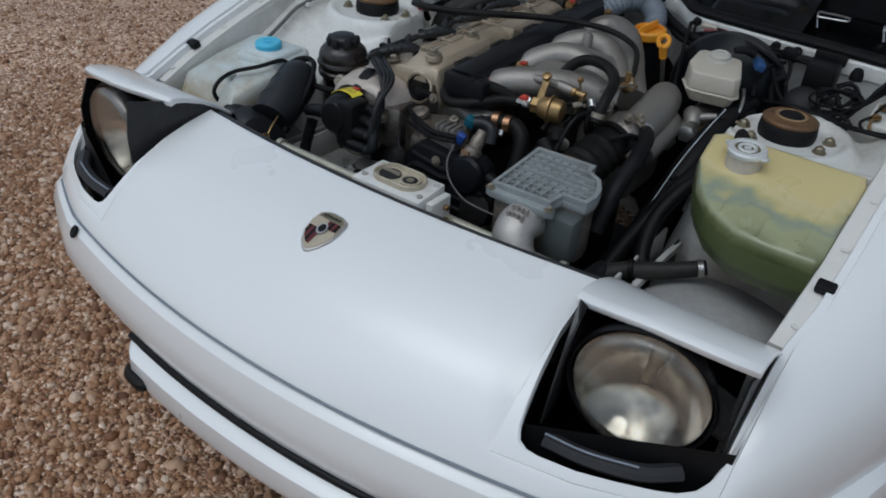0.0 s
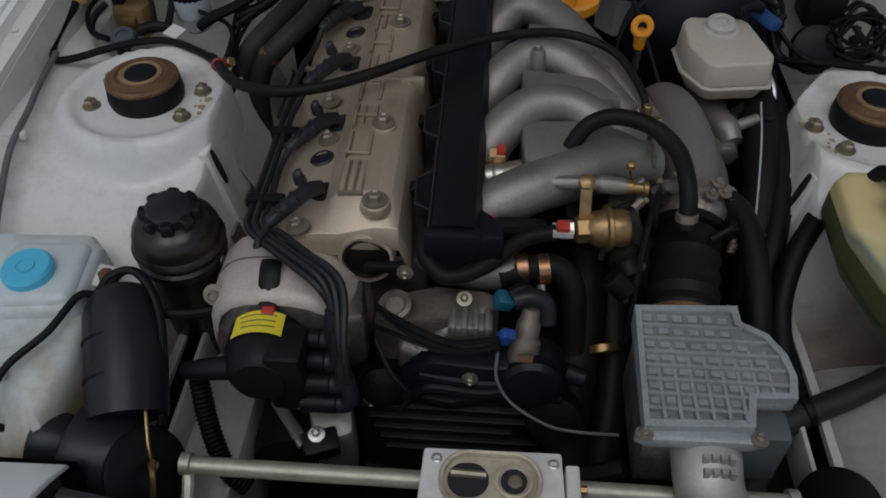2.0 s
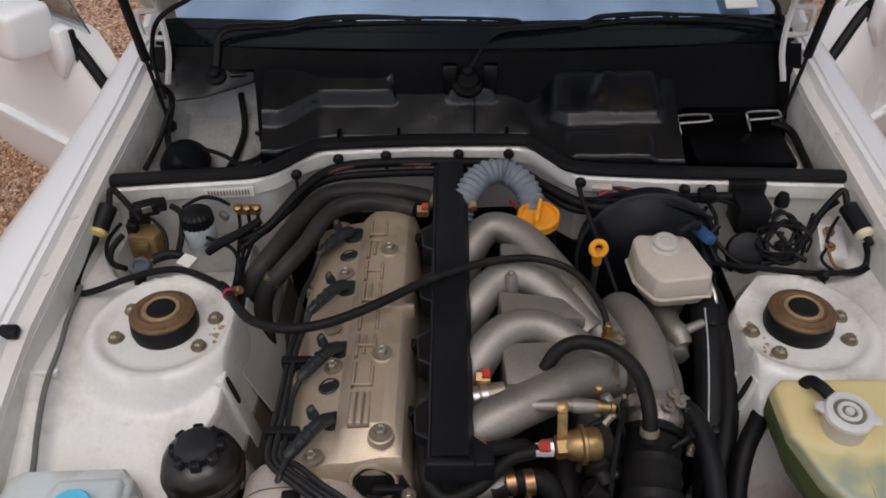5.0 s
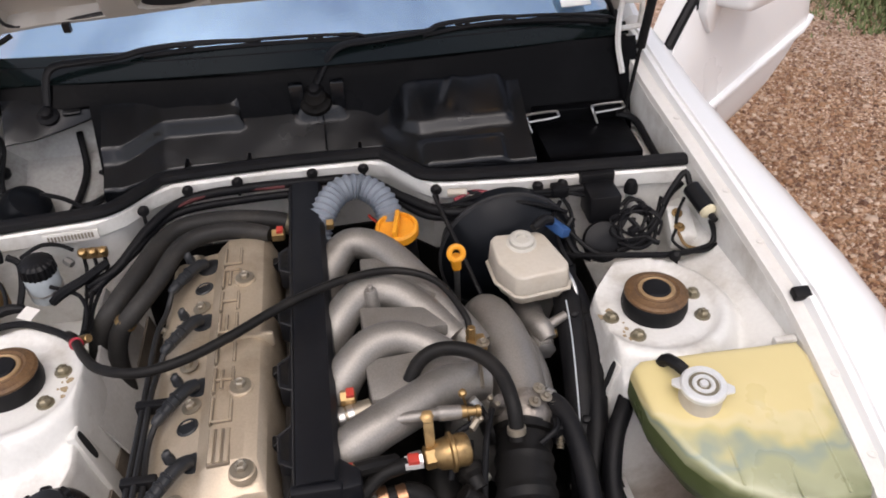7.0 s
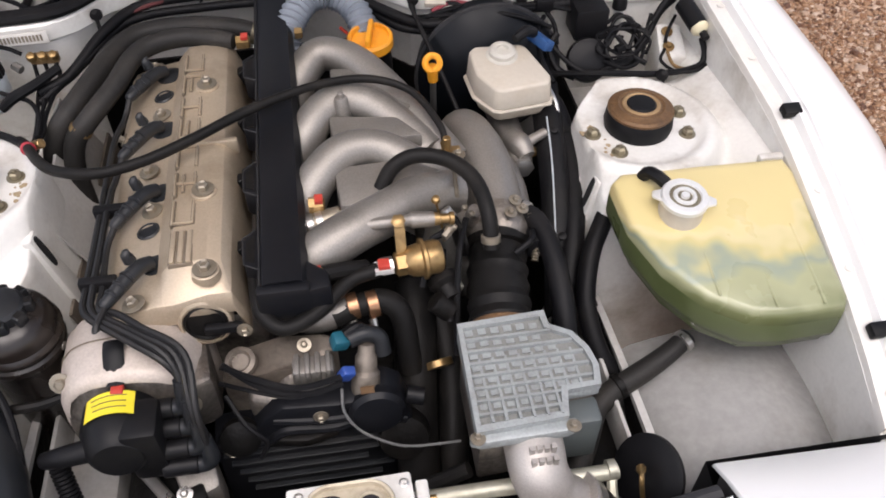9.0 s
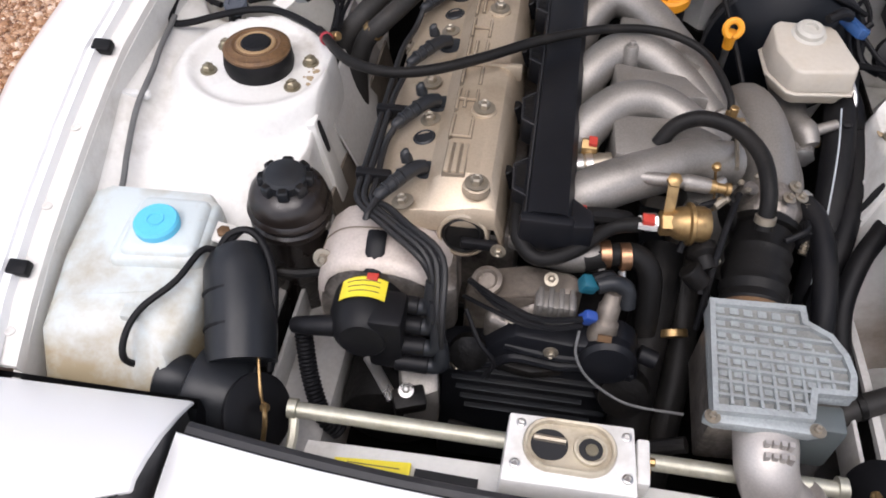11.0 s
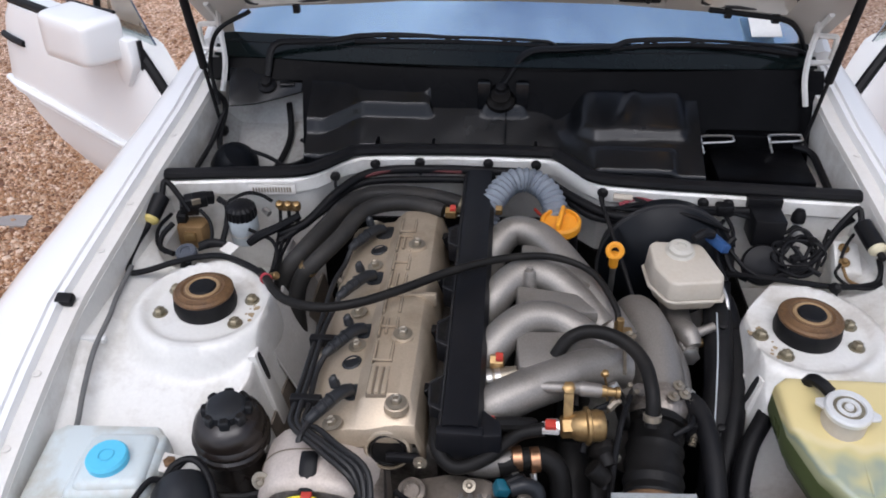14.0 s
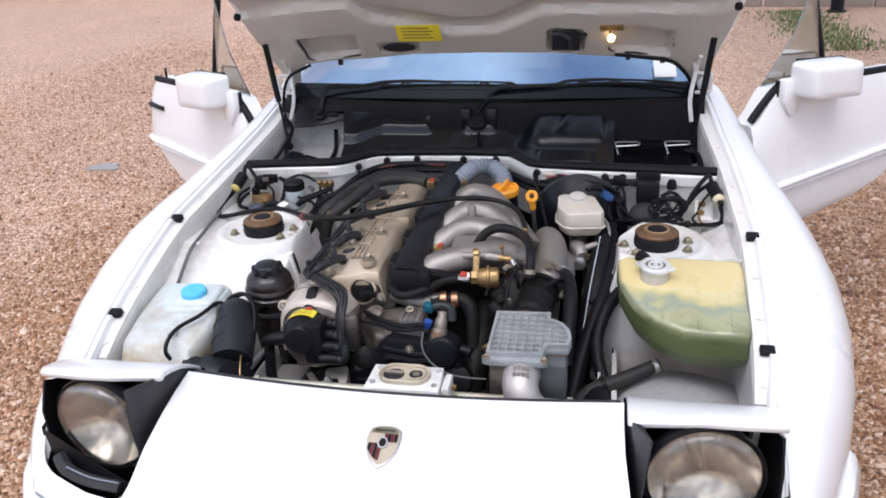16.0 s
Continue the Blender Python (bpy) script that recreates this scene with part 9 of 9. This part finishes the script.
def headlamp_drive():
    e = thing("headlamp_motor", (-0.40, -0.40, 0.48), "black headlamp lifting motor", "electric motor")
    part("can", G().tube([(-0.413, -0.309, 0.664), (-0.412, -0.312, 0.664), (-0.408, -0.322, 0.662), (-0.392, -0.370, 0.643), (-0.378, -0.425, 0.618)], [0.030, 0.036, 0.042, 0.043, 0.042], 24, 5), MOTOR, e)
    for d0 in (0.25, 0.62):
        at = Vector((-0.408, -0.322, 0.662)).lerp(Vector((-0.378, -0.425, 0.618)), d0)
        part("can_band", G().lathe(at, (0.030, -0.103, -0.044), [(0.0425, 0), (0.0434, 0.001), (0.0434, 0.004), (0.0425, 0.005)], 24), RUBBER, e)
    part("gear_housing", G().lathe((-0.440, -0.450, 0.597), (0.080, -0.006, -0.022), [(0.034, 0), (0.046, 0.004), (0.049, 0.012), (0.049, 0.060), (0.046, 0.068), (0.036, 0.074), (0.010, 0.076)], 30), MOTOR, e, "round black gear case")
    part("side_boss", G().lathe((-0.474, -0.447, 0.609), (0.080, -0.006, -0.022), [(0.022, 0), (0.029, 0.003), (0.031, 0.010), (0.031, 0.026), (0.028, 0.036)], 26), MOTOR, e)
    part("case_foot", G().cyl((-0.398, -0.452, 0.590), (-0.392, -0.470, 0.500), 0.044, 0.040, 24), MOTOR, e)
    for a in (0.6, 2.2, 3.9, 5.4):
        bolt((-0.366, -0.455 + 0.036 * math.cos(a), 0.577 + 0.036 * math.sin(a)), (0.96, -0.07, -0.26), 0.0035, e, GREASE, washer=False)
    part("wire_loop", G().tube([(-0.428, -0.330, 0.690), (-0.420, -0.302, 0.700), (-0.396, -0.292, 0.702), (-0.370, -0.312, 0.690), (-0.354, -0.350, 0.660), (-0.348, -0.42, 0.60)], 0.0048, 8, 6), RUBBER, e)
    part("wire_loop", G().tube([(-0.422, -0.320, 0.695), (-0.405, -0.288, 0.698), (-0.380, -0.298, 0.695), (-0.358, -0.335, 0.670)], 0.004, 8, 5), RUBBER, e)
    part("conduit", G().tube([(-0.362, -0.32, 0.665), (-0.330, -0.318, 0.665), (-0.30, -0.312, 0.668)], 0.006, 8, 4), GREASE, e)
    part("brass_rod", G().tube([(-0.362, -0.40, 0.645), (-0.346, -0.455, 0.62), (-0.34, -0.47, 0.60)], 0.002, 6, 3), BRASS, e)
    part("ribbed_loom", G().tube([(-0.318, -0.37, 0.62), (-0.305, -0.405, 0.575), (-0.285, -0.435, 0.54), (-0.262, -0.445, 0.52)], 0.012, 12, 6, ribs=0.002, pitch=0.005), RUBBER, e, "ribbed black loom")
    r = thing("headlamp_cross_rod", (0, -0.467, 0.60), "zinc plated rod linking the headlamps", "linkage rod")
    part("rod", G().cyl((-0.302, -0.466, 0.602), (0.312, -0.468, 0.602), 0.0095, seg=16), ZINC, r)
    for s in (-1, 1):
        x = s * 0.305
        part("crank", G().tube([(x, -0.466, 0.604), (x - s * 0.004, -0.490, 0.590), (x - s * 0.002, -0.515, 0.575)], 0.006, 6, 4, squash=0.5), ZINC, r)
        part("eye", G().lathe((x - 0.006, -0.466, 0.604), (1, 0, 0), [(0.0118, 0), (0.0118, 0.010), (0.006, 0.011)], 16), ZINC, r)
        d = thing("headlamp_gear", (s * 0.342, -0.478, 0.56), "black headlamp gear disc with a brass link", "gear disc", "headlamp gears")
        part("disc", G().lathe((s * 0.350, -0.476, 0.596), (-s * 0.80, -0.22, 0.55), [(0.046, 0), (0.048, 0.003), (0.048, 0.008), (0.044, 0.010), (0.010, 0.010)], 34), BLACK, d)
        part("link", G().tube([(s * 0.334, -0.476, 0.619), (s * 0.330, -0.488, 0.622), (s * 0.329, -0.497, 0.612), (s * 0.333, -0.506, 0.585)], 0.0030, 8, 4), BRASS, d, "brass coloured link")
        part("nut", G().lathe((s * 0.337, -0.475, 0.612), (-s * 0.80, -0.22, 0.55), [(0.006, 0), (0.006, 0.005), (0.003, 0.007)], 6), BRASS, d)
    b = thing("latch_box", (0.014, -0.495, 0.55), "white painted bonnet latch box with an oval plate", "bonnet latch")
    part("box", G().prism([(-0.060, -0.463), (0.072, -0.461), (0.076, -0.538), (-0.063, -0.540)], 0.57, lambda x, y: 0.659 + (y + 0.5) * 0.04, 0.03), BAYWHITE, b, bevel=0.003)
    part("side_flange", G().box(0.076, 0.090, -0.520, -0.468, 0.59, 0.652), BAYWHITE, b, bevel=0.003)
    def oval(w, h, z0, z1, cx=0.011, cy=-0.497):
        pts = []
        for k in range(24):
            a = 2 * math.pi * k / 24
            pts.append((cx + (w - h) * (1 if math.cos(a) > 0 else -1) + h * math.cos(a), cy + h * math.sin(a)))
        return G().prism(pts, z0, z1)
    tone = mat("stained_cream_metal", (0.50, 0.44, 0.33), 0.45, metal=0.2, var=0.15, scale=30, dirt=(0.18, 0.12, 0.07), amount=0.8, dscale=26)
    def oval_loop(w, h, z):
        return [(0.005 + (w - h) * (1 if math.cos(a) > 0 else -1) + h * math.cos(a), -0.4955 + h * math.sin(a), z) for a in np.linspace(0, 2 * math.pi, 33)[:-1] + 0.05]
    loops = [oval_loop(*q) for q in ((0.0490, 0.0300, 0.656), (0.0485, 0.0295, 0.6655), (0.0470, 0.0280, 0.6675), (0.0445, 0.0255, 0.6665), (0.0435, 0.0245, 0.6600))]
    part("oval_rim", G().add([p for lp in loops for p in lp], [(q * 32 + i, q * 32 + (i + 1) % 32, q * 32 + 32 + (i + 1) % 32, q * 32 + 32 + i) for q in range(4) for i in range(32)]), tone, b, "stained cream oval latch rim")
    part("oval_plate", oval(0.0440, 0.0250, 0.6585, 0.6605, 0.005, -0.4955), tone, b, "stained cream latch floor")
    part("striker_hole", oval(0.0195, 0.0175, 0.6600, 0.6618, -0.016, -0.4955), DARK, b, "dark striker hole")
    part("catch_bar", G().cyl((-0.033, -0.489, 0.6618), (0.001, -0.490, 0.6618), 0.0040, seg=8), BOLT, b, "dull steel catch bar in the hole")
    part("latch_ring", G().lathe((0.0265, -0.4965, 0.6600), (0, 0, 1), [(0.0175, 0), (0.0175, 0.0055), (0.0150, 0.0062), (0.0135, 0.004), (0.003, 0.0038)], 24), tone, b)
    part("latch_core", G().lathe((0.0265, -0.4965, 0.6636), (0, 0, 1), [(0.0125, 0), (0.0125, 0.0015), (0.010, 0.0018), (0.003, 0.0018)], 18), DARK, b)
    part("latch_pin", G().lathe((0.0275, -0.4975, 0.6652), (0, 0, 1), [(0.0068, 0), (0.0066, 0.0018), (0.0048, 0.002), (0.0042, 0.001), (0.001, 0.001)], 14), DULLZINC, b, "dull latch pin")
    for x, y in ((-0.047, -0.474), (0.064, -0.474), (-0.050, -0.521), (0.065, -0.521)):
        part("rivet", G().lathe((x, y, 0.6585), (0, 0, 1), [(0.0055, 0), (0.0055, 0.0022), (0.0035, 0.003), (0.0025, 0.0015)], 12), STEEL, b)
    for z in (0.612, 0.635):
        part("pin", G().cyl((0.089, -0.485, z), (0.098, -0.485, z), 0.005, seg=8), BRASS, b)
    c = thing("front_crossmember", (0, -0.53, 0.5), "white painted front crossmember with slots", "crossmember")
    rows = [[(x, -0.500 - 0.010 * math.cos(x * 3) + d + 0.008, 0.596 - 0.03 * x * x / 0.16 + h) for x in np.linspace(-0.285, 0.285, 16)] for d, h in ((0.012, -0.035), (0.010, -0.004), (0.0, 0.0), (-0.030, 0.002), (-0.050, 0.010), (-0.056, 0.030))]
    part("beam", G().sheet(rows, (0, -0.004, -0.006)), BAYWHITE, c)
    for x0, x1 in ((-0.155, -0.085), (0.105, 0.165)):
        part("slot", G().tube([(x0, -0.522, 0.5985), (x1, -0.524, 0.5985)], 0.008, 10, 2, squash=0.4), DARK, c)
    lab = part("label", G().prism([(-0.245, -0.516), (-0.160, -0.510), (-0.160, -0.540), (-0.240, -0.546)], 0.590, 0.6015), YELLOW, c, "yellow label with dark print")
    g = G()
    for k in range(3):
        g.box(-0.230 + 0.006 * k, -0.172, -0.520 - 0.006 * k, -0.5188 - 0.006 * k, 0.6010, 0.6020)
    part("label_bars", g, PRINT, lab)


for fn in (washer_tank, power_steering, coolant_tank, brakes, clutch_and_valves, right_rear, headlamp_drive):
    fn()


def wiring():
    """Loose wires and small fittings at the back of the bay."""
    runs = (
        ("corner_wire", "thin black wires by the control valve", (
            [(-0.545, 0.215, 0.770), (-0.520, 0.190, 0.760), (-0.512, 0.160, 0.742), (-0.530, 0.140, 0.735)],
            [(-0.600, 0.215, 0.760), (-0.612, 0.180, 0.752), (-0.606, 0.150, 0.740), (-0.585, 0.130, 0.733)],
            [(-0.500, 0.240, 0.775), (-0.470, 0.255, 0.785), (-0.445, 0.262, 0.778), (-0.425, 0.262, 0.765)],
            [(-0.455, 0.200, 0.742), (-0.430, 0.190, 0.738), (-0.405, 0.172, 0.738), (-0.385, 0.130, 0.740), (-0.378, 0.08, 0.742)]), 0.0034),
        ("servo_wire", "black wires across the brake servo", (
            [(0.200, 0.246, 0.786), (0.250, 0.250, 0.795), (0.310, 0.246, 0.792), (0.372, 0.248, 0.790), (0.430, 0.240, 0.780)],
            [(0.175, 0.262, 0.776), (0.230, 0.236, 0.790), (0.300, 0.214, 0.800), (0.352, 0.205, 0.790), (0.390, 0.21, 0.77)],
            [(0.385, 0.235, 0.775), (0.365, 0.200, 0.770), (0.362, 0.150, 0.752), (0.372, 0.11, 0.735)],
            [(0.365, 0.215, 0.770), (0.388, 0.178, 0.752), (0.412, 0.150, 0.735), (0.44, 0.13, 0.726)]), 0.0038),
        ("horn_wire", "looped thin wires beside the relay box", (
            [(0.485, 0.205, 0.745), (0.505, 0.228, 0.765), (0.528, 0.222, 0.765), (0.540, 0.198, 0.740), (0.522, 0.172, 0.724)],
            [(0.470, 0.165, 0.728), (0.500, 0.150, 0.722), (0.532, 0.165, 0.726), (0.548, 0.200, 0.748), (0.562, 0.225, 0.770)],
            [(0.490, 0.160, 0.722), (0.515, 0.182, 0.735), (0.530, 0.210, 0.755), (0.512, 0.235, 0.768), (0.490, 0.225, 0.760)]), 0.0032),
        ("wing_wire", "thin brown and black wires on the inner wing", (
            [(0.572, 0.170, 0.738), (0.560, 0.150, 0.730), (0.575, 0.122, 0.727), (0.605, 0.118, 0.727), (0.630, 0.130, 0.730)],
            [(0.600, 0.215, 0.770), (0.585, 0.198, 0.757), (0.575, 0.180, 0.744)]), 0.0028),
    )
    for name, label, lines, r in runs:
        e = thing(name, lines[0][0], label, "wiring")
        for w in lines:
            part("wire", G().tube(w, r, 8, 6), RUBBER, e)
    b = thing("intake_bracket", (0.186, -0.045, 0.75), "small brass coloured bracket on the intake", "bracket")
    part("plate", G().box(0.172, 0.200, -0.066, -0.036, 0.742, 0.752), BRASS, b, bevel=0.003)
    part("post", G().cyl((0.180, -0.045, 0.750), (0.180, -0.044, 0.772), 0.006, seg=8), BRASS, b)
    bolt((0.194, -0.058, 0.752), (0, 0, 1), 0.005, b)
    part("arm", G().tube([(0.186, -0.06, 0.750), (0.182, -0.10, 0.757), (0.176, -0.15, 0.762)], 0.003, 6, 4), BOLT, b)
    c = thing("connector", (-0.592, 0.185, 0.765), "black multi-pin connector with dull pins", "connector")
    part("shell", G().box(-0.020, 0.020, -0.012, 0.012, -0.010, 0.012, pose(-0.560, 0.238, 0.775, 10, 0, 25)), BLACK, c, bevel=0.003)
    part("latch", G().box(-0.008, 0.008, -0.014, -0.010, 0.002, 0.014, pose(-0.560, 0.238, 0.775, 10, 0, 25)), BOLT, c, bevel=0.001)


wiring()
